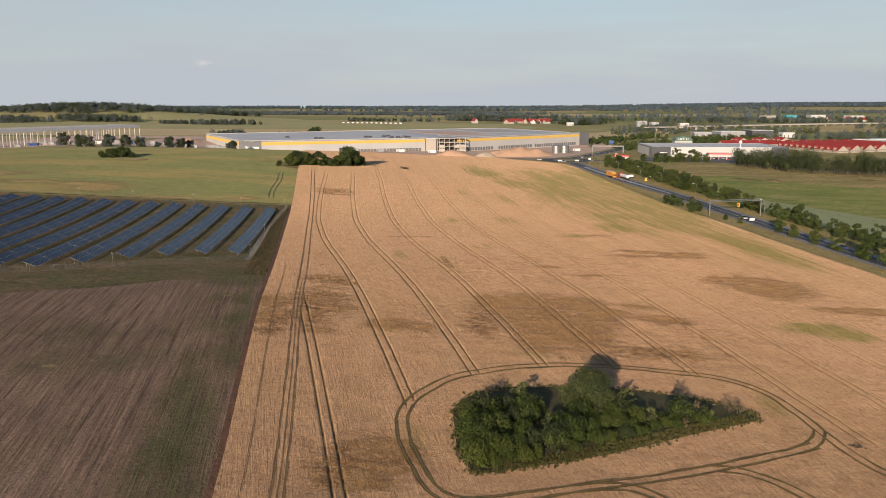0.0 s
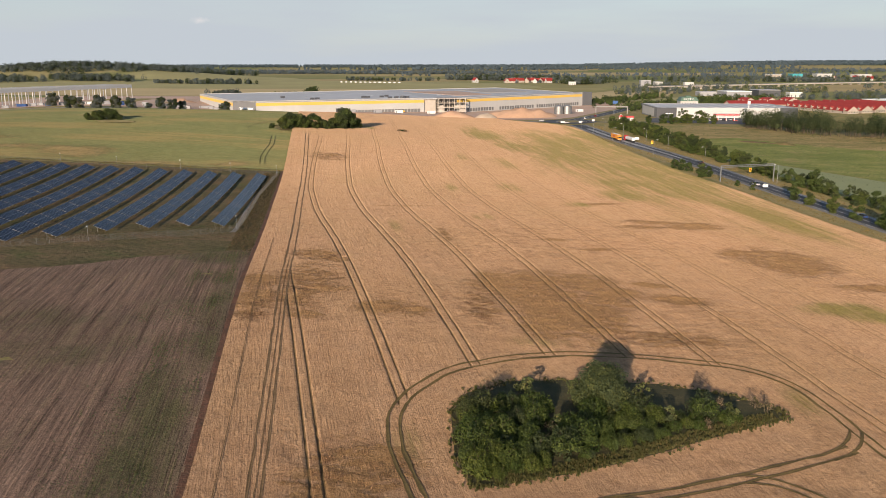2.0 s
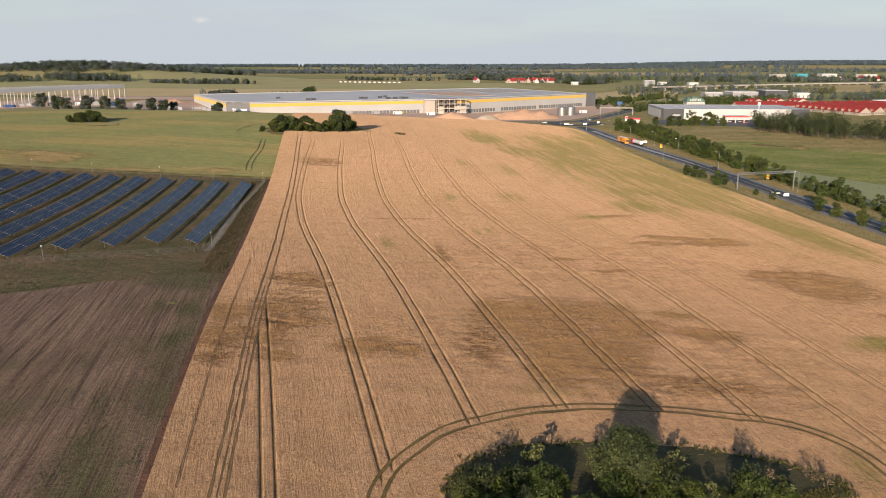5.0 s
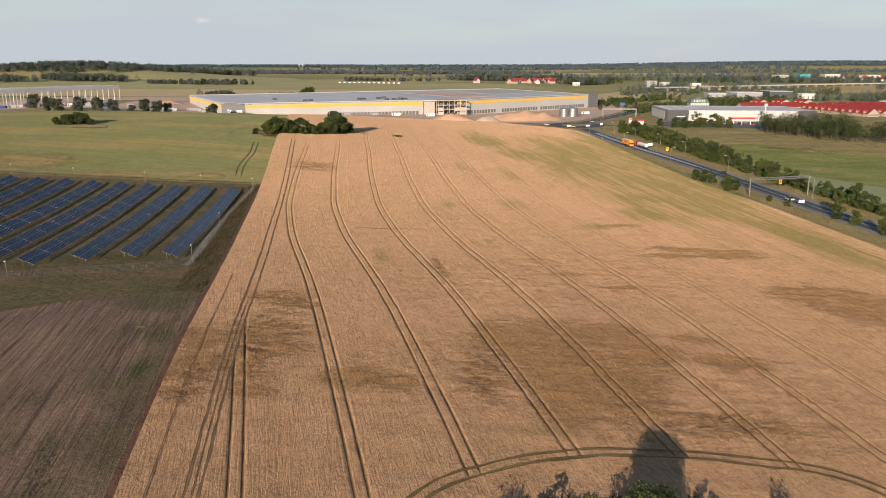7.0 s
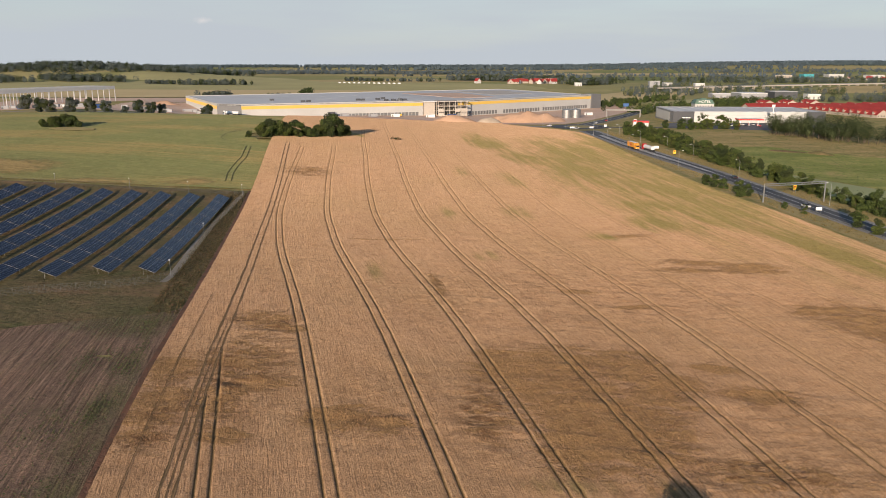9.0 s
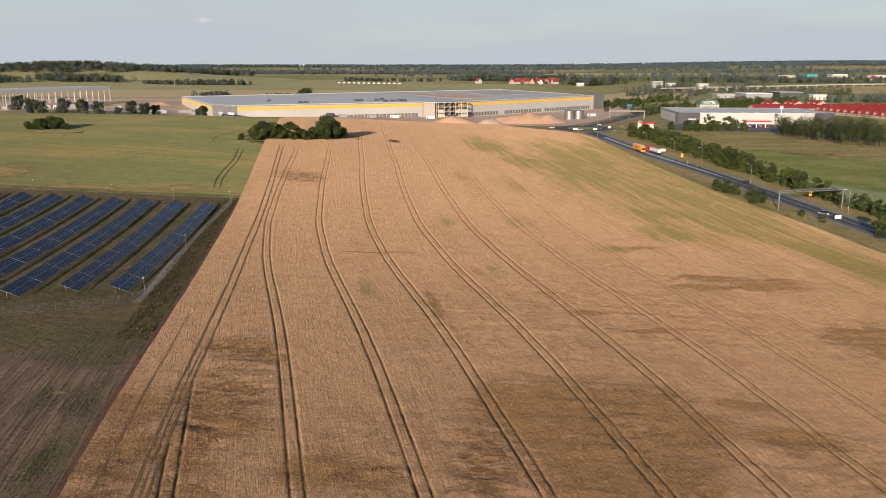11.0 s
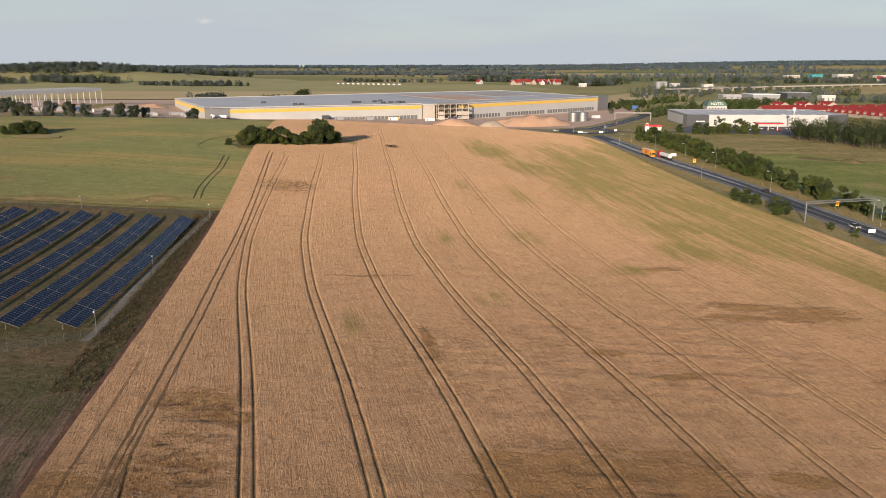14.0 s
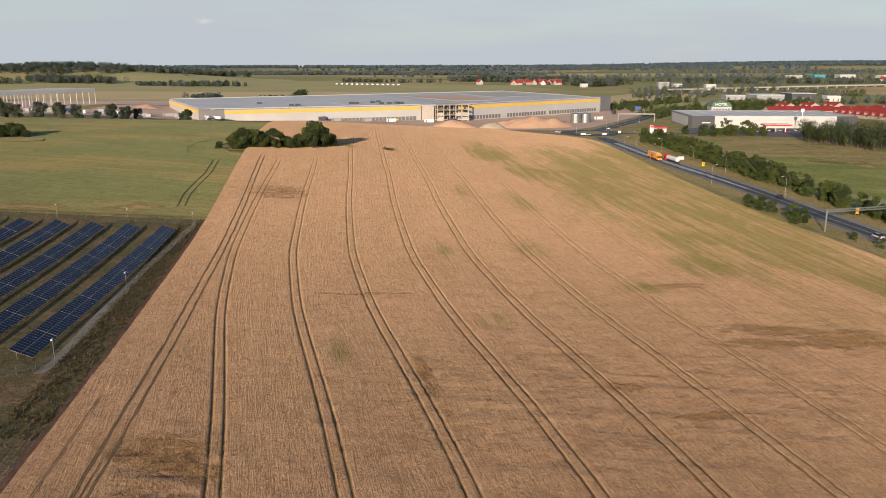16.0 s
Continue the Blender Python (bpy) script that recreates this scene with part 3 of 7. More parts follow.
GREENS = [(67, 446, 20, 50, 10), (50, 476, 13, 40, 12), (96, 385, 16, 55, 14), (112, 350, 13, 50, 12), (116, 300, 12, 40, 12), (80, 520, 24, 75, 6), (106, 520, 10, 110, 3), (84, 354, 16, 14, 10), (94, 190, 9, 4, 10), (101, 186, 8, 4, 0),
          (12, 417, 4, 14, 8), (14, 271, 5, 6, 10), (-13, 254, 2.5, 9, 4), (52, 298, 6, 5, 0), (-50, 540, 14, 4, -60), (34, 400, 6, 22, 10), (30, 560, 12, 50, 6), (28, 330, 5, 12, 8), (72, 320, 9, 12, 0), (6, 330, 3, 9, 5),
          (63, 141, 2.5, 6, 0), (-4, 120, 2.0, 6, 8), (20, 160, 5, 2.5, 0), (33, 160, 4, 3, 0)]
HUMPS = [(-31, 195, 9, 26, 0), (-31, 214, 8, 7, 0), (-6, 180, 12, 14, 0), (12, 178, 10, 16, 0), (30, 186, 14, 20, 20), (98, 229, 18, 18, 0), (-12, 112, 10, 10, 0), (20, 235, 32, 26, 0), (40, 240, 34, 25, 0), (72, 268, 22, 9, 10), (58, 180, 14, 14, 0), (120, 205, 20, 12, 0), (45, 162, 22, 8, 0)]
SWIRLS = [(-30, 190, 8.5, 18, 0), (-31, 214, 7, 6, 0), (-54, 401, 9, 10, 0), (-13, 112, 6, 6, 0), (-38, 168, 6, 7, 0), (10, 180, 5, 12, 0), (48, 166, 14, 5, 0)]
TRACKS = [15.75 * k for k in range(-4, 9)]


def mask(spots, soft=0.35, small=1.0):
    def fn(x, y):
        z = np.zeros(np.broadcast(x, y).shape)
        for cx, cy, rx, ry, turn in spots:
            z = np.maximum(z, patch(x, y, cx, cy, rx, ry, turn, soft) * (small if rx < 7 else 1.0))
        return z
    return fn


lodged_at, greens_at, humps_at, swirls_at = mask(LODGED, 0.75), mask(GREENS, 0.6, 0.5), mask(HUMPS), mask(SWIRLS, 0.5)
cols = []
for u in TRACKS:
    for g in (-0.92, 0.92):
        cols += [u + g - 0.26, u + g - 0.13, u + g + 0.13, u + g + 0.26]
    cols += [u - 0.45, u + 0.45]
for a, b in zip([-95.0] + TRACKS, TRACKS + [150.0]):
    lo, hi = a + 1.6, b - 1.6
    cols += list(np.linspace(lo, hi, max(2, int((hi - lo) / 1.15))))
cols = np.array(sorted(cols))
wheat_y = np.concatenate([np.arange(-60, 96, 4.0), np.arange(96, 300, 1.0), np.arange(300, 743, 3.0)])


def far_edge(x):
    """Where the field ends at the road, as y."""
    return np.interp(x, [-130, -60, -20, 40, 80, 100, 112, 130], [700, 692, 700, 702, 690, 668, 640, 600])


def in_rut(u):
    z = np.zeros_like(u)
    for t in TRACKS:
        for g in (-0.92, 0.92):
            z = np.maximum(z, (np.abs(u - t - g) < 0.2) * 1.0)
        z = np.where(np.abs(u - t) < 0.5, -1.0, z)
    return z


T_ROWS = tram(wheat_y)[:, None]
raw = cols[None, :] + T_ROWS + 0.3 * blob_noise(cols[None, :] * 0.05, wheat_y[:, None], 140, 3)
WX = np.clip(raw, field_left(wheat_y)[:, None], field_right(wheat_y)[:, None])
RUTS = np.tile(in_rut(cols), (len(wheat_y), 1))
RUTS *= 1 - np.clip((np.tile(wheat_y[:, None], (1, len(cols))) - 640) / 30, 0, 1)


LOOP = [(64.2, 125.9), (59.2, 123.0), (53.5, 120.3), (45.5, 116.6), (36, 112.6), (26, 109), (21.8, 107.5), (11.8, 103.6), (5.6, 101.6), (1, 101.2), (-1.8, 104.5), (-3.8, 111.4), (-5.9, 118.3), (-6.8, 128.1), (-4.0, 136.1), (2.7, 145.7),
        (13.3, 152.0), (24.3, 155.3), (40.6, 155.9), (56.3, 154.4), (64.5, 148.5), (67.2, 137.3), (68.1, 128.1), (70, 120), (75, 111)]


def loop_inside(x, y):
    """Inside the headland track round the thicket."""
    x, y = np.broadcast_arrays(np.asarray(x, float), np.asarray(y, float))
    r = np.zeros(x.shape, bool)
    ring_ = LOOP[:-2]
    for (x0, y0), (x1, y1) in zip(ring_, ring_[1:] + ring_[:1]):
        if y0 != y1:
            r ^= ((y0 > y) != (y1 > y)) & (x < (x1 - x0) * (y - y0) / (y1 - y0) + x0)
    return r


LOOP_A, LOOP_B = np.array(LOOP[:-1]), np.array(LOOP[1:])


def off_loop(x, y):
    """Nought on the headland track round the thicket, one away from it."""
    p = np.stack(np.broadcast_arrays(np.asarray(x, float), np.asarray(y, float)), -1)[..., None, :]
    d = LOOP_B - LOOP_A
    f = np.clip(((p - LOOP_A) * d).sum(-1) / (d * d).sum(-1), 0, 1)
    return np.clip((np.linalg.norm(p - LOOP_A - f[..., None] * d, axis=-1).min(-1) - 1.6) / 2.0, 0, 1)


def lumps(x, y):
    """Hummocks of leaning corn, and billows where it lies flat in swirls."""
    clear = np.clip(np.abs(x - field_left(y) - 9.2) - 1.6, 0, 1) * off_loop(x, y)
    soft = (0.03 + 0.075 * humps_at(x, y)) * np.maximum(-0.5, blob_noise(x * 0.5, y, 2.6, 15) + 0.7 * blob_noise(x * 0.45 + 7, y, 4.4, 16))
    fold = 0.24 * swirls_at(x, y) * (0.55 - np.abs(blob_noise(x * 0.4 + 1.5 * blob_noise(x, y, 9, 18), y, 5.2, 17)))
    return clear * (soft + fold) * np.clip((480 - y) / 60, 0, 1)


def rut_depth(X, Y):
    off = loop_inside(X, Y) | (Y < 128) & (X > -5) | (X < field_left(Y) + 10.4)
    off |= (X < -48) & (Y > 478) | (X < -58) & (Y > 470)
    u = X - tram(Y)
    faint = np.interp(u, [-20, 8, 40, 56, 70], [1.0, 1.0, 0.8, 0.55, 0.45]) * np.interp(Y, [150, 300, 480], [1.0, 0.72, 0.5])
    return RUTS * np.where(off, 0, 1) * faint


def wheat_height(X, Y):
    sunk = np.clip(rut_depth(X, Y), 0, 1)
    return land(X, Y) + CROP + 0.05 * blob_noise(X, Y, 9, 5) + 0.1 * blob_noise(X, Y, 31, 6) - 0.14 * lodged_at(X, Y) * (0.6 + 0.4 * blob_noise(X, Y, 5, 8)) + lumps(X, Y) * (1 - sunk) - 0.12 * sunk


wheat = sheet("wheat_field", WX, wheat_y, wheat_height, WHEAT,
              attrs={"across": lambda x, y: x - tram(y), "lodged": lambda x, y: np.maximum(lodged_at(x, y), 0.5 * swirls_at(x, y)), "rut": rut_depth,
                     "green": lambda x, y: np.maximum(greens_at(x, y), 0.78 * patch(x, y, 90, 425, 42, 140, 8, 0.5)),
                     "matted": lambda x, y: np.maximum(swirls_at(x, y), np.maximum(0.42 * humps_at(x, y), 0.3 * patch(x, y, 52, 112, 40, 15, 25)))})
tagged(wheat, "ripe straw-coloured wheat field with wheel tracks and lodged patches", "field", kind="structure")


def wheat_top(x, y):
    x, y = np.array([float(x)]), np.array([float(y)])
    return float((land(x, y) + CROP + 0.05 * blob_noise(x, y, 9, 5) + 0.1 * blob_noise(x, y, 31, 6) - 0.14 * lodged_at(x, y) * (0.6 + 0.4 * blob_noise(x, y, 5, 8)) + lumps(x, y))[0])


def wheel_track(pts, name="wheel_track", width=0.45, ruts=(-0.92, 0.92), lift=0.1, mat=None):
    """Two ruts pressed into the crop, uneven in width."""
    p = np.array(pts, float)
    d = np.r_[0, np.cumsum(np.hypot(*np.diff(p, axis=0).T))]
    s = np.linspace(0, d[-1], int(d[-1] / 1.2) + 2)
    c = np.stack([np.interp(s, d, p[:, k]) for k in (0, 1)], -1)
    for _ in range(10):
        c[1:-1] = (c[:-2] + 2 * c[1:-1] + c[2:]) / 4
    t = np.gradient(c, axis=0)
    t /= np.linalg.norm(t, axis=1)[:, None]
    nr = np.stack([t[:, 1], -t[:, 0]], -1)
    rng = np.random.RandomState(len(pts) + 3)
    for g in ruts:
        V = []
        wob = 0.025 * np.convolve(rng.normal(size=len(c)), np.ones(5) / 2.2, "same")
        for e in (-0.5, 0.0, 0.5):
            w = width * np.clip(1 + 0.5 * np.convolve(rng.normal(size=len(c)), np.ones(3) / 3, "same"), 0.4, 1.6)
            q = c + nr * (g + wob + e * w)[:, None]
            V.append([(x, y, wheat_top(x, y) + lift - (0.03 if e == 0 else 0)) for x, y in q])
        n = len(c)
        me = bpy.data.meshes.new(name)
        me.from_pydata(V[0] + V[1] + V[2], [], [(r * n + i, r * n + n + i, r * n + n + i + 1, r * n + i + 1) for r in (0, 1) for i in range(n - 1)])
        me.materials.append(mat or RUT_DARK)
        me.update()
        tagged(new(name, me), "trampled wheel track pressed into the wheat", "wheel track", kind="structure")


hy = np.arange(60, 478, 8.0)
wheel_track([(float(field_left(y)) + 9.2 - 0.012 * max(0, 150 - y), y) for y in hy], width=0.32, ruts=(-0.95, 0.85), lift=0.05, mat=RUT_BROWN)
wheel_track([(float(field_left(y)) + 9.3 - 0.012 * max(0, 150 - y), y) for y in hy[hy < 215]], width=0.15, ruts=(-0.1,), lift=0.05, mat=RUT_BROWN)
wheel_track([(float(field_left(y)) + 3.6, y) for y in np.arange(100, 235, 6.0)], width=0.13, ruts=(0.0,), mat=RUT_BROWN)
wheel_track(LOOP, width=0.5, lift=0.1)
wheel_track([(67.9, 132), (66.5, 128.2), (63, 125.2), (59.2, 123.0)], width=0.45)
wheel_track([(43, 115.6), (45.7, 116.2), (48.0, 115.5), (50.1, 114.3), (51.9, 112.6), (53.8, 110.9), (56, 107), (58, 100)], width=0.42)
wheel_track([(20, 106.6), (22.5, 107.6), (26.0, 108.7), (29.6, 108.4), (31.9, 106.8), (33.4, 104.5), (35, 98)], width=0.42)

# ears standing over the crop, thickest where the camera passes near
def ears(name, label, boxes, seed, size, mat):
    rng = np.random.RandomState(seed)
    px, py_, sz = [], [], []
    for x0, x1, y0, y1, per, s in boxes:
        k = int((x1 - x0) * (y1 - y0) * per)
        px.append(rng.uniform(x0, x1, k))
        py_.append(rng.uniform(y0, y1, k))
        sz.append(np.full(k, s))
    x, y, s = np.concatenate(px), np.concatenate(py_), np.concatenate(sz)
    u = x - tram(y) - 0.3 * blob_noise((x - tram(y)) * 0.05, y, 140, 3)
    d = np.min([np.abs(np.abs(u - t) - 0.92) for t in TRACKS], axis=0)
    head = np.abs(np.abs(x - field_left(y) - 9.2) - 0.92)
    keep = (x > field_left(y) + 0.3) & (x < field_right(y) - 0.5) & ((d > 0.34) | (x < field_left(y) + 10.4)) & (head > 0.34)
    keep &= rng.rand(len(x)) > 0.6 * lodged_at(x, y)
    keep &= ~(((x - 30) / 30.0) ** 2 + ((y - 130) / 20.0) ** 2 < 1)
    near = np.abs(np.hypot((x - 30) / 38.0, (y - 131) / 25.0) - 1)
    keep &= (near > 0.07)
    x, y, s = x[keep], y[keep], s[keep]
    n = len(x)
    z = land(x, y) + CROP + 0.05 * blob_noise(x, y, 9, 5) + 0.1 * blob_noise(x, y, 31, 6) + lumps(x, y)
    V = np.zeros((n, 3, 3))
    a = math.pi / 2 + rng.normal(0, 0.5, n)
    w, h = size * s * rng.uniform(0.6, 1.2, n), size * s * rng.uniform(0.3, 0.9, n)
    lean = rng.normal(0, 0.9, (n, 2)) + 0.5 * np.stack([blob_noise(x, y, 12, 61), blob_noise(x, y, 12, 62)], -1)
    for k, sg in enumerate((-1, 1)):
        V[:, k, 0], V[:, k, 1], V[:, k, 2] = x + sg * np.cos(a) * w, y + sg * np.sin(a) * w, z - 0.12
    V[:, 2, 0], V[:, 2, 1], V[:, 2, 2] = x + lean[:, 0] * w, y + lean[:, 1] * w, z + h
    me = bpy.data.meshes.new(name)
    me.vertices.add(3 * n)
    me.vertices.foreach_set("co", V.ravel().astype(np.float32))
    me.loops.add(3 * n)
    me.loops.foreach_set("vertex_index", np.arange(3 * n, dtype=np.int32))
    me.polygons.add(n)
    me.polygons.foreach_set("loop_start", np.arange(0, 3 * n, 3, dtype=np.int32))
    me.materials.append(mat)
    me.update(calc_edges=True)
    me.validate()
    return tagged(new(name, me), label, "wheat", kind="stuff")


EAR = leaf_material("wheat_ears", (0.215, 0.13, 0.072), (0.335, 0.205, 0.116), 0.2, (0.39, 0.245, 0.14))
ears("wheat_ears", "ripe straw-coloured ears of standing wheat", [(-55, 80, 98, 150, 16.0, 0.9), (-55, 85, 150, 200, 13.0, 0.95), (-60, 115, 200, 260, 7.0, 1.0), (-75, 125, 260, 320, 3.0, 1.05)], 17, 0.13, EAR)

# ---- ploughed field, unripe crop, margins ----
def plough_top(x):
    return np.interp(x, [-260, -150, -119, -100, -85, -75, -50, -44], [120, 165, 182, 191, 199, 208, 219, 222])


ploughed_y = np.arange(-60, 223, 2.5)
PX = np.zeros((len(ploughed_y), 90))
for i, y in enumerate(ploughed_y):
    right = float(field_left(y)) - 1.0
    left = float(np.interp(y, [120, 165, 182, 191, 199, 208, 219, 222], [-260, -150, -119, -100, -85, -75, -52, -50])) if y > 120 else -260.0
    PX[i] = np.linspace(min(left, right), right, 90)
ploughed = sheet("ploughed_field", PX, ploughed_y, lambda x, y: land(x, y) + 0.12 + 0.08 * blob_noise(x, y, 14, 11), PLOUGH,
                 attrs={"across": lambda x, y: x + 0.16 * y + 0.0 * x, "green": lambda x, y: np.maximum(0.75 * patch(x, y, -38, 100, 6, 42, 10), np.maximum(0.55 * patch(x, y, -44, 165, 4, 25, 8), np.maximum(0.6 * patch(x, y, -58, 212, 16, 8, 0), 0.3 * patch(x, y, -75, 150, 30, 18, 0))))})
tagged(ploughed, "bare brown ploughed soil with weeds in rows", "field", kind="structure")
park_y = np.arange(100, 363, 4.0)
KX = np.zeros((len(park_y), 60))
for i, y in enumerate(park_y):
    edge = float(field_left(y)) - 1.0 if y > 221 else float(np.interp(y, [100, 120, 165, 182, 191, 199, 208, 219, 222], [-300, -258, -148, -117, -98, -83, -73, -50, -48]))
    KX[i] = np.linspace(-620, edge, 60)
SCRUB = meadow_material("park_scrub", (0.098, 0.096, 0.042), (0.155, 0.123, 0.063), (0.24, 0.15, 0.088), (0.108, 0.122, 0.045))
park = sheet("park_meadow", KX, park_y, lambda x, y: land(x, y) + 0.07, SCRUB)
tagged(park, "dry brown and olive grass round the solar park", "meadow", kind="structure")
# Strip of reddish weeds; its dark brown also paints the shaded wheat edge.
margin = ribbon("field_margin", [(float(field_left(y)) - 0.6, y) for y in np.arange(40, 366, 8.0)], 1.2, 0.22, MARGIN, 4.0)
tagged(margin, "narrow strip of dry reddish weeds and painted wheat-edge shade", "margin", kind="structure")



def litter(name, label, category, n, where, seed, w_, h_, mat, lift=0.1):
    """Small leaning leaves or clods strewn on the ground; where(rng, n) gives x, y."""
    rng = np.random.RandomState(seed)
    x, y = where(rng, n)
    n = len(x)
    z = land(x, y) + lift
    V = np.zeros((n, 3, 3))
    a = rng.uniform(0, 2 * math.pi, n)
    w, h = w_ * rng.uniform(0.5, 1.3, n), h_ * rng.uniform(0.4, 1.3, n)
    for k, sg in enumerate((-1, 1)):
        V[:, k, 0], V[:, k, 1], V[:, k, 2] = x + sg * np.cos(a) * w, y + sg * np.sin(a) * w, z - 0.06
    V[:, 2, 0], V[:, 2, 1], V[:, 2, 2] = x + rng.normal(0, 0.7, n) * w, y + rng.normal(0, 0.7, n) * w, z + h
    me = bpy.data.meshes.new(name)
    me.from_pydata(V.reshape(-1, 3).tolist(), [], np.arange(3 * n).reshape(-1, 3).tolist())
    me.materials.append(mat)
    me.update()
    return tagged(new(name, me), label, category, kind="stuff")


def plough_spots(weedy):
    def where(rng, n):
        y = rng.uniform(85, 222, n)
        if weedy:
            off = np.abs(rng.normal(0, 9, n)) + 2.5
            off = np.where(rng.rand(n) < 0.3, rng.uniform(2, 90, n), off)
        else:
            off = rng.uniform(1.5, 110, n)
        x = field_left(y) - off
        row = x + 0.16 * y
        x = x - row + np.round(row / 0.75) * 0.75 + rng.normal(0, 0.14 if weedy else 0.4, n)
        ok = (blob_noise(row * 5.0, y, 30, 33) + 0.9 * rng.normal(0, 0.6, n) > 0.45) if weedy else np.ones(n, bool)
        ok &= (y < plough_top(x) - 1) & (x < field_left(y) - 1.5)
        return x[ok], y[ok]
    return where


WEED = leaf_material("field_weeds", (0.05, 0.06, 0.025), (0.105, 0.112, 0.048), 0.2)
CLOD = surface("dry_clods", (0.16, 0.115, 0.085), (0.27, 0.195, 0.14), 0.95, 0.5, 4, 0, vary=0)
litter("field_weeds", "green weeds in rows on ploughed soil", "weeds", 46000, plough_spots(True), 41, 0.12, 0.09, WEED, 0.18)
litter("soil_clods", "pale dry clods on ploughed soil", "clods", 16000, plough_spots(False), 42, 0.075, 0.05, CLOD, 0.16)

gy = np.concatenate([np.arange(362, 480, 4.0), np.arange(480, 672, 6.0)])
GX = np.zeros((len(gy), 70))
for i, y in enumerate(gy):
    GX[i] = np.linspace(-620, float(field_left(y)) - 0.05, 70) if y < 480 else np.linspace(-620, float(np.interp(y, [480, 500, 560, 600, 690], [-92, -104, -72, -62, -70])), 70)
BROWNS = [(-168, 385, 11, 13, 10), (-182, 392, 8, 7, 0), (-205, 395, 12, 5, 0), (-96, 369, 6, 3, 0), (-240, 420, 18, 8, 0), (-92, 372, 5, 5, 0), (-128, 366, 14, 3, 0)]
browns_at = mask(BROWNS, 0.9)
unripe = sheet("green_crop_field", GX, gy, lambda x, y: land(x, y) + 0.45 + 0.08 * blob_noise(x, y, 20, 21), GREEN_CROP,
               attrs={"across": lambda x, y: y + 0.12 * x, "lodged": browns_at, "green": lambda x, y: 0.35 + 0.45 * blob_noise(x, y, 70, 22) + 0.25 * blob_noise(x * 0.4, y, 24, 23), "matted": lambda x, y: 0.25 + 0.0 * x, "rut": lambda x, y: 0.0 * x})
tagged(unripe, "unripe green crop on a low rise", "field", kind="structure")


def unripe_top(x, y):
    return lz(x, y) + 0.45 + 0.08 * blob_noise(float(x), float(y), 20, 21)


RUTA = [(-93.5, 457), (-88.8, 429), (-87.2, 408), (-85.4, 391), (-82.0, 375)]
RUTB = [(x + 2.3, y) for x, y in RUTA]
for pts in (RUTA, RUTB, [(-111, 524), (-114, 496), (-112.5, 480), (-106, 470)],
            [(-170, 520), (-130, 530), (-118, 508), (-121, 500)], [(-112, 505), (-105, 530), (-80, 585)]):
    ob = ribbon("crop_track", pts, 0.42, 0.05, CROP_RUT, 2.0, unripe_top)
    tagged(ob, "dark wheel rut through the green crop", "wheel track", kind="structure")

# ---- the road along the field ----
ry = np.arange(130, 676, 6.0)
rc = np.stack([road_mid(ry), ry], -1)
ditch = ribbon("field_ditch", [(float(field_right(y)) + 0.9, y) for y in np.arange(200, 660, 8.0)], 0.9, 0.1, MARGIN, 4.0)
tagged(ditch, "dark weedy ditch along the wheat", "ditch", kind="structure")
verge = ribbon("road_verge", rc, 34, 0.06, VERGE, 6.0, cross=9)
tagged(verge, "dry grass verge along the road", "verge", kind="structure")
road = ribbon("road", rc, 10.4, 0.16, ASPHALT, 4.0, cross=5)
tagged(road, "dark asphalt main road", "road", kind="structure")


def offset_line(c, o):
    t = np.gradient(c, axis=0)
    t /= np.linalg.norm(t, axis=1)[:, None]
    return c + np.stack([t[:, 1], -t[:, 0]], -1) * o


for o, w in ((-4.7, 0.3), (4.7, 0.3)):
    tagged(ribbon("edge_line", offset_line(rc, o), w, 0.18, ROADPAINT, 4.0), "white edge line on the asphalt", "road marking", kind="structure")
tagged(ribbon("centre_line", rc[ry < 470], 0.25, 0.18, ROADPAINT, 4.0), "white centre line on the asphalt", "road marking", kind="structure")
for o in (-6.4, 6.3):
    tagged(ribbon("hard_shoulder", offset_line(rc, o), 2.2, 0.13, ASPHALT_PALE, 4.0), "pale paved shoulder beside the road", "shoulder", kind="structure")

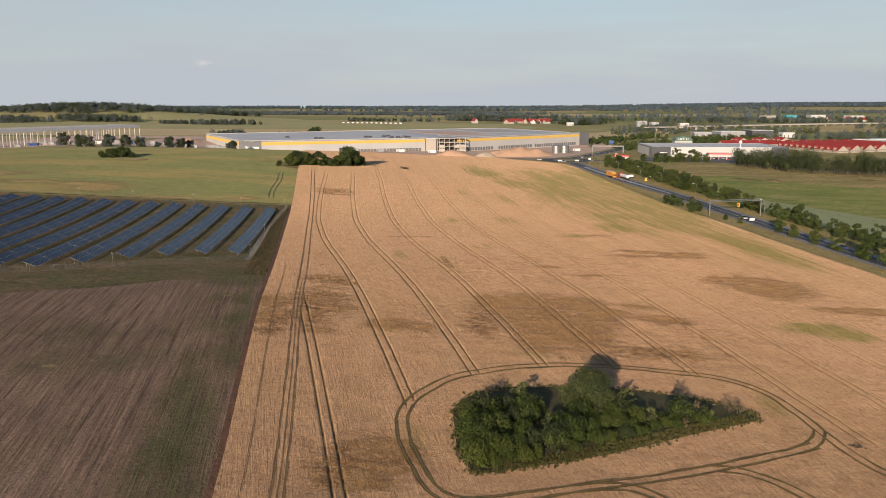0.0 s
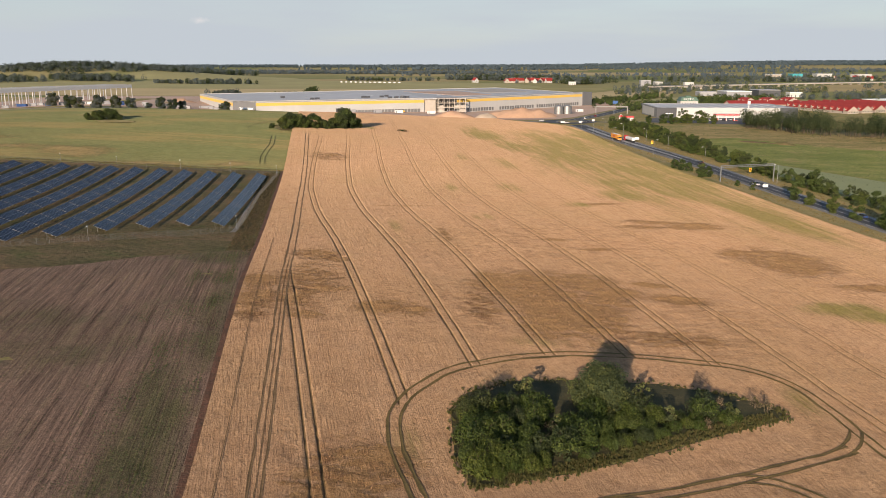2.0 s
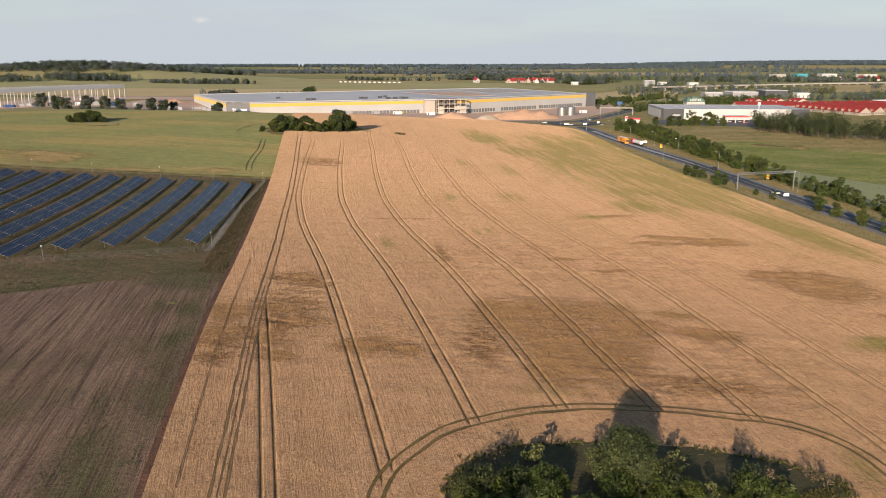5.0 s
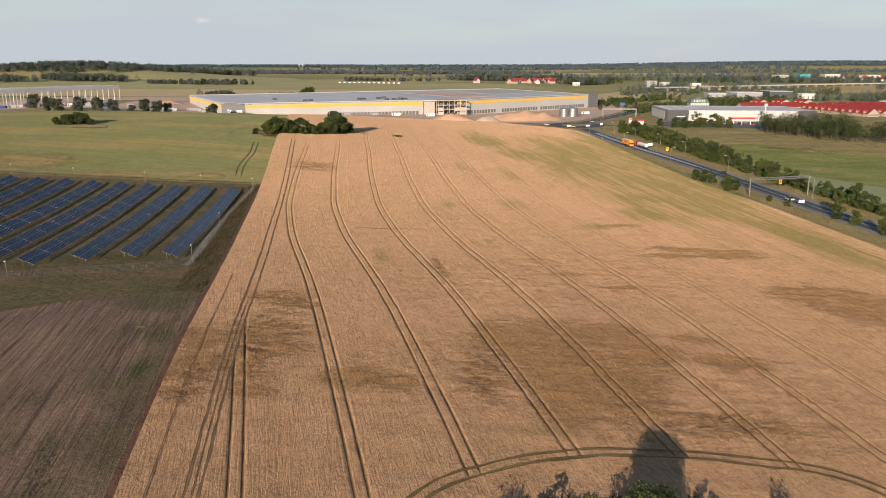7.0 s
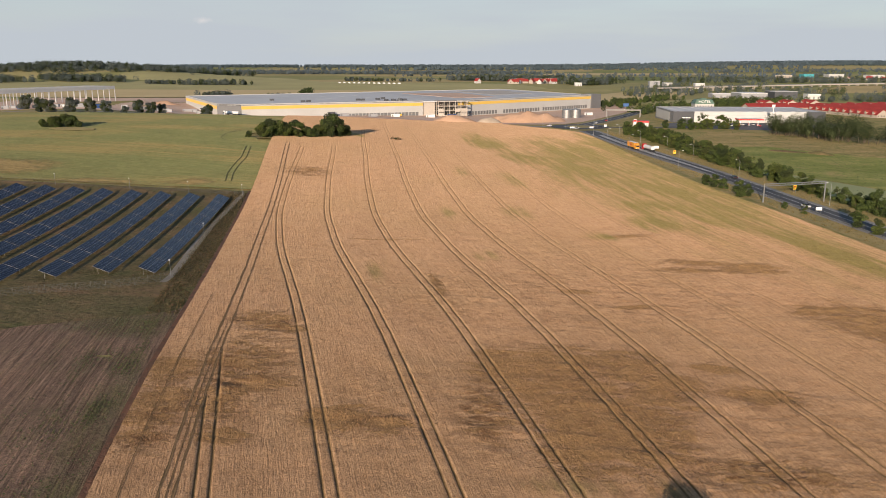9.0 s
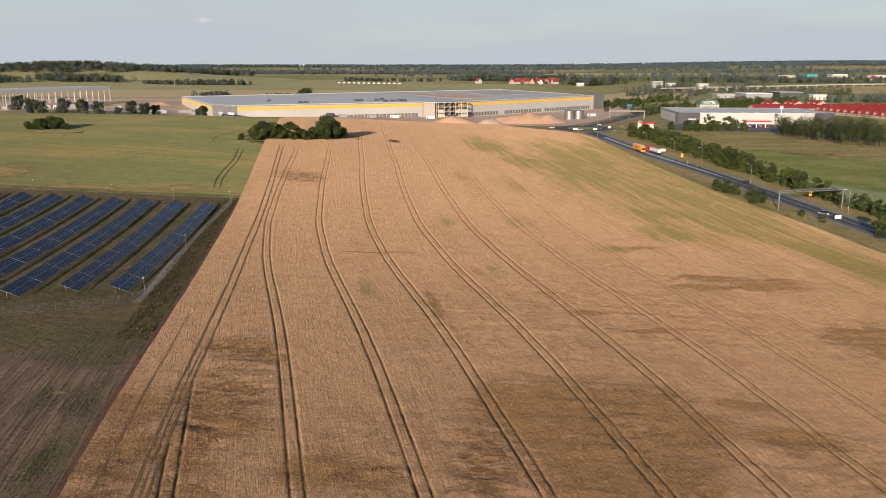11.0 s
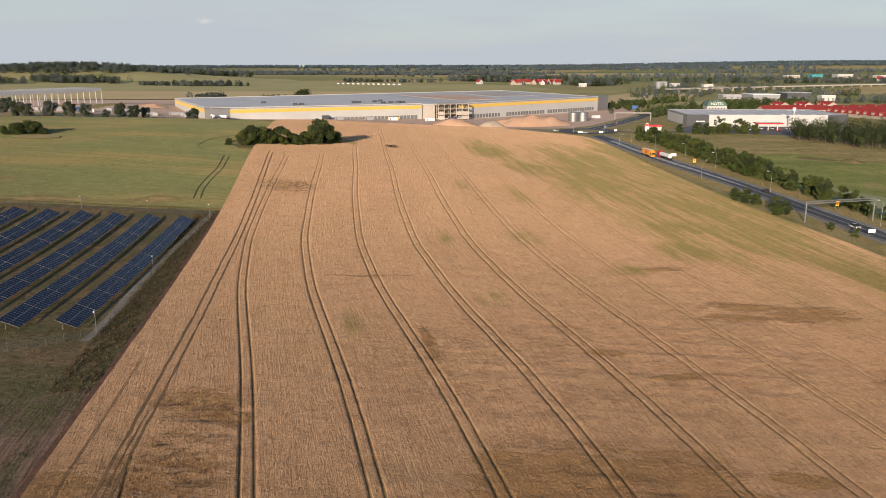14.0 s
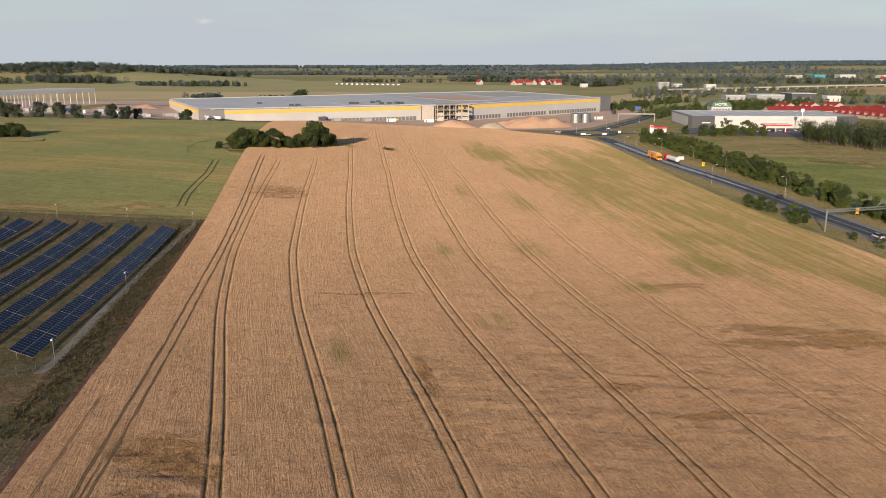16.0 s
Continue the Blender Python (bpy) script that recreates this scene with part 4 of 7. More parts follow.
# ---- trees and shrubs ----
def crown_mesh(name, seed, mats, blobs, leaf, per, spread=1.0, squash=0.8):
    """Leaves in clumps: blobs are (x, y, z, radius)."""
    rng = np.random.RandomState(seed)
    V, Fc, M = [], [], []
    for bi, (bx, by, bz, br) in enumerate(blobs):
        k = max(12, int(per * br * br))
        d = rng.normal(size=(k, 3))
        d /= np.linalg.norm(d, axis=1)[:, None]
        r = br * (0.62 + 0.42 * rng.rand(k)) * (1 + 0.18 * np.sin(d[:, 0] * 5 + seed) * np.cos(d[:, 2] * 6 + bi))
        p = np.stack([bx + d[:, 0] * r, by + d[:, 1] * r, bz + d[:, 2] * r * squash], -1)
        nrm = d + 0.7 * rng.normal(size=(k, 3))
        nrm[:, 2] += 0.35
        nrm /= np.linalg.norm(nrm, axis=1)[:, None]
        a = np.cross(nrm, rng.normal(size=(k, 3)))
        a /= np.linalg.norm(a, axis=1)[:, None] + 1e-9
        b = np.cross(nrm, a)
        s = leaf * (0.6 + 0.8 * rng.rand(k))[:, None]
        for q, (pp, aa, bb, nn, ss) in enumerate(zip(p, a, b, nrm, s)):
            i = len(V)
            ss = float(ss[0])
            V += [tuple(pp - aa * ss), tuple(pp - bb * ss * 0.55 + nn * ss * 0.18), tuple(pp + aa * ss), tuple(pp + bb * ss * 0.55 + nn * ss * 0.18)]
            Fc.append((i, i + 1, i + 2, i + 3))
            M.append(bi % len(mats))
    me = bpy.data.meshes.new(name)
    me.from_pydata(V, [], Fc)
    for m in mats:
        me.materials.append(m)
    me.polygons.foreach_set("material_index", M)
    me.update()
    return me


def trunk_mesh(name, seed, height, radius, limbs, reach):
    rng = np.random.RandomState(seed)
    s = Shape()
    top = Vector((rng.uniform(-.1, .1) * height, rng.uniform(-.1, .1) * height, height))
    mid = top * 0.5 + Vector((rng.uniform(-.05, .05) * height, 0, 0))
    s.tube((0, 0, -0.3), mid, radius, radius * 0.7, 7).tube(mid, top, radius * 0.7, radius * 0.25, 7)
    for _ in range(limbs):
        f = rng.uniform(0.4, 0.95)
        a = mid.lerp(top, (f - 0.4) / 0.6)
        w = rng.uniform(0, 2 * math.pi)
        e = a + Vector((math.cos(w) * reach, math.sin(w) * reach, rng.uniform(0.3, 0.9) * reach))
        s.tube(a, e, radius * 0.35, radius * 0.1, 5)
    return s.mesh(name, BARK, True)


def blobs_for(rng, width, height, base, count):
    out = []
    for _ in range(count):
        w, r = rng.uniform(0, 2 * math.pi), math.sqrt(rng.rand()) * width * 0.5
        f = rng.rand()
        lim = math.sqrt(max(0.05, 1 - (2 * f - 0.9) ** 2 * 0.8))
        out.append((math.cos(w) * r * lim, math.sin(w) * r * lim, base + f * (height - base), width * rng.uniform(0.15, 0.27)))
    return out


def make_tree(name, label, category, seed, height, width, mats, leaf, per, base=0.3, count=14, group="", limbs=6, trunk_r=0.16):
    rng = np.random.RandomState(seed)
    t = thing(name, label, category, Matrix.Identity(4), group)
    part("trunk", trunk_mesh(name + "_trunk", seed, height * 0.8, trunk_r, limbs, width * 0.3), t)
    part("crown", crown_mesh(name + "_crown", seed, mats, blobs_for(rng, width, height * 0.93, height * base, count), leaf, per), t)
    return t


def put_copies(protos, spots, sink=0.0, ground_at=None):
    """Copies of stock plants at (x, y, scale); the first uses of each stock plant move the plant itself."""
    rng = np.random.RandomState(len(spots) * 7 + 1)
    for i, (x, y, s) in enumerate(spots):
        p = protos[i % len(protos)]
        m = Matrix.Translation((x, y, (ground_at(x, y) if ground_at else lz(x, y)) - sink)) @ Matrix.Rotation(rng.uniform(0, 6.28), 4, "Z")
        if not p.get("used"):
            p["used"] = 1
            p.scale = (s, s, s * rng.uniform(0.9, 1.1))
            sc = p.scale.copy()
            p.matrix_basis = m @ Matrix.Diagonal((*sc, 1))
        else:
            c = copy_thing(p, m)
            c.scale = (s, s, s * rng.uniform(0.9, 1.1))
            yield c
            continue
        yield p


# thicket in the wheat
TH = [(2.3, 129.5), (5.0, 136.6), (12.5, 142.4), (23.2, 144.2), (39.0, 144.6), (50.4, 142.2), (57.6, 138.0), (57.6, 134.4), (47.4, 129.2), (26.8, 118.0), (18.0, 114.0), (8.3, 110.2), (4.8, 110.0), (2.6, 116.5)]


def inside(x, y, poly):
    r = False
    for (x0, y0), (x1, y1) in zip(poly, poly[1:] + poly[:1]):
        if (y0 > y) != (y1 > y) and x < (x1 - x0) * (y - y0) / (y1 - y0) + x0:
            r = not r
    return r


def poly_floor(name, poly, lift, mat, ground_at=None, rings=5):
    """A patch of ground inside an outline, cut into rings."""
    cx, cy = sum(p[0] for p in poly) / len(poly), sum(p[1] for p in poly) / len(poly)
    fine = []
    for (x0, y0), (x1, y1) in zip(poly, poly[1:] + poly[:1]):
        n = max(2, int(math.hypot(x1 - x0, y1 - y0) / 3))
        fine += [(x0 + (x1 - x0) * k / n, y0 + (y1 - y0) * k / n) for k in range(n)]
    g = ground_at or lz
    V = [(cx, cy, g(cx, cy) + lift)]
    for r in range(1, rings + 1):
        V += [(cx + (x - cx) * r / rings, cy + (y - cy) * r / rings, g(cx + (x - cx) * r / rings, cy + (y - cy) * r / rings) + lift) for x, y in fine]
    n = len(fine)
    Fc = [(0, 1 + i, 1 + (i + 1) % n) for i in range(n)]
    for r in range(rings - 1):
        a = 1 + r * n
        Fc += [(a + i, a + n + i, a + n + (i + 1) % n, a + (i + 1) % n) for i in range(n)]
    me = bpy.data.meshes.new(name)
    me.from_pydata(V, [], Fc)
    me.materials.append(mat)
    me.polygons.foreach_set("use_smooth", [True] * len(Fc))
    me.update()
    ob = new(name, me)
    return ob


# Thicket floor; the shade beneath the shrubs is put into its dark colour.
UNDER_SHADE = surface("undergrowth", (0.03, 0.035, 0.015), (0.10, 0.085, 0.04), 0.95, 0.2, 1.4, 0.8, 0.3, vary=0)
tagged(poly_floor("thicket_floor", TH, 0.06, UNDER_SHADE, wheat_top), "grassy thicket floor with shade in its dark colour", "undergrowth", kind="structure")
rng = np.random.RandomState(5)
def dome_mesh(name, seed, mats, domes, leaf, per):
    """Leaves over rounded heads; domes are (x, y, top, radius, depth)."""
    rng = np.random.RandomState(seed)
    P, N, M = [], [], []
    for di, (dx, dy, top, rad, deep) in enumerate(domes):
        k = int(per * rad * rad)
        d = rng.normal(size=(k, 3))
        d[:, 2] = np.abs(d[:, 2]) * 0.9 - 0.25
        d /= np.linalg.norm(d, axis=1)[:, None]
        r = (0.8 + 0.25 * rng.rand(k)) * (1 + 0.16 * np.sin(d[:, 0] * 6 + di) * np.sin(d[:, 1] * 5 + seed))
        P.append(np.stack([dx + d[:, 0] * r * rad, dy + d[:, 1] * r * rad, top - deep + d[:, 2] * r * deep], -1))
        N.append(d + 0.45 * rng.normal(size=(k, 3)))
        M.append(np.full(k, di % len(mats)))
    p, nrm, m = np.concatenate(P), np.concatenate(N), np.concatenate(M)
    p[:, 2] = np.maximum(p[:, 2], 0.05)
    nrm /= np.linalg.norm(nrm, axis=1)[:, None]
    a = np.cross(nrm, rng.normal(size=p.shape))
    a /= np.linalg.norm(a, axis=1)[:, None] + 1e-9
    b = np.cross(nrm, a)
    s = (leaf * (0.6 + 0.8 * rng.rand(len(p))))[:, None]
    V = np.stack([p - a * s, p - b * s * 0.6 + nrm * s * 0.2, p + a * s, p + b * s * 0.6 + nrm * s * 0.2], 1).reshape(-1, 3)
    me = bpy.data.meshes.new(name)
    me.from_pydata(V.tolist(), [], np.arange(len(V)).reshape(-1, 4).tolist())
    for x in mats:
        me.materials.append(x)
    me.polygons.foreach_set("material_index", m.astype(np.int32))
    me.update()
    return me


def make_shrub(seed, height, width, mats):
    rng = np.random.RandomState(seed)
    t = thing("shrub", "dense green shrub in the field thicket", "shrub", Matrix.Identity(4), "thicket shrubs")
    part("trunk", trunk_mesh("shrub_trunk", seed, height * 0.7, 0.07, 5, width * 0.3), t)
    domes = [(0, 0, height, width * 0.34, height * 0.62)]
    for k in range(11):
        w, r = 0.9 * k + rng.uniform(-0.3, 0.3), width * rng.uniform(0.18, 0.46)
        domes.append((math.cos(w) * r, math.sin(w) * r, height * rng.uniform(0.42, 0.95), width * rng.uniform(0.1, 0.22), height * rng.uniform(0.35, 0.55)))
    part("crown", dome_mesh("shrub_crown", seed, mats, domes, 0.125, 380), t)
    return t


shrubs = [make_shrub(40 + k, 3.0 + 0.35 * (k % 3), 4.1 + 0.35 * (k % 4), [[LEAF_SHRUB, LEAF_SHRUB, LEAF], [LEAF_DARK, LEAF_SHRUB, LEAF_DARK], [LEAF_SHRUB, LEAF, LEAF_DARK]][k % 3]) for k in range(7)]
spots = []
tries = 0
while len(spots) < 210 and tries < 9000:
    tries += 1
    x, y = rng.uniform(4.2, 57), rng.uniform(110.5, 142)
    back = np.interp(x, [3, 10, 16.5, 17.5, 23, 25, 40, 50, 57], [126.5, 132.0, 133.5, 128, 128, 132.0, 133.5, 133.2, 132.0])
    front = np.interp(x, [4.8, 8, 18, 27, 47, 57], [111.2, 111.8, 117.0, 121.8, 132.2, 136])
    if y > back or y < front or not inside(x, y, TH):
        continue
    if math.hypot((x - 12.5) / 6.0, (y - 127.0) / 4.2) < 1 and rng.rand() < 0.94:
        continue
    if all((x - a) ** 2 + (y - b) ** 2 > (1.5 + 0.85 * c) ** 2 for a, b, c in spots):
        low = 0.72 if y < front + 1.6 else 1.0
        spots.append((x, y, rng.choice([0.5, 0.7, 0.85, 1.0, 1.1, 1.25]) * low))
list(put_copies(shrubs, spots, 0.05, wheat_top))
willow = make_tree("tree", "round grey-green tree rising from the thicket", "tree", 71, 6.6, 8.6, [LEAF_GREY, LEAF_GREY, LEAF_PALE, LEAF_GREY], 0.15, 190, 0.16, 40, limbs=9)
list(put_copies([willow], [(26.6, 135.0, 1.0)], 0.1, wheat_top))
pale = [make_tree("pale_shrub", "pale flowering elder shrub in the thicket", "shrub", 80 + k, 2.6, 2.6, [LEAF_PALE, LEAF_GREY], 0.2, 110, 0.15, 9, "pale shrubs", 4, 0.06) for k in range(2)]
list(put_copies(pale, [(34.5, 137.5, 1.3), (15.0, 137.6, 1.3), (27.4, 131.0, 0.8), (37.0, 131.0, 0.9), (47.5, 132.6, 0.95), (48.5, 135.0, 0.7), (18.5, 126.5, 1.0), (34.5, 137.5, 0.7)], 0.05, wheat_top))
dry = [make_tree("dry_shrub", "leafless dry shrub at the thicket's edge", "shrub", 90 + k, 2.4, 2.8, [LEAF_DRY], 0.12, 60, 0.15, 8, "dry shrubs", 14, 0.06) for k in range(2)]
list(put_copies(dry, [(8.6, 136.4, 1.3), (55, 136, 1.1), (53.5, 137.5, 0.9), (46.5, 135.5, 1.0), (13, 128, 1.0), (17.5, 124.5, 0.9), (43, 129.2, 0.8), (10, 128, 0.9)], 0.05, wheat_top))

# trees along the road, the far thicket, the lone bush, the row before the steel frame
roadside = [make_tree("roadside_tree", "leafy green roadside tree", "tree", 110 + k, 7.5 + k % 3, 6.0 + 0.5 * (k % 2), [LEAF, LEAF_DARK, LEAF], 0.32, 70, 0.08, 18, "roadside trees", 5) for k in range(5)]
hedge_line = curve_x([(230, 192), (300, 176), (350, 168), (380, 163), (423, 158.5), (448, 156.5), (468, 154), (502, 152.5), (537, 150.5), (575, 148), (610, 143), (640, 136)])
rng = np.random.RandomState(9)
spots = []
y = 250.0
while y < 645:
    thick = y > 470
    spots.append((float(hedge_line(y)) + rng.uniform(-2.5, 3.5), y, rng.uniform(0.8, 1.2) if thick else rng.uniform(0.5, 1.1)))
    if thick:
        spots.append((float(hedge_line(y)) + rng.uniform(1, 7), y + 2, rng.uniform(0.75, 1.15)))
    y += rng.uniform(3.2, 5.5) if thick else rng.uniform(3, 6.5)
spots += [(162, 432, 0.95), (166, 437, 0.8), (160, 398, 0.5), (157, 405, 0.4)]
spots += [(122.5, 421.6, 0.5), (121.5, 408, 0.7), (119.5, 413, 0.6), (124, 403, 0.6), (126, 390, 0.75), (124.5, 384, 0.65), (128, 386, 0.6), (136, 352, 0.4), (133, 362, 0.35), (145.5, 331, 1.1), (147, 322, 0.7), (149.5, 308, 0.7), (152.5, 297, 0.9), (156.5, 283, 1.15), (158.5, 272, 1.2), (162, 262, 1.0), (166, 250, 1.0)]
list(put_copies(roadside, spots, 0.1))
field_trees = [make_tree("field_tree", "broad dark-green tree in a field thicket", "tree", 130 + k, 9.0, 9.0, [LEAF, LEAF_DARK], 0.34, 62, 0.06, 24, "field trees", 6, 0.22) for k in range(3)]
list(put_copies(field_trees, [(-99.5, 489, 0.42), (-94.5, 493, 0.68), (-90, 496, 0.95), (-86, 499, 0.95), (-82, 501, 0.78), (-78, 506, 1.0), (-74, 508, 0.65), (-70, 506, 0.5), (-66.5, 511, 0.75), (-63, 515, 1.0), (-60, 519, 1.25), (-57, 522, 1.15), (-54, 526, 0.8), (-72, 512, 0.55), (-84, 505, 0.85), (-64, 520, 0.95), (-91.5, 492, 0.6), (-76, 502, 0.5), (-68, 508, 0.55)], 0.2))
tagged(ribbon("thicket_margin", [(-96, 486), (-90, 489), (-84, 493), (-72, 501), (-60, 511), (-50, 520)], 2.6, 0.55, VERGE, 2.0), "tan grass strip before the far thicket", "margin", kind="structure")
row_trees = [make_tree("row_tree", "dark round-headed tree in a row behind the rise", "tree", 140 + k, 12.0, 10.5, [LEAF_DARK, LEAF_HAZE], 0.42, 55, 0.1, 22, "row trees", 6, 0.22) for k in range(3)]
list(put_copies(field_trees, [(-212, 496, 0.55), (-208.5, 499, 0.62), (-205, 497, 0.6), (-201.5, 500, 0.75), (-198.5, 501, 0.7), (-206, 502, 0.6), (-195, 500, 0.4)], 0.2))
tagged(poly_floor("dry_patch", [(-206, 489), (-199, 484), (-188, 483), (-181, 487), (-183, 493), (-192, 497), (-203, 496)], 0.3, VERGE, unripe_top), "dry tan grass round a lone bush", "grass", kind="structure")
list(put_copies(row_trees, [(-409, 859, 0.9), (-380, 800, 1.0), (-337, 742, 0.9), (-327, 738, 0.95), (-309, 738, 0.98), (-290, 732, 0.9), (-276, 732, 0.85), (-260, 728, 0.55), (-250, 732, 0.85), (-239, 730, 0.82), (-234, 742, 0.7), (-189, 722, 0.7), (-195, 728, 0.5)], 0.2))

# ---- solar park ----
def cell_material():
    m, n, l = tree_of("solar_cells")
    b = n["Principled BSDF"]
    v = coords(n)
    br = n.new("ShaderNodeTexBrick")
    br.offset = 0.0
    for k, x in (("Scale", 1.0), ("Mortar Size", 0.006), ("Brick Width", 0.17), ("Row Height", 0.17)):
        br.inputs[k].default_value = x
    br.inputs["Color1"].default_value, br.inputs["Color2"].default_value = (0.007, 0.008, 0.030, 1), (0.010, 0.011, 0.040, 1)
    br.inputs["Mortar"].default_value = (0.03, 0.033, 0.05, 1)
    l.new(v, br.inputs["Vector"])
    o = n.new("ShaderNodeObjectInfo").outputs["Random"]
    c = mixed(n, l, 1.0, br.outputs["Color"], ramp(n, l, o, [(0, (0.75, 0.75, 0.8)), (1, (1.3, 1.25, 1.2))]), "MULTIPLY")
    l.new(c, b.inputs["Base Color"])
    b.inputs["Roughness"].default_value = 0.25
    b.inputs["Specular IOR Level"].default_value = 0.1
    return m


CELLS = cell_material()
MESH_WIRE = surface("fence_wire", (0.11, 0.115, 0.11), (0.17, 0.175, 0.17), 0.6, 0.5, 3, 0, metal=0.3)
ALU = surface("aluminium_frame", (0.22, 0.225, 0.24), (0.32, 0.325, 0.34), 0.45, 1.0, 8, 0, metal=0.3)
MODW, MODL, COLS = 1.05, 2.05, 10


def module_mesh():
    s = Shape()
    w, h, t, e = MODW - 0.02, MODL - 0.02, 0.04, 0.035
    s.box((-w / 2, -h / 2, -t), (w / 2, h / 2, -0.004), 0)
    for lo, hi in (((-w / 2, -h / 2), (w / 2, -h / 2 + e)), ((-w / 2, h / 2 - e), (w / 2, h / 2)), ((-w / 2, -h / 2 + e), (-w / 2 + e, h / 2 - e)), ((w / 2 - e, -h / 2 + e), (w / 2, h / 2 - e))):
        s.quad((lo[0], lo[1], 0), (hi[0], lo[1], 0), (hi[0], hi[1], 0), (lo[0], hi[1], 0), mat=0)
    s.quad((-w / 2 + e, -h / 2 + e, 0), (w / 2 - e, -h / 2 + e, 0), (w / 2 - e, h / 2 - e, 0), (-w / 2 + e, h / 2 - e, 0), mat=1)
    return s.mesh("solar_module", [ALU, CELLS])


TILT = 23.0
SLOPE = Matrix.Rotation(radians(TILT), 4, "Y")   # low edge on +x
TABLE_L = COLS * MODW + 0.1


def solar_table():
    t = thing("solar_table", "tilted rack of dark blue solar panels on steel posts", "solar panel", Matrix.Identity(4), "solar tables")
    ct, st = math.cos(radians(TILT)), math.sin(radians(TILT))
    me = module_mesh()
    low = 0.75
    mid_z = low + MODL * st
    frame_at = Matrix.Translation((0, 0, mid_z)) @ SLOPE
    turn = Matrix.Rotation(radians(90), 4, "Z")
    for c in range(COLS):
        for r in (-0.5, 0.5):
            part("module", me, t, at=frame_at @ Matrix.Translation((r * (MODL + 0.03), (c - (COLS - 1) / 2) * MODW, 0)) @ turn)
    rail = Shape().box((-0.04, -TABLE_L / 2, -0.14), (0.04, TABLE_L / 2, -0.05)).mesh("rail", STEEL)
    for x in (-1.0, 1.0):
        part("rail", rail, t, at=frame_at @ Matrix.Translation((x * 0.98, 0, 0)))
    for y in (-4.2, -1.4, 1.4, 4.2):
        for x in (-1.2, 1.25):
            h = mid_z - x * st - 0.12
            part("post", Shape().box((-0.04, -0.03, -0.4), (0.04, 0.03, h)).mesh("post", MESH_WIRE), t, at=Matrix.Translation((x * ct, y, 0)))
    return t


proto = solar_table()
first = True
NEAR_Y = [246, 245.3, 240, 234, 224, 216, 208, 200, 192, 186, 180, 176, 172]
for i in range(13):
    xn, xf, y0, y1 = -64.0 - 10.35 * i + (246 - NEAR_Y[i]) * 0.085, -72.3 - 10.4 * i, NEAR_Y[i], 344.0 + 0.45 * i
    n_tab = int((y1 - y0) / (TABLE_L + 0.25))
    pitch = (y1 - y0) / n_tab
    for k in range(n_tab):
        y = y0 + (k + 0.5) * pitch
        x = xn + (xf - xn) * (y - y0) / (y1 - y0) - 1.93
        za, zb = lz(x, y - 5), lz(x, y + 5)
        m = Matrix.Translation((x, y, (za + zb) / 2)) @ Matrix.Rotation(math.atan2(xn - xf, y1 - y0), 4, "Z") @ Matrix.Rotation(math.atan2(zb - za, 10), 4, "X") @ Matrix.Diagonal((1, (pitch - 0.1) / TABLE_L, 1, 1))
        if first:
            proto.matrix_world = m
            first = False
        else:
            copy_thing(proto, m)

# park fence, path, cameras on poles
GRIT = surface("gravel_path", (0.19, 0.165, 0.14), (0.29, 0.26, 0.22), 0.95, 0.3, 2.0, 0.4, 0.05, vary=0)
tagged(ribbon("park_path", [(-60.6, 241), (-60.4, 246), (-64.5, 275), (-68, 306), (-70.2, 350)], 1.6, 0.08, GRIT, 3.0), "worn gravel strip along the park fence", "path", kind="structure")
fence_line = [(-130, 206), (-110, 214), (-95, 223), (-80, 231), (-70, 235), (-62, 241), (-59.5, 245), (-63, 275), (-66.8, 306), (-69.2, 354), (-110, 356), (-160, 358), (-215, 362)]
fence = thing("wire_fence", "grey wire mesh fence on thin steel posts", "fence", Matrix.Translation((-62, 241, lz(-62, 241))))
fp = np.array(fence_line, float)
fd = np.r_[0, np.cumsum(np.hypot(*np.diff(fp, axis=0).T))]
fs = np.arange(0, fd[-1], 3.0)
fx, fy2 = np.interp(fs, fd, fp[:, 0]), np.interp(fs, fd, fp[:, 1])
post_me = Shape().tube((0, 0, -0.3), (0, 0, 1.9), 0.035, sides=6).mesh("post", MESH_WIRE)
back = Matrix.Translation((62, -241, -lz(-62, 241)))
for x, y in zip(fx, fy2):
    part("post", post_me, fence, at=back @ Matrix.Translation((x, y, lz(x, y))))
wires = Shape()
for k in range(len(fs) - 1):
    a, b = Vector((fx[k], fy2[k], lz(fx[k], fy2[k]))), Vector((fx[k + 1], fy2[k + 1], lz(fx[k + 1], fy2[k + 1])))
    for h in (0.1, 0.4, 0.7, 1.0, 1.3, 1.6, 1.8):
        wires.tube(a + Vector((0, 0, h)), b + Vector((0, 0, h)), 0.012, sides=3, caps=False)
    for q in range(12):
        c = a.lerp(b, q / 12)
        wires.tube(c + Vector((0, 0, 0.1)), c + Vector((0, 0, 1.8)), 0.01, sides=3, caps=False)
wires.put("wire_mesh", MESH_WIRE, fence, at=back)
WHITE_PAINT = surface("white_paint", (0.70, 0.71, 0.70), (0.82, 0.82, 0.81), 0.5, 0.3, 3, 0.05, 0.01)


def camera_pole():
    t = thing("camera_pole", "slim pole with a small white security camera", "camera pole", Matrix.Identity(4), "camera poles")
    Shape().tube((0, 0, -0.3), (0, 0, 4.0), 0.06, 0.045).put("pole", STEEL, t)
    Shape().box((-0.12, -0.45, 3.95), (0.12, 0.1, 4.2), cut=0.04).put("camera_housing", WHITE_PAINT, t, "white camera housing")
    return t


cp = camera_pole()
pole_spots = [(-60.5, 246.5), (-69.8, 352), (-90, 354), (-112, 355.5), (-140, 357), (-165, 358.5), (-65.5, 290), (-95, 224)]
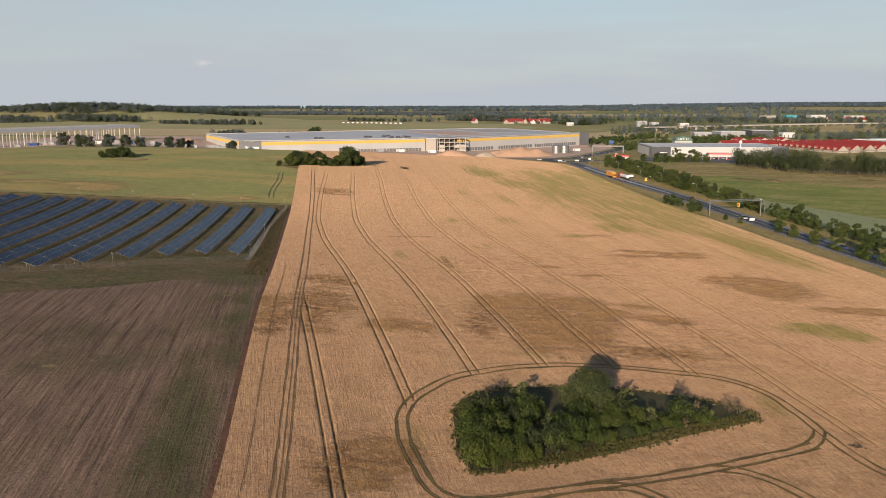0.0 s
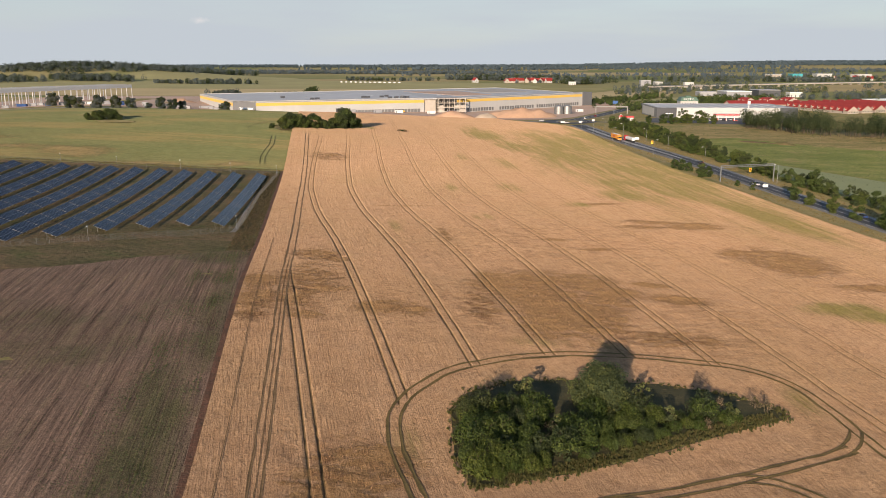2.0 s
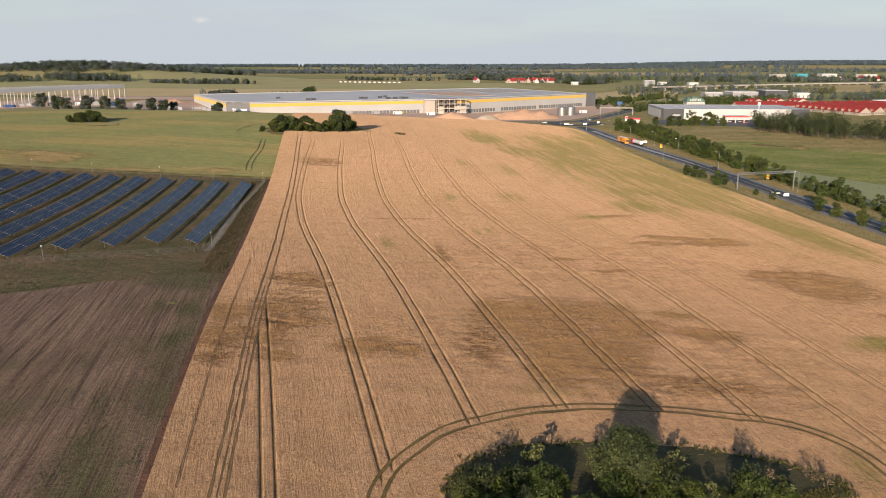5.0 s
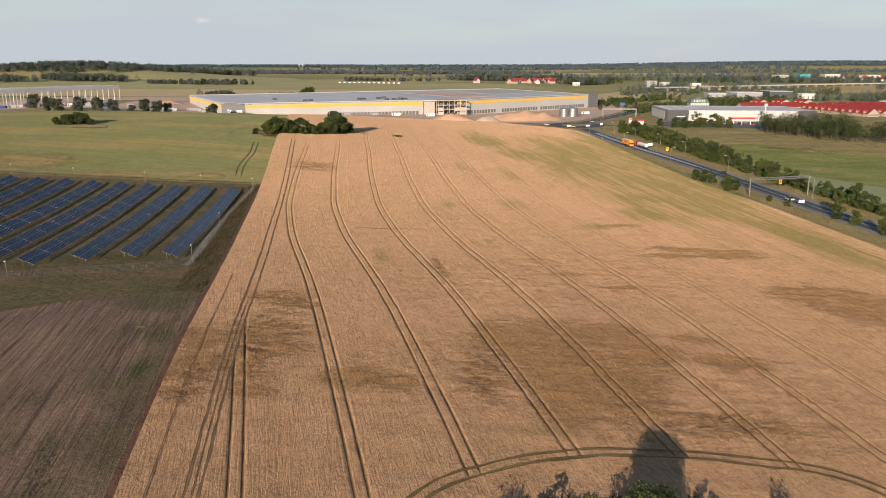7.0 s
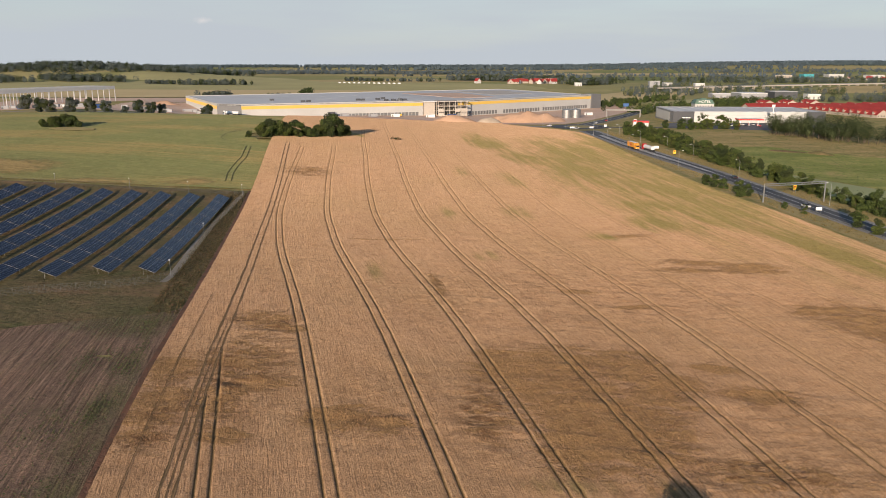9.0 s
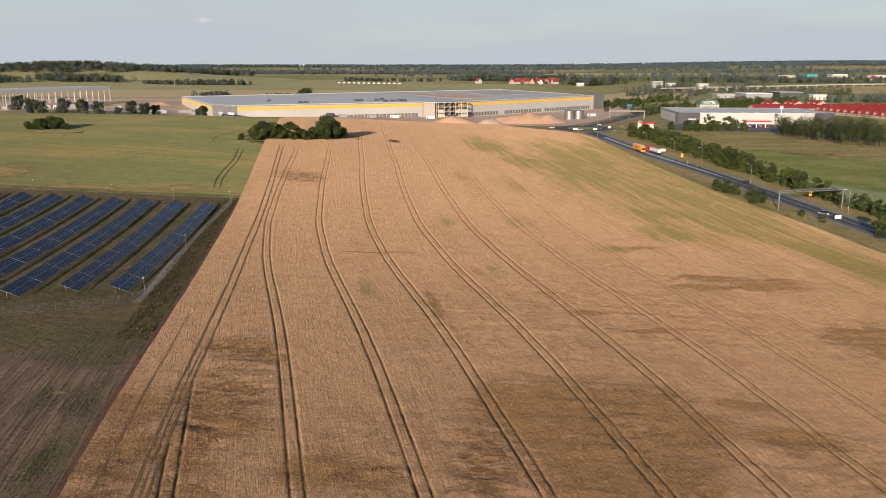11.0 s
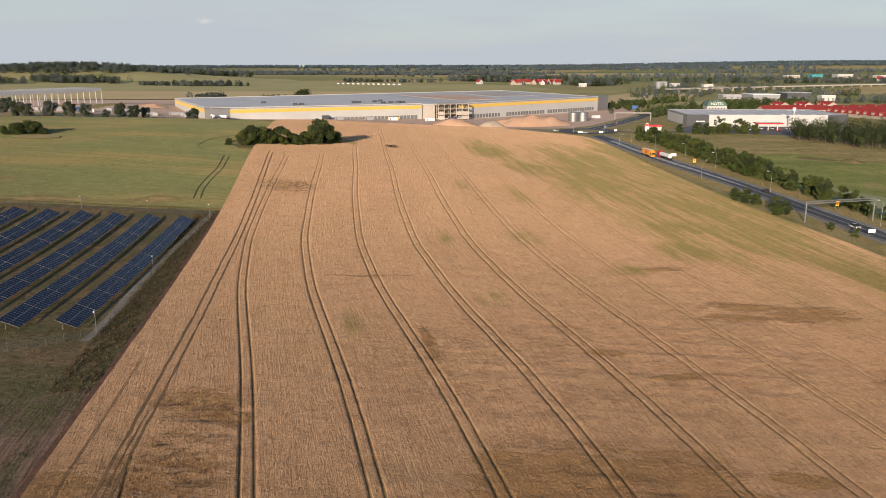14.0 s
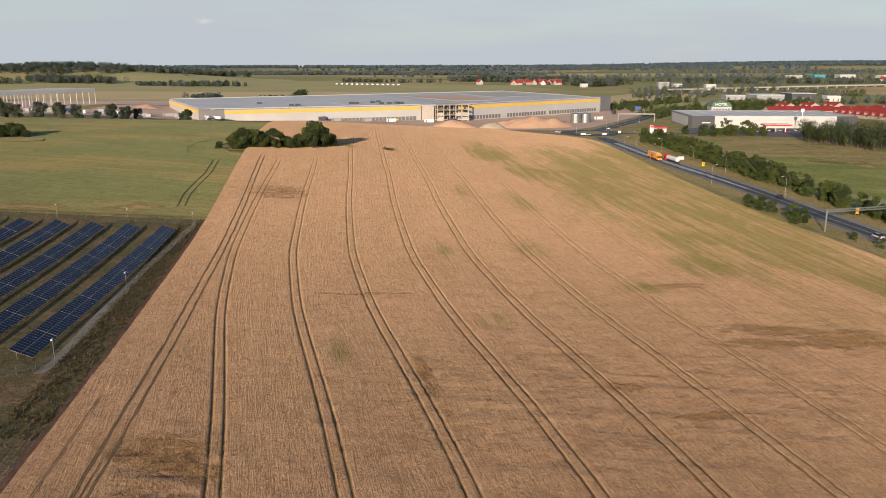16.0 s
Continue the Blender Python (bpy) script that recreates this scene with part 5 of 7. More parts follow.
for k, (x, y) in enumerate(pole_spots):
    m = Matrix.Translation((x, y, lz(x, y)))
    if k:
        copy_thing(cp, m)
    else:
        cp.matrix_world = m
# rough grass and weeds round the park
def tufts(name, label, spots, size, mat, ground_at=None, seed=3, blades=7):
    """Loose tufts of blades as one object."""
    rng = np.random.RandomState(seed)
    V, Fc = [], []
    for x, y, s in spots:
        z = ground_at(x, y) if ground_at else lz(x, y)
        for _ in range(blades):
            w, r = rng.uniform(0, 6.28), rng.uniform(0, 0.5) * s * size
            bx, by = x + math.cos(w) * r, y + math.sin(w) * r
            h, lean, wd = size * s * rng.uniform(0.5, 1.1), rng.uniform(-0.4, 0.4), size * s * 0.22
            a = rng.uniform(0, 6.28)
            i = len(V)
            V += [(bx - math.cos(a) * wd, by - math.sin(a) * wd, z - 0.03), (bx + math.cos(a) * wd, by + math.sin(a) * wd, z - 0.03), (bx + lean * h + math.cos(a) * wd * 0.4, by + lean * h * 0.5, z + h)]
            Fc.append((i, i + 1, i + 2))
    me = bpy.data.meshes.new(name)
    me.from_pydata(V, [], Fc)
    me.materials.append(mat)
    me.update()
    return tagged(new(name, me), label, "grass", kind="stuff")


WEED = leaf_material("weed_blades", (0.05, 0.045, 0.022), (0.12, 0.095, 0.045), 0.2, (0.17, 0.09, 0.055))
WEED_GREEN = leaf_material("green_weeds", (0.05, 0.07, 0.025), (0.11, 0.13, 0.05), 0.2)
rng = np.random.RandomState(31)
spots = []
for _ in range(9000):
    y = rng.uniform(222, 362)
    x = rng.uniform(-175, float(field_left(y)) - 1.5)
    if blob_noise(x, y, 14, 41) > -0.25:
        spots.append((x, y, rng.uniform(0.5, 1.3)))
tufts("rough_grass", "rough dry grass between the solar racks", spots, 0.32, WEED)
spots = []
for _ in range(3600):
    y = rng.uniform(218, 356)
    x = float(field_left(y)) - rng.uniform(1.5, 8)
    spots.append((x, y, rng.uniform(0.6, 1.6)))
tufts("tall_weeds", "tall dark weeds on the fallow strip", spots, 0.34, WEED, seed=5)
spots = []
for _ in range(2200):
    y = rng.uniform(70, 215)
    x = float(field_left(y)) - 2 - abs(rng.normal(0, 1)) * 9
    if blob_noise(x * 2.5, y * 0.5, 16, 44) > 0.0:
        spots.append((x, y, rng.uniform(0.4, 1.1)))
tufts("field_weeds", "green weeds growing in ploughed rows", spots, 0.26, WEED_GREEN, lambda x, y: lz(x, y) + 0.12, seed=6)
spots = [(x + rng.normal(0, .5), y + rng.normal(0, .5), rng.uniform(0.6, 1.5)) for (x0, y0), (x1, y1) in zip(TH, TH[1:] + TH[:1]) for f in np.arange(0, 1, 0.02) for x, y in [(x0 + (x1 - x0) * f, y0 + (y1 - y0) * f)]]
for _ in range(1900):
    x = rng.uniform(8, 56)
    y = float(np.interp(x, [4.8, 8.3, 18, 26.8, 47.4, 57.6], [110, 110.2, 114, 118, 129.2, 134.4])) + rng.uniform(0, 3.2)
    spots.append((x, y, rng.uniform(0.6, 1.4)))
SKIRT = leaf_material("tall_dry_grass", (0.036, 0.048, 0.016), (0.085, 0.09, 0.034), 0.2, (0.14, 0.112, 0.055))
tufts("thicket_grass", "tall dry grass fringing the thicket", spots, 0.4, SKIRT, wheat_top, seed=8, blades=8)

rng = np.random.RandomState(33)
spots = []
for _ in range(5200):
    y = rng.uniform(230, 660)
    o = rng.uniform(7.5, 16) * rng.choice([-1, 1])
    x = float(road_mid(y)) + o
    if x > float(field_right(y)) + 0.5:
        spots.append((x, y, rng.uniform(0.5, 1.4)))
VERGE_BLADES = leaf_material("verge_blades", (0.10, 0.085, 0.035), (0.24, 0.18, 0.075), 0.2, (0.16, 0.16, 0.055))
tufts("verge_grass", "tall dry grass on the road verge", spots, 0.45, VERGE_BLADES, seed=12, blades=6)
spots = []
for _ in range(7000):
    x, y = rng.uniform(155, 330), rng.uniform(360, 660)
    if x > float(road_mid(y)) + 20 and blob_noise(x, y, 30, 47) > -0.3:
        spots.append((x, y, rng.uniform(0.5, 1.5)))
tufts("meadow_grass", "rough tufts of meadow grass", spots, 0.42, WEED_GREEN, seed=13, blades=5)

# ---- road furniture ----
def at_ground(x, y, turn=0.0, dz=0.0):
    return Matrix.Translation((x, y, lz(x, y) + dz)) @ Matrix.Rotation(radians(turn), 4, "Z")


def street_lamp():
    t = thing("street_lamp", "tall grey street lamp with curved arm", "street lamp", Matrix.Identity(4), "road lamps")
    s = Shape().tube((0, 0, -0.3), (0, 0, 8.3), 0.08, 0.05)
    s.tube((0, 0, 8.3), (-0.5, 0, 8.9), 0.055, sides=6).tube((-0.5, 0, 8.9), (-1.5, 0, 9.1), 0.05, sides=6)
    s.put("pole", STEEL, t)
    Shape().box((-2.2, -0.14, 9.02), (-1.4, 0.14, 9.2), cut=0.05).put("lamp_head", WHITE_PAINT, t, "pale lamp head")
    return t


lamp = street_lamp()
for k, (x, y, a) in enumerate([(142.6, 435.6, 0), (141.5, 501.8, 0), (138.5, 542.8, 0), (131.5, 580, 0), (126.5, 620, 0), (123.5, 467.6, 180), (117.7, 550.8, 180), (112, 590, 180), (110.5, 630, 180), (155, 372, 0), (100, 690, 90), (128, 722, 0), (150, 776, 0), (172, 800, 0), (86, 724, 90)]):
    if k:
        copy_thing(lamp, at_ground(x, y, a))
    else:
        lamp.matrix_world = at_ground(x, y, a)


def toll_gantry(x0, y0, x1, y1, height, mat, label):
    c = ((x0 + x1) / 2, (y0 + y1) / 2)
    length = math.hypot(x1 - x0, y1 - y0)
    z0 = max(lz(x0, y0), lz(x1, y1))
    t = thing("road_gantry", label, "gantry", Matrix.Translation((*c, z0)) @ Matrix.Rotation(math.atan2(y1 - y0, x1 - x0), 4, "Z"), "road gantries")
    for s in (-1, 1):
        Shape().box((s * length / 2 - 0.22, -0.22, -2.0), (s * length / 2 + 0.22, 0.22, height), cut=0.05).put("column", mat, t)
    b = Shape()
    for dy in (-0.45, 0.45):
        for dz in (0.0, 0.8):
            b.tube((-length / 2, dy, height - 0.7 + dz), (length / 2, dy, height - 0.7 + dz), 0.08, sides=6)
    k = -length / 2
    while k < length / 2 - 0.5:
        for dy in (-0.45, 0.45):
            b.tube((k, dy, height - 0.7), (k + 0.8, dy, height + 0.1), 0.04, sides=4).tube((k + 0.8, dy, height + 0.1), (k + 1.6, dy, height - 0.7), 0.04, sides=4)
        k += 1.6
    b.put("truss_beam", mat, t)
    return t


toll_gantry(129, 372.4, 156.5, 380, 7.2, STEEL, "grey steel truss gantry across the main road")
t = thing("road_gantry", "pale portal gantry over the side road", "gantry", at_ground(178, 838, -8), "road gantries")
for s in (-16, 16):
    Shape().box((s - 0.5, -0.5, -1.5), (s + 0.5, 0.5, 7.3), cut=0.1).put("column", ASPHALT_PALE, t)
Shape().box((-16.5, -0.6, 6.3), (16.5, 0.6, 7.5), cut=0.1).put("cross_beam", ASPHALT_PALE, t)
YELLOW_SIGN = surface("yellow_sign", (0.75, 0.48, 0.04), (0.85, 0.56, 0.06), 0.5, 1, 4, 0)
RED_SIGN = surface("red_paint", (0.45, 0.02, 0.02), (0.55, 0.035, 0.03), 0.45, 0.6, 4, 0)


def road_sign(x, y, w, h, up, mat, label, turn=0.0, triangle=False):
    t = thing("road_sign", label, "road sign", at_ground(x, y, turn), "road signs")
    for dx in ((-w * 0.35, w * 0.35) if w > 1.2 else (0,)):
        Shape().tube((dx, 0.06, -0.3), (dx, 0.06, up + h * 0.9), 0.045, sides=6).put("post", STEEL, t)
    Shape().box((-w / 2, -0.03, up), (w / 2, 0.03, up + h), cut=0.02).put("panel", mat, t)
    if triangle:
        s = Shape()
        s.quad((-w * 0.36, -0.045, up + h * 0.45), (w * 0.36, -0.045, up + h * 0.45), (0, -0.045, up + h * 0.94))
        s.put("warning_triangle", RED_SIGN, t, "red warning triangle")
    return t


road_sign(142.0, 353.4, 2.3, 1.2, 1.4, WHITE_PAINT, "white back of a large road sign")
road_sign(152.5, 398, 1.3, 1.9, 1.8, YELLOW_SIGN, "yellow board with a red warning triangle", 0, True)
road_sign(136.5, 520, 1.3, 2.0, 1.5, YELLOW_SIGN, "yellow board with a red warning triangle", 0, True)
road_sign(133.5, 548, 3.0, 1.6, 1.2, WHITE_PAINT, "white direction sign beside the road")
road_sign(104, 684, 3.6, 1.2, 0.8, WHITE_PAINT, "white chevron board on the roundabout")
road_sign(119, 684, 3.0, 1.2, 0.8, WHITE_PAINT, "white chevron board on the roundabout")
road_sign(131, 690, 2.0, 1.6, 1.4, WHITE_PAINT, "white direction sign beside the road")
road_sign(205, 945, 6.0, 3.5, 4.5, surface("blue_sign", (0.05, 0.12, 0.3), (0.07, 0.15, 0.36), 0.5, 1, 4, 0), "large blue direction sign over the verge")
# crash barrier on the field side, with its posts
bar = thing("crash_barrier", "galvanised crash barrier along the road", "barrier", at_ground(128, 430))
inv = bar.matrix_world.inverted()
bl = offset_line(rc, -6.2)
for k in range(34, len(bl) - 14):
    a, b = bl[k], bl[k + 1]
    za, zb = lz(*a), lz(*b)
    Shape().box((0, -0.03, 0), (math.hypot(*(b - a)), 0.03, 0.31)).put("rail", STEEL, bar, at=inv @ Matrix.Translation((*a, (za + zb) / 2 + 0.55)) @ Matrix.Rotation(math.atan2(*(b - a)[::-1]), 4, "Z"))
bp = Shape().box((-0.05, -0.05, -0.3), (0.05, 0.05, 0.8)).mesh("post", STEEL)
for k in range(34, len(bl) - 14):
    part("post", bp, bar, at=inv @ Matrix.Translation((*bl[k], lz(*bl[k]))))

# roundabout and side roads
def ring(name, cx, cy, r0, r1, lift, mat, n=40):
    V, Fc = [], []
    for i in range(n):
        w = 2 * math.pi * i / n
        for r in (r0, (r0 + r1) / 2, r1):
            x, y = cx + r * math.cos(w), cy + r * math.sin(w) * 1.15
            V.append((x, y, lz(x, y) + lift))
    for i in range(n):
        for k in (0, 1):
            a, b = i * 3 + k, ((i + 1) % n) * 3 + k
            Fc.append((a, a + 1, b + 1, b))
    me = bpy.data.meshes.new(name)
    me.from_pydata(V, [], Fc)
    me.materials.append(mat)
    me.update()
    return new(name, me)


RBX, RBY = 114, 707
tagged(ring("roundabout_lane", RBX, RBY, 12.5, 23, 0.2, ASPHALT), "dark asphalt lane of the roundabout", "road", kind="structure")
tagged(ring("roundabout_apron", RBX, RBY, 10.5, 12.4, 0.3, ASPHALT_PALE), "pale paved apron round the island", "kerb", kind="structure")
tagged(ring("roundabout_island", RBX, RBY, 0.1, 10.4, 0.34, VERGE), "grassy island of the roundabout", "island", kind="structure")
for nm, pts, w in (("back_road", [(92, 709), (60, 716), (0, 722), (-60, 724), (-130, 730), (-220, 750), (-340, 763), (-520, 776)], 8.0),
                   ("side_road", [(121, 728), (139, 760), (165, 815), (205, 905), (250, 1000), (330, 1160)], 13.0),
                   ("station_road", [(136, 700), (156, 690), (200, 700)], 7.5)):
    p = np.array(pts, float)
    tagged(ribbon(nm + "_verge", p, w + 12, 0.07, VERGE, 6.0, cross=5), "dry verge beside the side road", "verge", kind="structure")
    tagged(ribbon(nm, p, w, 0.18, ASPHALT_PALE if nm == "back_road" else ASPHALT, 5.0), "asphalt side road off the roundabout", "road", kind="structure")
for o in (-5.8, 0.0, 5.8):
    d = np.array([(121, 728), (139, 760), (165, 815), (205, 905), (250, 1000)], float)
    tagged(ribbon("edge_line", offset_line(d, o), 0.35, 0.21, ROADPAINT, 5.0), "white line on the side road", "road marking", kind="structure")
# hatched strip where the lanes part
tagged(ribbon("median_strip", rc[(ry > 455) & (ry < 640)], 2.4, 0.175, ASPHALT_PALE, 4.0), "pale paved strip between the lanes", "road marking", kind="structure")
hs = Shape()
for k in range(72):
    y = 448 + k * 2.6
    w = 0.4 + 1.6 * min(1, (y - 448) / 70)
    x = float(road_mid(y))
    hs.quad(*[(x + a * w, y + b, lz(x, y) + 0.2) for a, b in ((-1, 0), (1, 0.9), (1, 2.0), (-1, 1.1))])
tagged(hs.put("hatched_marking", ROADPAINT), "white hatched marking between the lanes", "road marking", kind="structure")

# ---- vehicles ----
TYRE = surface("tyre_rubber", (0.015, 0.015, 0.016), (0.03, 0.03, 0.03), 0.8, 2, 9, 0.1, 0.01)
GLASS_DARK = surface("dark_window_glass", (0.015, 0.02, 0.025), (0.03, 0.035, 0.04), 0.08, 0.5, 3, 0, spec=0.6)
HEADLIGHT = surface("headlight_lens", (0.6, 0.6, 0.58), (0.7, 0.7, 0.7), 0.1, 1, 3, 0)
TAIL_RED = surface("tail_light", (0.3, 0.01, 0.01), (0.4, 0.02, 0.02), 0.3, 1, 3, 0)


def wheel(parent, x, y, r, w):
    h = Shape().tube((x - w / 2, y, r), (x + w / 2, y, r), r, sides=14).put("wheel", TYRE, parent)
    Shape().tube((x - w / 2 - 0.01, y, r), (x + w / 2 + 0.01, y, r), r * 0.55, sides=10).put("rim", STEEL, h)


def car_thing(paint, label):
    t = thing("car", label, "car", Matrix.Identity(4), "cars")
    s = Shape()
    s.box((-0.88, -2.15, 0.25), (0.88, 2.15, 0.82), cut=0.16)
    s.put("body", paint, t)
    c = Shape()
    prof = [(-1.75, 0.78), (-1.2, 1.42), (0.35, 1.45), (1.15, 0.80)]
    for s0 in (-1, 1):
        c.quad(*[(s0 * (0.8 if z < 1 else 0.62), y, z) for y, z in prof])
    for (y0, z0), (y1, z1) in zip(prof, prof[1:]):
        c.quad((-0.8 if z0 < 1 else -0.62, y0, z0), (0.8 if z0 < 1 else 0.62, y0, z0), (0.8 if z1 < 1 else 0.62, y1, z1), (-0.8 if z1 < 1 else -0.62, y1, z1), mat=1 if abs(z1 - z0) > 0.2 else 0)
    c.m[0] = c.m[1] = 1
    c.put("cabin", [paint, GLASS_DARK], t)
    for x in (-0.8, 0.8):
        for y in (-1.3, 1.35):
            wheel(t, x, y, 0.31, 0.2)
        Shape().box((x * 0.78 - 0.16, 2.1, 0.55), (x * 0.78 + 0.16, 2.17, 0.7), cut=0.02).put("headlight", HEADLIGHT, t)
        Shape().box((x * 0.78 - 0.16, -2.17, 0.58), (x * 0.78 + 0.16, -2.1, 0.72), cut=0.02).put("tail_light", TAIL_RED, t)
    return t


def truck_thing(paint, cargo, label, tank=False):
    t = thing("lorry", label, "lorry", Matrix.Identity(4), "lorries")
    cab = Shape().box((-1.25, 5.6, 0.5), (1.25, 7.9, 2.9), cut=0.18).box((-1.2, 5.6, 2.9), (1.2, 7.4, 3.7), cut=0.25).put("cab", paint, t)
    Shape().box((-1.1, 7.85, 1.7), (1.1, 7.93, 2.6), cut=0.03).put("windscreen", GLASS_DARK, cab)
    for s in (-1, 1):
        Shape().box((s * 1.24 - 0.03, 6.4, 1.8), (s * 1.24 + 0.03, 7.4, 2.5)).put("side_window", GLASS_DARK, cab)
        Shape().box((s * 0.85 - 0.2, 7.86, 0.75), (s * 0.85 + 0.2, 7.94, 1.0)).put("headlight", HEADLIGHT, t)
    Shape().box((-0.5, -7.6, 0.75), (0.5, 7.2, 1.05)).put("chassis", TYRE, t)
    if tank:
        Shape().tube((0, -7.5, 2.2), (0, 5.2, 2.2), 1.15, sides=18).put("tank", cargo, t, "white tank with pale ends", smooth=False)
    else:
        body = Shape().box((-1.27, -7.8, 1.1), (1.27, 5.3, 3.95), cut=0.05).put("trailer_body", cargo, t)
        Shape().box((-1.22, -7.75, 3.951), (1.22, 5.25, 3.97)).put("trailer_roof", WHITE_PAINT, body, "white trailer roof")
        for s in (-1, 1):
            for a, b, z in ((-3.0, 1.2, 2.7), (-2.4, 0.6, 2.1)):
                Shape().box((s * 1.275 - 0.01, a, z - 0.2), (s * 1.275 + 0.01, b, z + 0.2)).put("lettering_bar", RED_SIGN, body, "dark red bar of lettering")
    for y in (6.7, 3.6, -4.2, -5.5, -6.8):
        for x in (-1.05, 1.05):
            wheel(t, x, y, 0.5, 0.35)
    return t


def heading(y):
    """The road's turn at y, degrees."""
    return math.degrees(math.atan2(-(float(road_mid(y + 5)) - float(road_mid(y - 5))), 10))


ORANGE = surface("orange_tarpaulin", (0.62, 0.25, 0.03), (0.74, 0.33, 0.05), 0.6, 0.3, 2, 0.1, 0.02)
paints = {k: surface(k + "_car_paint", lo, hi, 0.3, 0.5, 3, 0, spec=0.5) for k, lo, hi in (("dark", (0.02, 0.02, 0.025), (0.04, 0.04, 0.045)), ("silver", (0.4, 0.41, 0.42), (0.5, 0.5, 0.51)), ("blue", (0.02, 0.05, 0.15), (0.03, 0.07, 0.2)), ("white", (0.65, 0.65, 0.65), (0.78, 0.78, 0.77)), ("red", (0.4, 0.02, 0.02), (0.5, 0.03, 0.03)))}


def on_road(ob, y, side):
    x = float(road_mid(y)) + side
    ob.matrix_world = Matrix.Translation((x, y, lz(x, y) + 0.18)) @ Matrix.Rotation(radians(heading(y) + (180 if side < 0 else 0)), 4, "Z")


on_road(truck_thing(ORANGE, ORANGE, "orange articulated lorry with a white roof"), 556, -2.4)
on_road(truck_thing(paints["red"], paints["white"], "red lorry with a white tank trailer", True), 545, 2.8)
on_road(car_thing(paints["dark"], "dark saloon car on the main road"), 436, 2.5)
on_road(car_thing(paints["silver"], "silver car driving on the main road"), 366, -2.4)
on_road(car_thing(paints["blue"], "dark blue car on the main road"), 301, 2.4)
for k, (x, y, a, p) in enumerate([(90, 712, 80, "silver"), (134, 742, -25, "white"), (150, 778, -25, "red"), (128, 697, 60, "dark"), (108, 687, -60, "white"), (178, 830, 155, "dark")]):
    c = car_thing(paints[p], p + " car near the roundabout")
    c.matrix_world = at_ground(x, y, a, 0.2)

# ---- the building site: sand, warehouse, office frame, steel frame ----
CLAD_WHITE = surface("white_cladding", (0.43, 0.435, 0.43), (0.52, 0.525, 0.52), 0.5, 0.05, 1.0, 0.05, 0.02)
CLAD_GREY = surface("grey_cladding", (0.26, 0.27, 0.29), (0.33, 0.34, 0.36), 0.5, 0.05, 1.0, 0.05, 0.02)
CLAD_MID = surface("mid_grey_cladding", (0.15, 0.155, 0.165), (0.20, 0.205, 0.215), 0.5, 0.05, 1.0, 0.05, 0.02)
CLAD_DARK = surface("dark_cladding", (0.06, 0.065, 0.075), (0.09, 0.095, 0.105), 0.5, 0.05, 1.0, 0.05, 0.02)
CLAD_YELLOW = surface("yellow_cladding", (0.68, 0.45, 0.10), (0.76, 0.52, 0.13), 0.5, 0.05, 1.0, 0.05, 0.02)
ROOF_GREY = surface("roof_membrane", (0.46, 0.465, 0.475), (0.55, 0.555, 0.565), 0.7, 0.02, 0.4, 0.1, 0.05)
CONCRETE = surface("bare_concrete", (0.40, 0.36, 0.32), (0.52, 0.48, 0.43), 0.85, 0.1, 1.5, 0.2, 0.03)
DOOR_GREY = surface("dock_door", (0.13, 0.135, 0.14), (0.19, 0.195, 0.20), 0.6, 0.3, 2, 0.05, 0.02)
STEEL_WHITE = surface("primed_steel", (0.76, 0.74, 0.69), (0.86, 0.84, 0.79), 0.6, 0.2, 2, 0.05, 0.02)
yard = poly_floor("building_yard", [(-560, 800), (-330, 792), (-205, 768), (-100, 745), (-10, 734), (85, 733), (105, 738), (128, 768), (150, 815), (185, 890), (225, 975), (230, 1020), (120, 1180), (-140, 1230), (-340, 1200), (-560, 1190)], 0.12, SAND, rings=14)
tagged(yard, "bare sandy ground of a large building site", "ground", kind="structure")


def frame_from(a, b, z):
    """A frame with its origin at a, x towards b, z up."""
    return Matrix.Translation((a[0], a[1], z)) @ Matrix.Rotation(math.atan2(b[1] - a[1], b[0] - a[0]), 4, "Z")


def prism(name, pts, z0, z1, mat, parent, label=""):
    """An upright prism over a flat outline, given in world places."""
    s = Shape()
    n = len(pts)
    s.v = [(x, y, z0) for x, y in pts] + [(x, y, z1) for x, y in pts]
    s.f = [tuple(reversed(range(n))), tuple(range(n, 2 * n))] + [(i, (i + 1) % n, n + (i + 1) % n, n + i) for i in range(n)]
    s.m = [0] * (n + 2)
    return s.put(name, mat, parent, label, at=parent.matrix_world.inverted())


def wall_run(name, a, b, z0, z1, mat, parent, label="", thick=0.6, proud=0.0):
    """A wall from a to b; its outer face is on the right hand."""
    d = Vector((b[0] - a[0], b[1] - a[1])).normalized()
    o = Vector((d.y, -d.x))
    q = [Vector(a) + o * proud, Vector(b) + o * proud, Vector(b) - o * (thick - proud), Vector(a) - o * (thick - proud)]
    return prism(name, [tuple(p) for p in q], z0, z1, mat, parent, label)


ZT, ZB = 15.8, -2.0
H = ZT - ZB
WA, WA2, WB, WC, WD = (-196, 773), (-172.4, 764.7), (-15.5, 830.4), (18, 835.1), (171.7, 976.8)
WBL, WBM, WBR = (-277, 941), (-80, 1066), (82, 1170)
wh = thing("warehouse", "long white warehouse with a yellow stripe and grey roof", "warehouse", frame_from(WA2, WB, ZB))
bpy.context.view_layer.update()
L1 = math.dist(WA2, WB)
wall_run("wall", WA, WA2, ZB, ZT, CLAD_MID, wh, "grey clad corner wall")
wall_run("wall", WA2, WB, ZB, ZT, CLAD_WHITE, wh)
wall_run("wall", WBL, WA, ZB, ZT, CLAD_WHITE, wh)
wall_run("wall", WBM, WBL, ZB, ZT, CLAD_WHITE, wh)
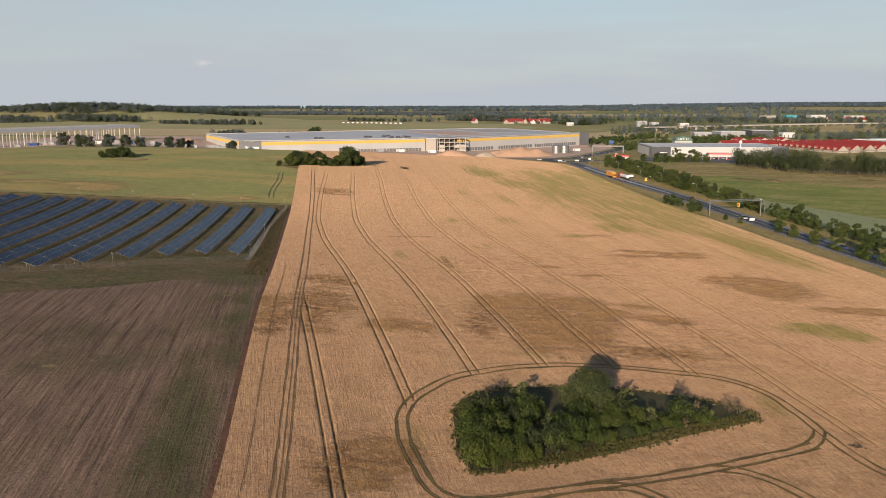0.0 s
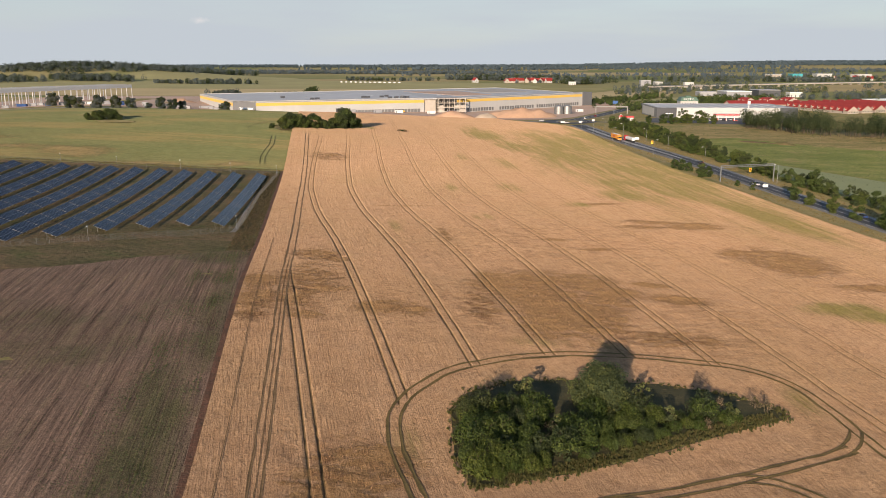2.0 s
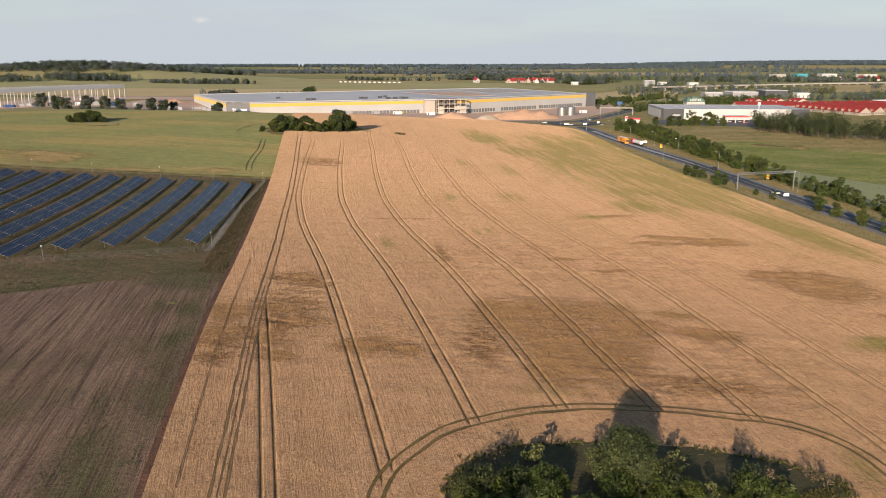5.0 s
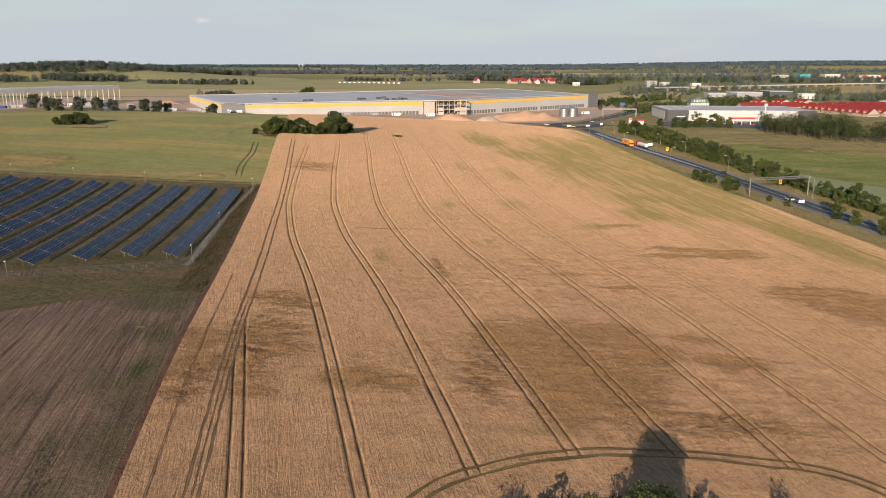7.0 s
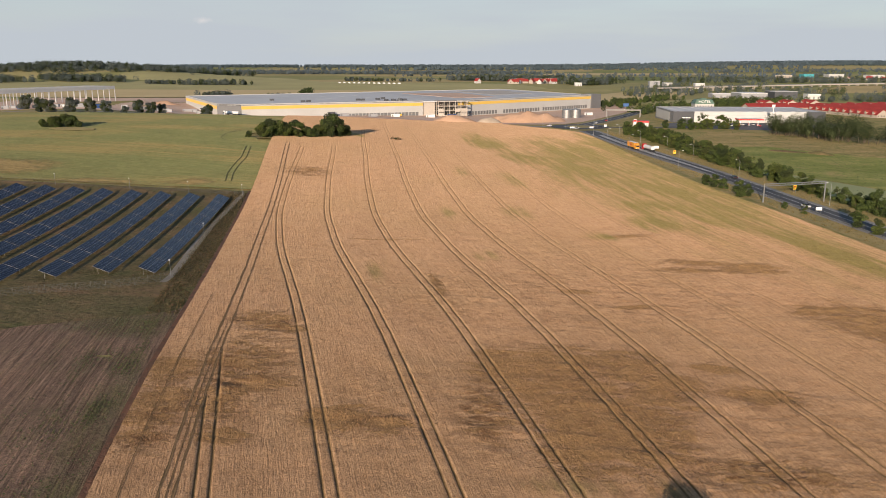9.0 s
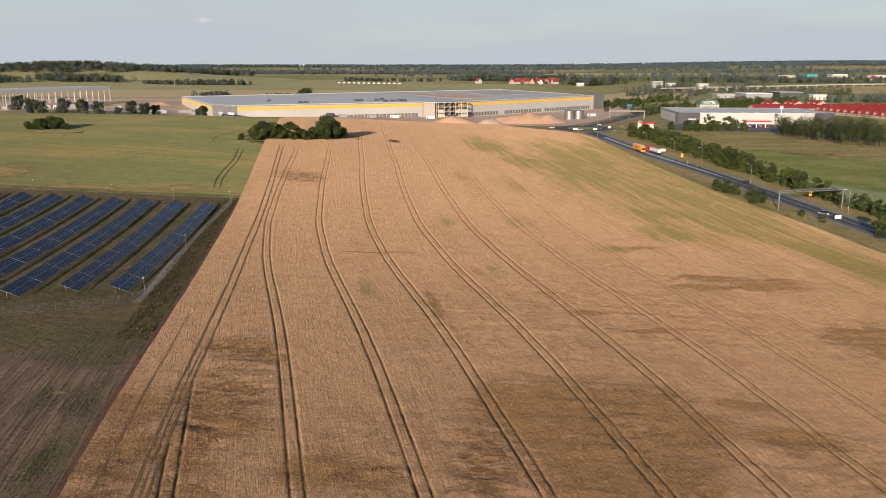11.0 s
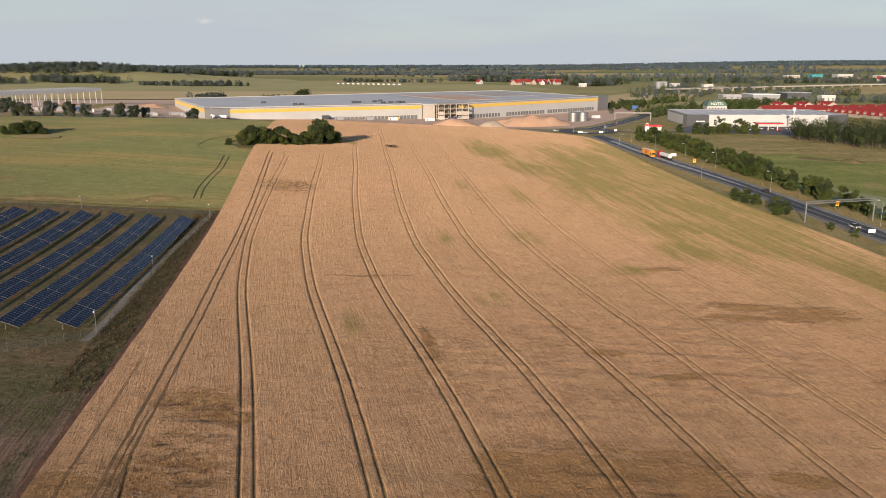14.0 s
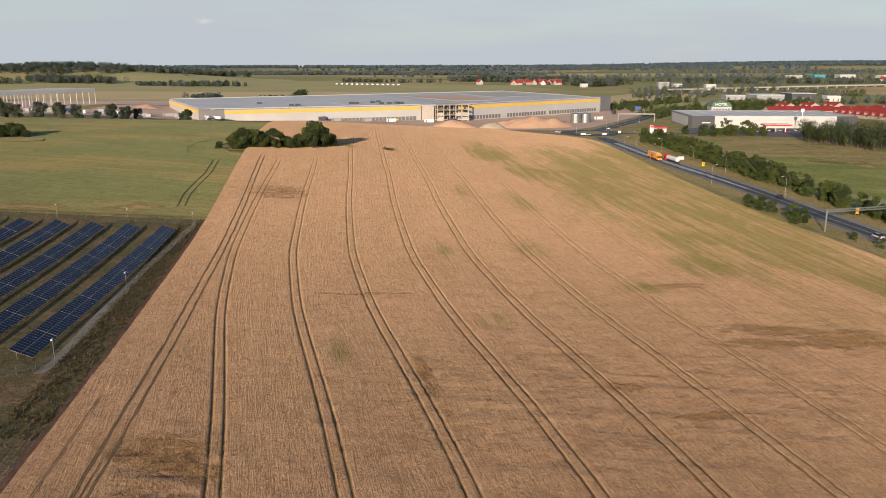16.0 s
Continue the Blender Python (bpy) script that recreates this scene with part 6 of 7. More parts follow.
wall_run("stripe", WA2, WB, ZT - 4.4, ZT - 1.6, CLAD_YELLOW, wh, "broad yellow stripe", 0.07, 0.07)
wall_run("stripe", WBL, WA, ZT - 4.6, ZT - 1.8, CLAD_YELLOW, wh, "broad yellow stripe", 0.07, 0.07)
prism("roof", [WA, WA2, WB, (1, 832.7), WBM, WBL], ZT - 1.0, ZT - 0.3, ROOF_GREY, wh)
for a, b in ((WA, WA2), (WA2, WB), (WBL, WA), (WBM, WBL)):
    wall_run("parapet", a, b, ZT, ZT + 0.35, CLAD_WHITE, wh, "", 0.8, 0.05)
door_me = Shape().box((-1.45, -0.18, 1.0), (1.45, -0.06, 4.4)).mesh("dock_door", DOOR_GREY)
for k in range(25):
    part("dock_door", door_me, wh, at=Matrix.Translation((80 + k * 3.5, 0, 3.2)))
Shape().box((77, -3.2, 0), (83, -0.2, 9.6), cut=0.1).put("dock_tower", CLAD_DARK, wh, "dark cabin in front of the wall")
Shape().box((84, -2.5, 2), (91, -0.2, 7.0), cut=0.1).put("blue_cabin", paints["blue"], wh, "blue site cabin")
rng = np.random.RandomState(12)
ROOF_PALE = surface("roof_light_sheet", (0.46, 0.465, 0.475), (0.56, 0.565, 0.575), 0.6, 0.2, 2, 0)
lite = Shape().box((-1.6, -0.7, 0), (1.6, 0.7, 0.14), cut=0.05).mesh("roof_light", ROOF_PALE)
unit = Shape().box((-2, -1.5, 0), (2, 1.5, 1.8), cut=0.15).mesh("roof_unit", CLAD_DARK)
for r in range(9):
    for c in range(8):
        if rng.rand() < 0.45:
            part("roof_light", lite, wh, at=Matrix.Translation((6 + c * 20 + rng.uniform(-3, 3), 12 + r * 20, H - 0.35)))
for x, y in ((60, 24), (66, 27), (118, 40), (122, 38), (40, 70), (140, 46), (140, 20), (148, 22), (154, 21), (160, 23), (150, 60), (158, 30)):
    part("roof_unit", unit, wh, at=Matrix.Translation((x, y, H - 0.35)))

w2 = thing("warehouse", "white warehouse wing with yellow stripe and loading doors", "warehouse", frame_from(WC, WD, ZB))
bpy.context.view_layer.update()
L2 = math.dist(WC, WD)
wall_run("wall", WC, WD, ZB, ZT, CLAD_WHITE, w2)
wall_run("wall", WD, WBR, ZB, ZT, CLAD_GREY, w2)
wall_run("wall", WBR, WBM, ZB, ZT, CLAD_WHITE, w2)
wall_run("stripe", WC, WD, ZT - 4.4, ZT - 1.6, CLAD_YELLOW, w2, "broad yellow stripe", 0.07, 0.07)
prism("roof", [(1.05, 832.75), WC, WD, WBR, WBM], ZT - 1.0, ZT - 0.3, ROOF_GREY, w2)
prism("roof_insulation", [(20, 900), (60, 925), (20, 1040), (-45, 1020)], ZT - 0.3, ZT - 0.1, SAND, w2, "unfinished sandy roof strip")
prism("roof_insulation", [(60, 985), (110, 1020), (80, 1120), (20, 1085)], ZT - 0.3, ZT - 0.1, CONCRETE, w2, "unfinished sandy roof strip")
for a, b in ((WC, WD), (WD, WBR), (WBR, WBM)):
    wall_run("parapet", a, b, ZT, ZT + 0.35, CLAD_WHITE, w2, "", 0.8, 0.05)
Shape().box((L2, -1, 0), (L2 + 18, 14, H + 0.6), cut=0.1).put("end_block", CLAD_MID, w2, "dark grey clad end block")
for k in range(47):
    if k not in (11, 12, 27):
        part("dock_door", door_me, w2, at=Matrix.Translation((12 + k * 4.1, 0.0, 2.6)))
for r in range(5):
    for c in range(8):
        part("roof_light", lite, w2, at=Matrix.Translation((30 + c * 21, 12 + r * 24, H - 0.3)))

of = thing("office_frame", "unfinished three-storey concrete office frame", "building", frame_from((-15, 829), (23, 837), ZB))
Shape().box((0, 3, 0), (12, 20, H - 0.5)).put("stair_core", CONCRETE, of, "plain concrete stair core")
for k, z in enumerate((4.2, 8.4, 12.8, H - 0.6)):
    Shape().box((13, -6, z), (42, 18, z + 0.5)).put("floor_slab", CONCRETE, of)
col = Shape().box((-0.35, -0.35, 0), (0.35, 0.35, H - 0.6)).mesh("column", CONCRETE)
for x in (13.5, 19, 24.5, 30, 35.5, 41.4):
    for y in (-5.5, 3, 11, 17.4):
        part("column", col, of, at=Matrix.Translation((x, y, 0)))
for x0, x1, z in ((14, 18.5, 3.7), (30.5, 35, 7.5), (36, 41, 7.5), (36, 41, 3.7), (14, 18.5, 7.5)):
    Shape().box((x0, -5.6, z), (x1, -5.3, z + 3.2)).put("infill_panel", CONCRETE, of)
Shape().box((15, 17, 3.5), (41, 17.6, H - 0.8)).put("rear_wall", CLAD_GREY, of)

sf = thing("hall_skeleton", "open white steel frame of a hall under construction", "steel frame", frame_from((-374, 990), (-424, 856), 9.0))
SH = 15.5
post = Shape().box((-0.35, -0.35, -3), (0.35, 0.35, SH)).mesh("column", STEEL_WHITE)
for k in range(34):
    x = k * 8.6
    for row, y in enumerate((0, -44)):
        part("column", post, sf, at=Matrix.Translation((x, y, 0)))
for y in (0, -44):
    Shape().box((-0.4, y - 0.4, SH - 2.9), (290, y + 0.4, SH + 0.5)).put("eaves_beam", STEEL_WHITE, sf)
for k in range(34):
    s = Shape()
    for z0, z1 in ((SH - 0.3, SH + 0.5), (SH - 1.9, SH - 1.5)):
        s.box((k * 8.6 - 0.2, -44, z0), (k * 8.6 + 0.2, 0, z1))
    for q in range(11):
        s.tube((k * 8.6, -q * 4, SH - 1.7), (k * 8.6, -q * 4 - 2, SH + 0.1), 0.12, sides=4).tube((k * 8.6, -q * 4 - 2, SH + 0.1), (k * 8.6, -q * 4 - 4, SH - 1.7), 0.12, sides=4)
    s.put("roof_truss", STEEL_WHITE, sf)
s = Shape()
for q in range(8):
    s.box((0, -1 - q * 5.4, SH + 0.5), (290, -0.7 - q * 5.4, SH + 0.8))
s.put("purlins", STEEL_WHITE, sf)


def heap(name, label, cx, cy, rx, ry, h, mat, seed, turn=0.0):
    n = 28
    V, Fc = [], []
    a = radians(turn)
    for i in range(n + 1):
        for j in range(n + 1):
            u, w = -1.25 + 2.5 * i / n, -1.25 + 2.5 * j / n
            x, y = cx + u * rx * math.cos(a) - w * ry * math.sin(a), cy + u * rx * math.sin(a) + w * ry * math.cos(a)
            r = math.hypot(u, w)
            k = max(0.0, 1 - r ** 1.7) ** 0.8
            nz = float(blob_noise(x, y, 9, seed)) * 0.12 + float(blob_noise(x, y, 22, seed + 1)) * 0.22
            V.append((x, y, lz(x, y) + h * k * (1 + nz) + (0.1 if k > 0 else -0.4)))
    for i in range(n):
        for j in range(n):
            b = i * (n + 1) + j
            Fc.append((b, b + n + 1, b + n + 2, b + 1))
    me = bpy.data.meshes.new(name)
    me.from_pydata(V, [], Fc)
    me.materials.append(mat)
    me.polygons.foreach_set("use_smooth", [True] * len(Fc))
    me.update()
    return tagged(new(name, me), label, "heap")


heap("soil_mound", "long heap of reddish soil on the building site", 14, 753, 19, 8, 5.6, DIRT, 50)
heap("soil_mound", "high heap of reddish soil on the building site", 76, 768, 38, 14, 8.8, DIRT, 52, 12)
heap("gravel_mound", "grey-brown gravel heap on the building site", 43, 750, 11, 7, 4.2, GRAVEL, 54)
heap("soil_mound", "low reddish soil bank behind the yard", -235, 1010, 60, 14, 5, DIRT, 56, -20)
heap("soil_mound", "low heap of reddish soil and rubble", -285, 900, 16, 9, 2.6, DIRT, 58)
for x in (121, 130):
    t = thing("steel_tank", "round galvanised steel tank on the site", "tank", at_ground(x, 822 + (x - 121) * 0.4), "tanks")
    Shape().tube((0, 0, -0.5), (0, 0, 8.0), 4.6, sides=28).put("shell", STEEL, t)
    Shape().tube((0, 0, 8.0), (0, 0, 8.9), 4.75, 0.4, sides=28).put("roof", STEEL, t)
    for z in (1.5, 3.2, 4.9, 6.6):
        Shape().tube((0, 0, z), (0, 0, z + 0.12), 4.66, sides=28).put("hoop", STEEL, t)


def container(x, y, a, mat, label, l=6.0, w=2.5, h=2.6):
    t = thing("site_container", label, "container", at_ground(x, y, a, 0.1), "site containers")
    s = Shape().box((-l / 2, -w / 2, 0), (l / 2, w / 2, h), cut=0.06)
    s.put("body", mat, t)
    Shape().box((-l / 2 + 0.6, -w / 2 - 0.05, 0.2), (-l / 2 + 1.5, -w / 2 - 0.002, 2.1)).put("door", DOOR_GREY, t)
    return t


rng = np.random.RandomState(77)
kinds = [(WHITE_PAINT, "white site container on sandy ground"), (paints["blue"], "blue site container on sandy ground"), (CLAD_GREY, "grey site container on sandy ground")]
for k in range(26):
    m_, lb = kinds[int(rng.choice([0, 2, 2, 2, 2, 1]))]
    container(-425 + k * 8.5 + rng.uniform(-3, 3), 806 + rng.uniform(-8, 22), rng.uniform(-25, 25), m_, lb, rng.choice([6.0, 6.0, 12.0]))
for x, y, m_, lb in ((-40, 800, WHITE_PAINT, "white site container beside the warehouse"), (-60, 792, CLAD_GREY, "grey site container beside the warehouse"), (-8, 806, WHITE_PAINT, "white site container beside the warehouse"), (150, 868, WHITE_PAINT, "white site container on sandy ground"), (-85, 786, CLAD_GREY, "grey site container beside the warehouse"), (12, 820, paints["blue"], "blue site container beside the office frame")):
    container(x, y, 20, m_, lb, 8.0)
crane = thing("mast_lift", "slender lattice mast lift against the wall", "mast", at_ground(-38, 822, 20))
s = Shape()
for dx, dy in ((-0.8, -0.8), (0.8, -0.8), (0.8, 0.8), (-0.8, 0.8)):
    s.tube((dx, dy, 0), (dx, dy, 17), 0.12, sides=4)
for z in np.arange(0, 16.5, 1.5):
    s.tube((-0.8, -0.8, z), (0.8, -0.8, z + 1.5), 0.08, sides=4).tube((0.8, 0.8, z), (-0.8, 0.8, z + 1.5), 0.08, sides=4)
s.put("lattice", STEEL, crane)
Shape().box((-2.5, -2.0, 0.2), (2.5, -0.9, 1.4), cut=0.1).put("platform", YELLOW_SIGN, crane)
lry = truck_thing(paints["white"], paints["white"], "white tanker lorry parked by the grey wall", True)
lry.matrix_world = at_ground(-178, 752, 70, 0.2)
# fallen branches in the field
br = thing("branch_pile", "dark pile of cut branches in the wheat", "branches", Matrix.Translation((-24, 532, wheat_top(-24, 532))))
rng = np.random.RandomState(15)
s = Shape()
for _ in range(26):
    a = Vector((rng.uniform(-3, 3), rng.uniform(-4, 4), rng.uniform(0, 0.7)))
    s.tube(a, a + Vector((rng.uniform(-2, 2), rng.uniform(-3, 3), rng.uniform(0, 0.8))), 0.13, 0.04, 5)
s.put("branches", BARK, br)
part("twigs", crown_mesh("twigs", 4, [LEAF_DRY, LEAF_DARK], [(-2, 2, 0.4, 1.4), (0, -1, 0.4, 1.3), (2, -3, 0.4, 1.2)], 0.3, 50), br)

d2 = thing("branch_pile", "small dark heap of dead branches in the wheat", "branches", Matrix.Translation((71.8, 125.9, wheat_top(71.8, 125.9))))
s = Shape()
for _ in range(14):
    a = Vector((rng.uniform(-0.8, 0.8), rng.uniform(-0.6, 0.6), rng.uniform(0, 0.4)))
    s.tube(a, a + Vector((rng.uniform(-0.9, 0.9), rng.uniform(-0.6, 0.6), rng.uniform(0, 0.4))), 0.09, 0.03, 5)
s.put("branches", BARK, d2)

# ---- shopping hall, station, hotel, red-roofed outlet ----
mall = thing("retail_hall", "long low retail hall with white and dark cladding", "building", frame_from((203, 757), (331, 748), -1.5))
MH = 12.0
Shape().box((0, 0, 0), (18, 0.6, MH)).put("wall", CLAD_DARK, mall, "dark grey cladding")
Shape().box((18, -0.1, 2.6), (112, 0.6, MH)).put("wall", CLAD_WHITE, mall)
Shape().box((18, 0.1, 0), (112, 0.7, 2.6)).put("shop_front", CLAD_DARK, mall, "dark shop front")
Shape().box((112, 0, 0), (128, 0.6, MH)).put("wall", CLAD_DARK, mall, "dark grey cladding")
Shape().box((0, 0.6, 0), (0.6, 78, MH)).put("wall", CLAD_MID, mall, "grey cladding")
Shape().box((-0.08, 14, 3), (-0.002, 74, MH - 1.5)).put("louvre_panel", CLAD_WHITE, mall, "pale louvred panel")
Shape().box((127.4, 0.6, 0), (128, 78, MH)).put("wall", CLAD_GREY, mall)
Shape().box((0, 77.4, 0), (128, 78, MH)).put("wall", CLAD_GREY, mall)
Shape().box((0.6, 0.6, MH - 0.9), (127.4, 77.4, MH - 0.3)).put("roof", ROOF_GREY, mall)
for k in range(1, 5):
    Shape().box((18, -0.13, 2.6 + k * 1.5), (112, -0.101, 2.68 + k * 1.5)).put("cladding_joint", CLAD_GREY, mall)
for k in range(5):
    Shape().box((8 + k * 1.4, -0.15, 6.2), (9.1 + k * 1.4, -0.01, 7.0)).put("lettering_bar", WHITE_PAINT, mall, "white bar of lettering")
rng = np.random.RandomState(3)
for r in range(4):
    for c in range(10):
        part("roof_light", lite, mall, at=Matrix.Translation((8 + c * 12, 10 + r * 19, MH - 0.3)))
CARPARK = surface("car_park_asphalt", (0.10, 0.10, 0.105), (0.15, 0.15, 0.155), 0.85, 0.05, 1.5, 0.1, 0.02, vary=0)
tagged(poly_floor("car_park", [(178, 690), (258, 672), (330, 705), (334, 745), (206, 754), (186, 735)], 0.14, CARPARK), "grey asphalt car park before the hall", "car park", kind="structure")
st = thing("filling_station", "red and white filling station canopy", "filling station", at_ground(252, 712, -5, 0.1))
Shape().box((-10, -5, 5.0), (10, 5, 6.0), cut=0.08).put("canopy", RED_SIGN, st, "red canopy edge")
Shape().box((-9.8, -4.8, 6.001), (9.8, 4.8, 6.1)).put("canopy_roof", WHITE_PAINT, st)
for x in (-7, 0, 7):
    Shape().box((x - 0.25, -0.25, 0), (x + 0.25, 0.25, 5.0)).put("column", WHITE_PAINT, st)
    Shape().box((x - 0.4, 1.2, 0), (x + 0.4, 2.0, 1.9), cut=0.05).put("pump", RED_SIGN, st)
kiosk = thing("kiosk", "small red and white roadside shop", "building", at_ground(163, 708, -10, 0.1))
Shape().box((-6, -4, 0), (6, 4, 3.2)).put("wall", CLAD_WHITE, kiosk)
Shape().box((-6.4, -4.4, 3.2), (6.4, 4.4, 4.4), cut=0.1).put("fascia", RED_SIGN, kiosk, "red fascia")
Shape().box((-3, -4.06, 0.3), (3, -4.002, 2.6)).put("window", GLASS_DARK, kiosk)
py_ = thing("pylon_sign", "tall white pylon sign with red panel", "sign", at_ground(157, 702, 0))
Shape().box((-1.1, -0.3, -0.3), (1.1, 0.3, 6.0), cut=0.05).put("pylon", WHITE_PAINT, py_)
Shape().box((-0.95, -0.34, 4.2), (0.95, -0.302, 5.7)).put("panel", RED_SIGN, py_)
mast = thing("sign_mast", "tall white mast with a round sign", "sign", at_ground(272, 715, 0))
Shape().tube((0, 0, -0.3), (0, 0, 17), 0.45, 0.3).put("mast", WHITE_PAINT, mast)
Shape().box((-1.3, -0.3, 15), (1.3, 0.3, 17.2), cut=0.3).put("panel", WHITE_PAINT, mast)
rng = np.random.RandomState(8)
for k in range(16):
    c = car_thing(paints[str(rng.choice(["dark", "silver", "white", "red", "blue"]))], "parked car on the grey car park")
    c.matrix_world = at_ground(206 + (k % 8) * 11 + rng.uniform(-2, 2), 712 + 14 * (k // 8) + rng.uniform(-2, 2), rng.choice([0, 90, 180]), 0.16)

GREEN_ROOF = surface("green_metal_roof", (0.07, 0.125, 0.095), (0.11, 0.18, 0.14), 0.5, 0.2, 2, 0.05, 0.02)
CREAM = surface("cream_render", (0.34, 0.30, 0.255), (0.42, 0.375, 0.325), 0.85, 0.1, 1.5, 0.1, 0.02)
RED_TILE = surface("red_tiles", (0.24, 0.028, 0.026), (0.33, 0.045, 0.038), 0.7, 0.1, 1.2, 0.2, 0.05)
ho = thing("hotel", "white hotel with a green hipped roof and lettering", "hotel", at_ground(291, 951, -4, -0.5))
Shape().box((-10, -9, 0), (10, 9, 8.5)).put("wall", CLAD_WHITE, ho)
s = Shape()
ring0 = [(-10.6, -9.6), (10.6, -9.6), (10.6, 9.6), (-10.6, 9.6)]
ring1 = [(-8.2, -7.2), (8.2, -7.2), (8.2, 7.2), (-8.2, 7.2)]
for k in range(4):
    (a, b), (c, d) = (ring0[k], ring0[(k + 1) % 4]), (ring1[k], ring1[(k + 1) % 4])
    s.quad((*a, 8.3), (*b, 8.3), (*d, 12.8), (*c, 12.8))
s.quad(*[(x, y, 12.8) for x, y in ring1])
s.quad(*[(x, y, 8.3) for x, y in reversed(ring0)])
s.box((-3, -3, 12.8), (3, 3, 14.2), cut=0.4)
s.put("roof", GREEN_ROOF, ho)
for z in (1.2, 4.8):
    for x in (-7.5, -4.5, -1.5, 1.5, 4.5, 7.5):
        Shape().box((x - 0.6, -9.05, z), (x + 0.6, -9.002, z + 1.6)).put("window", GLASS_DARK, ho)
tc = bpy.data.curves.new("hotel_sign", "FONT")
tc.body, tc.size, tc.extrude, tc.align_x = "HOTEL", 4.2, 0.08, "CENTER"
tob = new("lettering", tc)
bpy.context.view_layer.update()
tme = bpy.data.meshes.new_from_object(tob.evaluated_get(bpy.context.evaluated_depsgraph_get()))
bpy.data.objects.remove(tob)
tme.materials.clear()
tme.materials.append(WHITE_PAINT)
part("lettering", tme, ho, "white lettering HOTEL", at=Matrix.Translation((0, -9.3, 9.2)) @ Matrix.Rotation(radians(62), 4, "X"))


def gable_house(name, label, x, y, turn, w, l, h, rise, wall, roof, windows=3, group="", dormers=0):
    t = thing(name, label, "house", at_ground(x, y, turn, -0.3), group)
    s = Shape().box((-w / 2, -l / 2, 0), (w / 2, l / 2, h))
    for e in (-1, 1):
        s.quad((-w / 2, e * l / 2, h), (w / 2, e * l / 2, h), (0, e * l / 2, h + rise))
    s.put("wall", wall, t)
    r = Shape()
    o = 0.5
    for e in (-1, 1):
        a, b = (e * (w / 2 + o), h - o * rise / (w / 2)), (0, h + rise)
        for dz in (0.02, 0.3):
            r.quad((a[0], -l / 2 - o, a[1] + dz), (a[0], l / 2 + o, a[1] + dz), (b[0], l / 2 + o, b[1] + dz), (b[0], -l / 2 - o, b[1] + dz))
        for q in (-1, 1):
            r.quad((a[0], q * (l / 2 + o), a[1] + 0.02), (b[0], q * (l / 2 + o), b[1] + 0.02), (b[0], q * (l / 2 + o), b[1] + 0.3), (a[0], q * (l / 2 + o), a[1] + 0.3))
        r.quad((a[0], -l / 2 - o, a[1] + 0.02), (a[0], l / 2 + o, a[1] + 0.02), (a[0], l / 2 + o, a[1] + 0.3), (a[0], -l / 2 - o, a[1] + 0.3))
    ro = r.put("roof", roof, t)
    Shape().box((w * 0.12, l * 0.2, h + rise * 0.5), (w * 0.12 + 0.7, l * 0.2 + 0.7, h + rise + 0.9)).put("chimney", CONCRETE, ro)
    for k in range(windows):
        yy = (k + 0.5) / windows * l - l / 2
        for e in (-1, 1):
            Shape().box((e * w / 2 - 0.04, yy - 0.6, h * 0.45), (e * w / 2 + 0.04, yy + 0.6, h * 0.45 + 1.3)).put("window", GLASS_DARK, t)
    for k in range(max(1, windows // 2)):
        xx = (k + 0.5) / max(1, windows // 2) * w - w / 2
        Shape().box((xx - 0.6, -l / 2 - 0.04, h * 0.45), (xx + 0.6, -l / 2 + 0.04, h * 0.45 + 1.3)).put("window", GLASS_DARK, t)
    for k in range(dormers):
        yy = (k + 0.5) / dormers * l - l / 2
        d = Shape().box((-w / 2 - 0.3, yy - 1.2, h - 0.3), (-w / 4, yy + 1.2, h + rise * 0.42))
        d.quad((-w / 2 - 0.3, yy - 1.2, h + rise * 0.42), (-w / 2 - 0.3, yy + 1.2, h + rise * 0.42), (-w / 2 - 0.3, yy, h + rise * 0.7))
        d.quad((-w / 2 - 0.5, yy - 1.4, h + rise * 0.4), (-w / 2 - 0.5, yy, h + rise * 0.74), (-w / 8, yy, h + rise * 0.74), (-w / 8, yy - 1.4, h + rise * 0.4), mat=1)
        d.quad((-w / 2 - 0.5, yy + 1.4, h + rise * 0.4), (-w / 2 - 0.5, yy, h + rise * 0.74), (-w / 8, yy, h + rise * 0.74), (-w / 8, yy + 1.4, h + rise * 0.4), mat=1)
        d.put("dormer", [wall, roof], t)
    return t


gable_house("outlet_hall", "cream outlet hall under a bright red tiled roof", 352, 905, -82, 16, 66, 6, 4, CREAM, RED_TILE, 8, "outlet halls", 0)
for k in range(3):
    gable_house("outlet_hall", "cream gabled hall under a red tiled roof", 364 + k * 24, 962 - k * 3, 8, 14, 20, 6.5, 3.8, CREAM, RED_TILE, 4, "outlet halls", 2)
for row in range(6):
    gable_house("outlet_hall", "long red-roofed outlet terrace with many small gables", 400 + row * 18, 866 + row * 5, 12, 12.5, 120 - row * 4, 3.6, 4.6, CREAM, RED_TILE, 8, "outlet halls", 12)

# ---- far halls, viaduct, villages ----
def flat_hall(x, y, turn, w, l, h, wall, roof, label):
    t = thing("far_hall", label, "building", at_ground(x, y, turn, -0.5), "far halls")
    Shape().box((-w / 2, -l / 2, 0), (w / 2, l / 2, h)).put("wall", wall, t)
    Shape().box((-w / 2 - 0.3, -l / 2 - 0.3, h), (w / 2 + 0.3, l / 2 + 0.3, h + 0.6), cut=0.2).put("roof", roof, t)
    for k in range(3):
        Shape().box((-w / 2 + (k + 0.3) * w / 3, -l / 2 - 0.08, 0), (-w / 2 + (k + 0.6) * w / 3, -l / 2 - 0.002, min(4, h * 0.6))).put("door", DOOR_GREY, t)
    return t


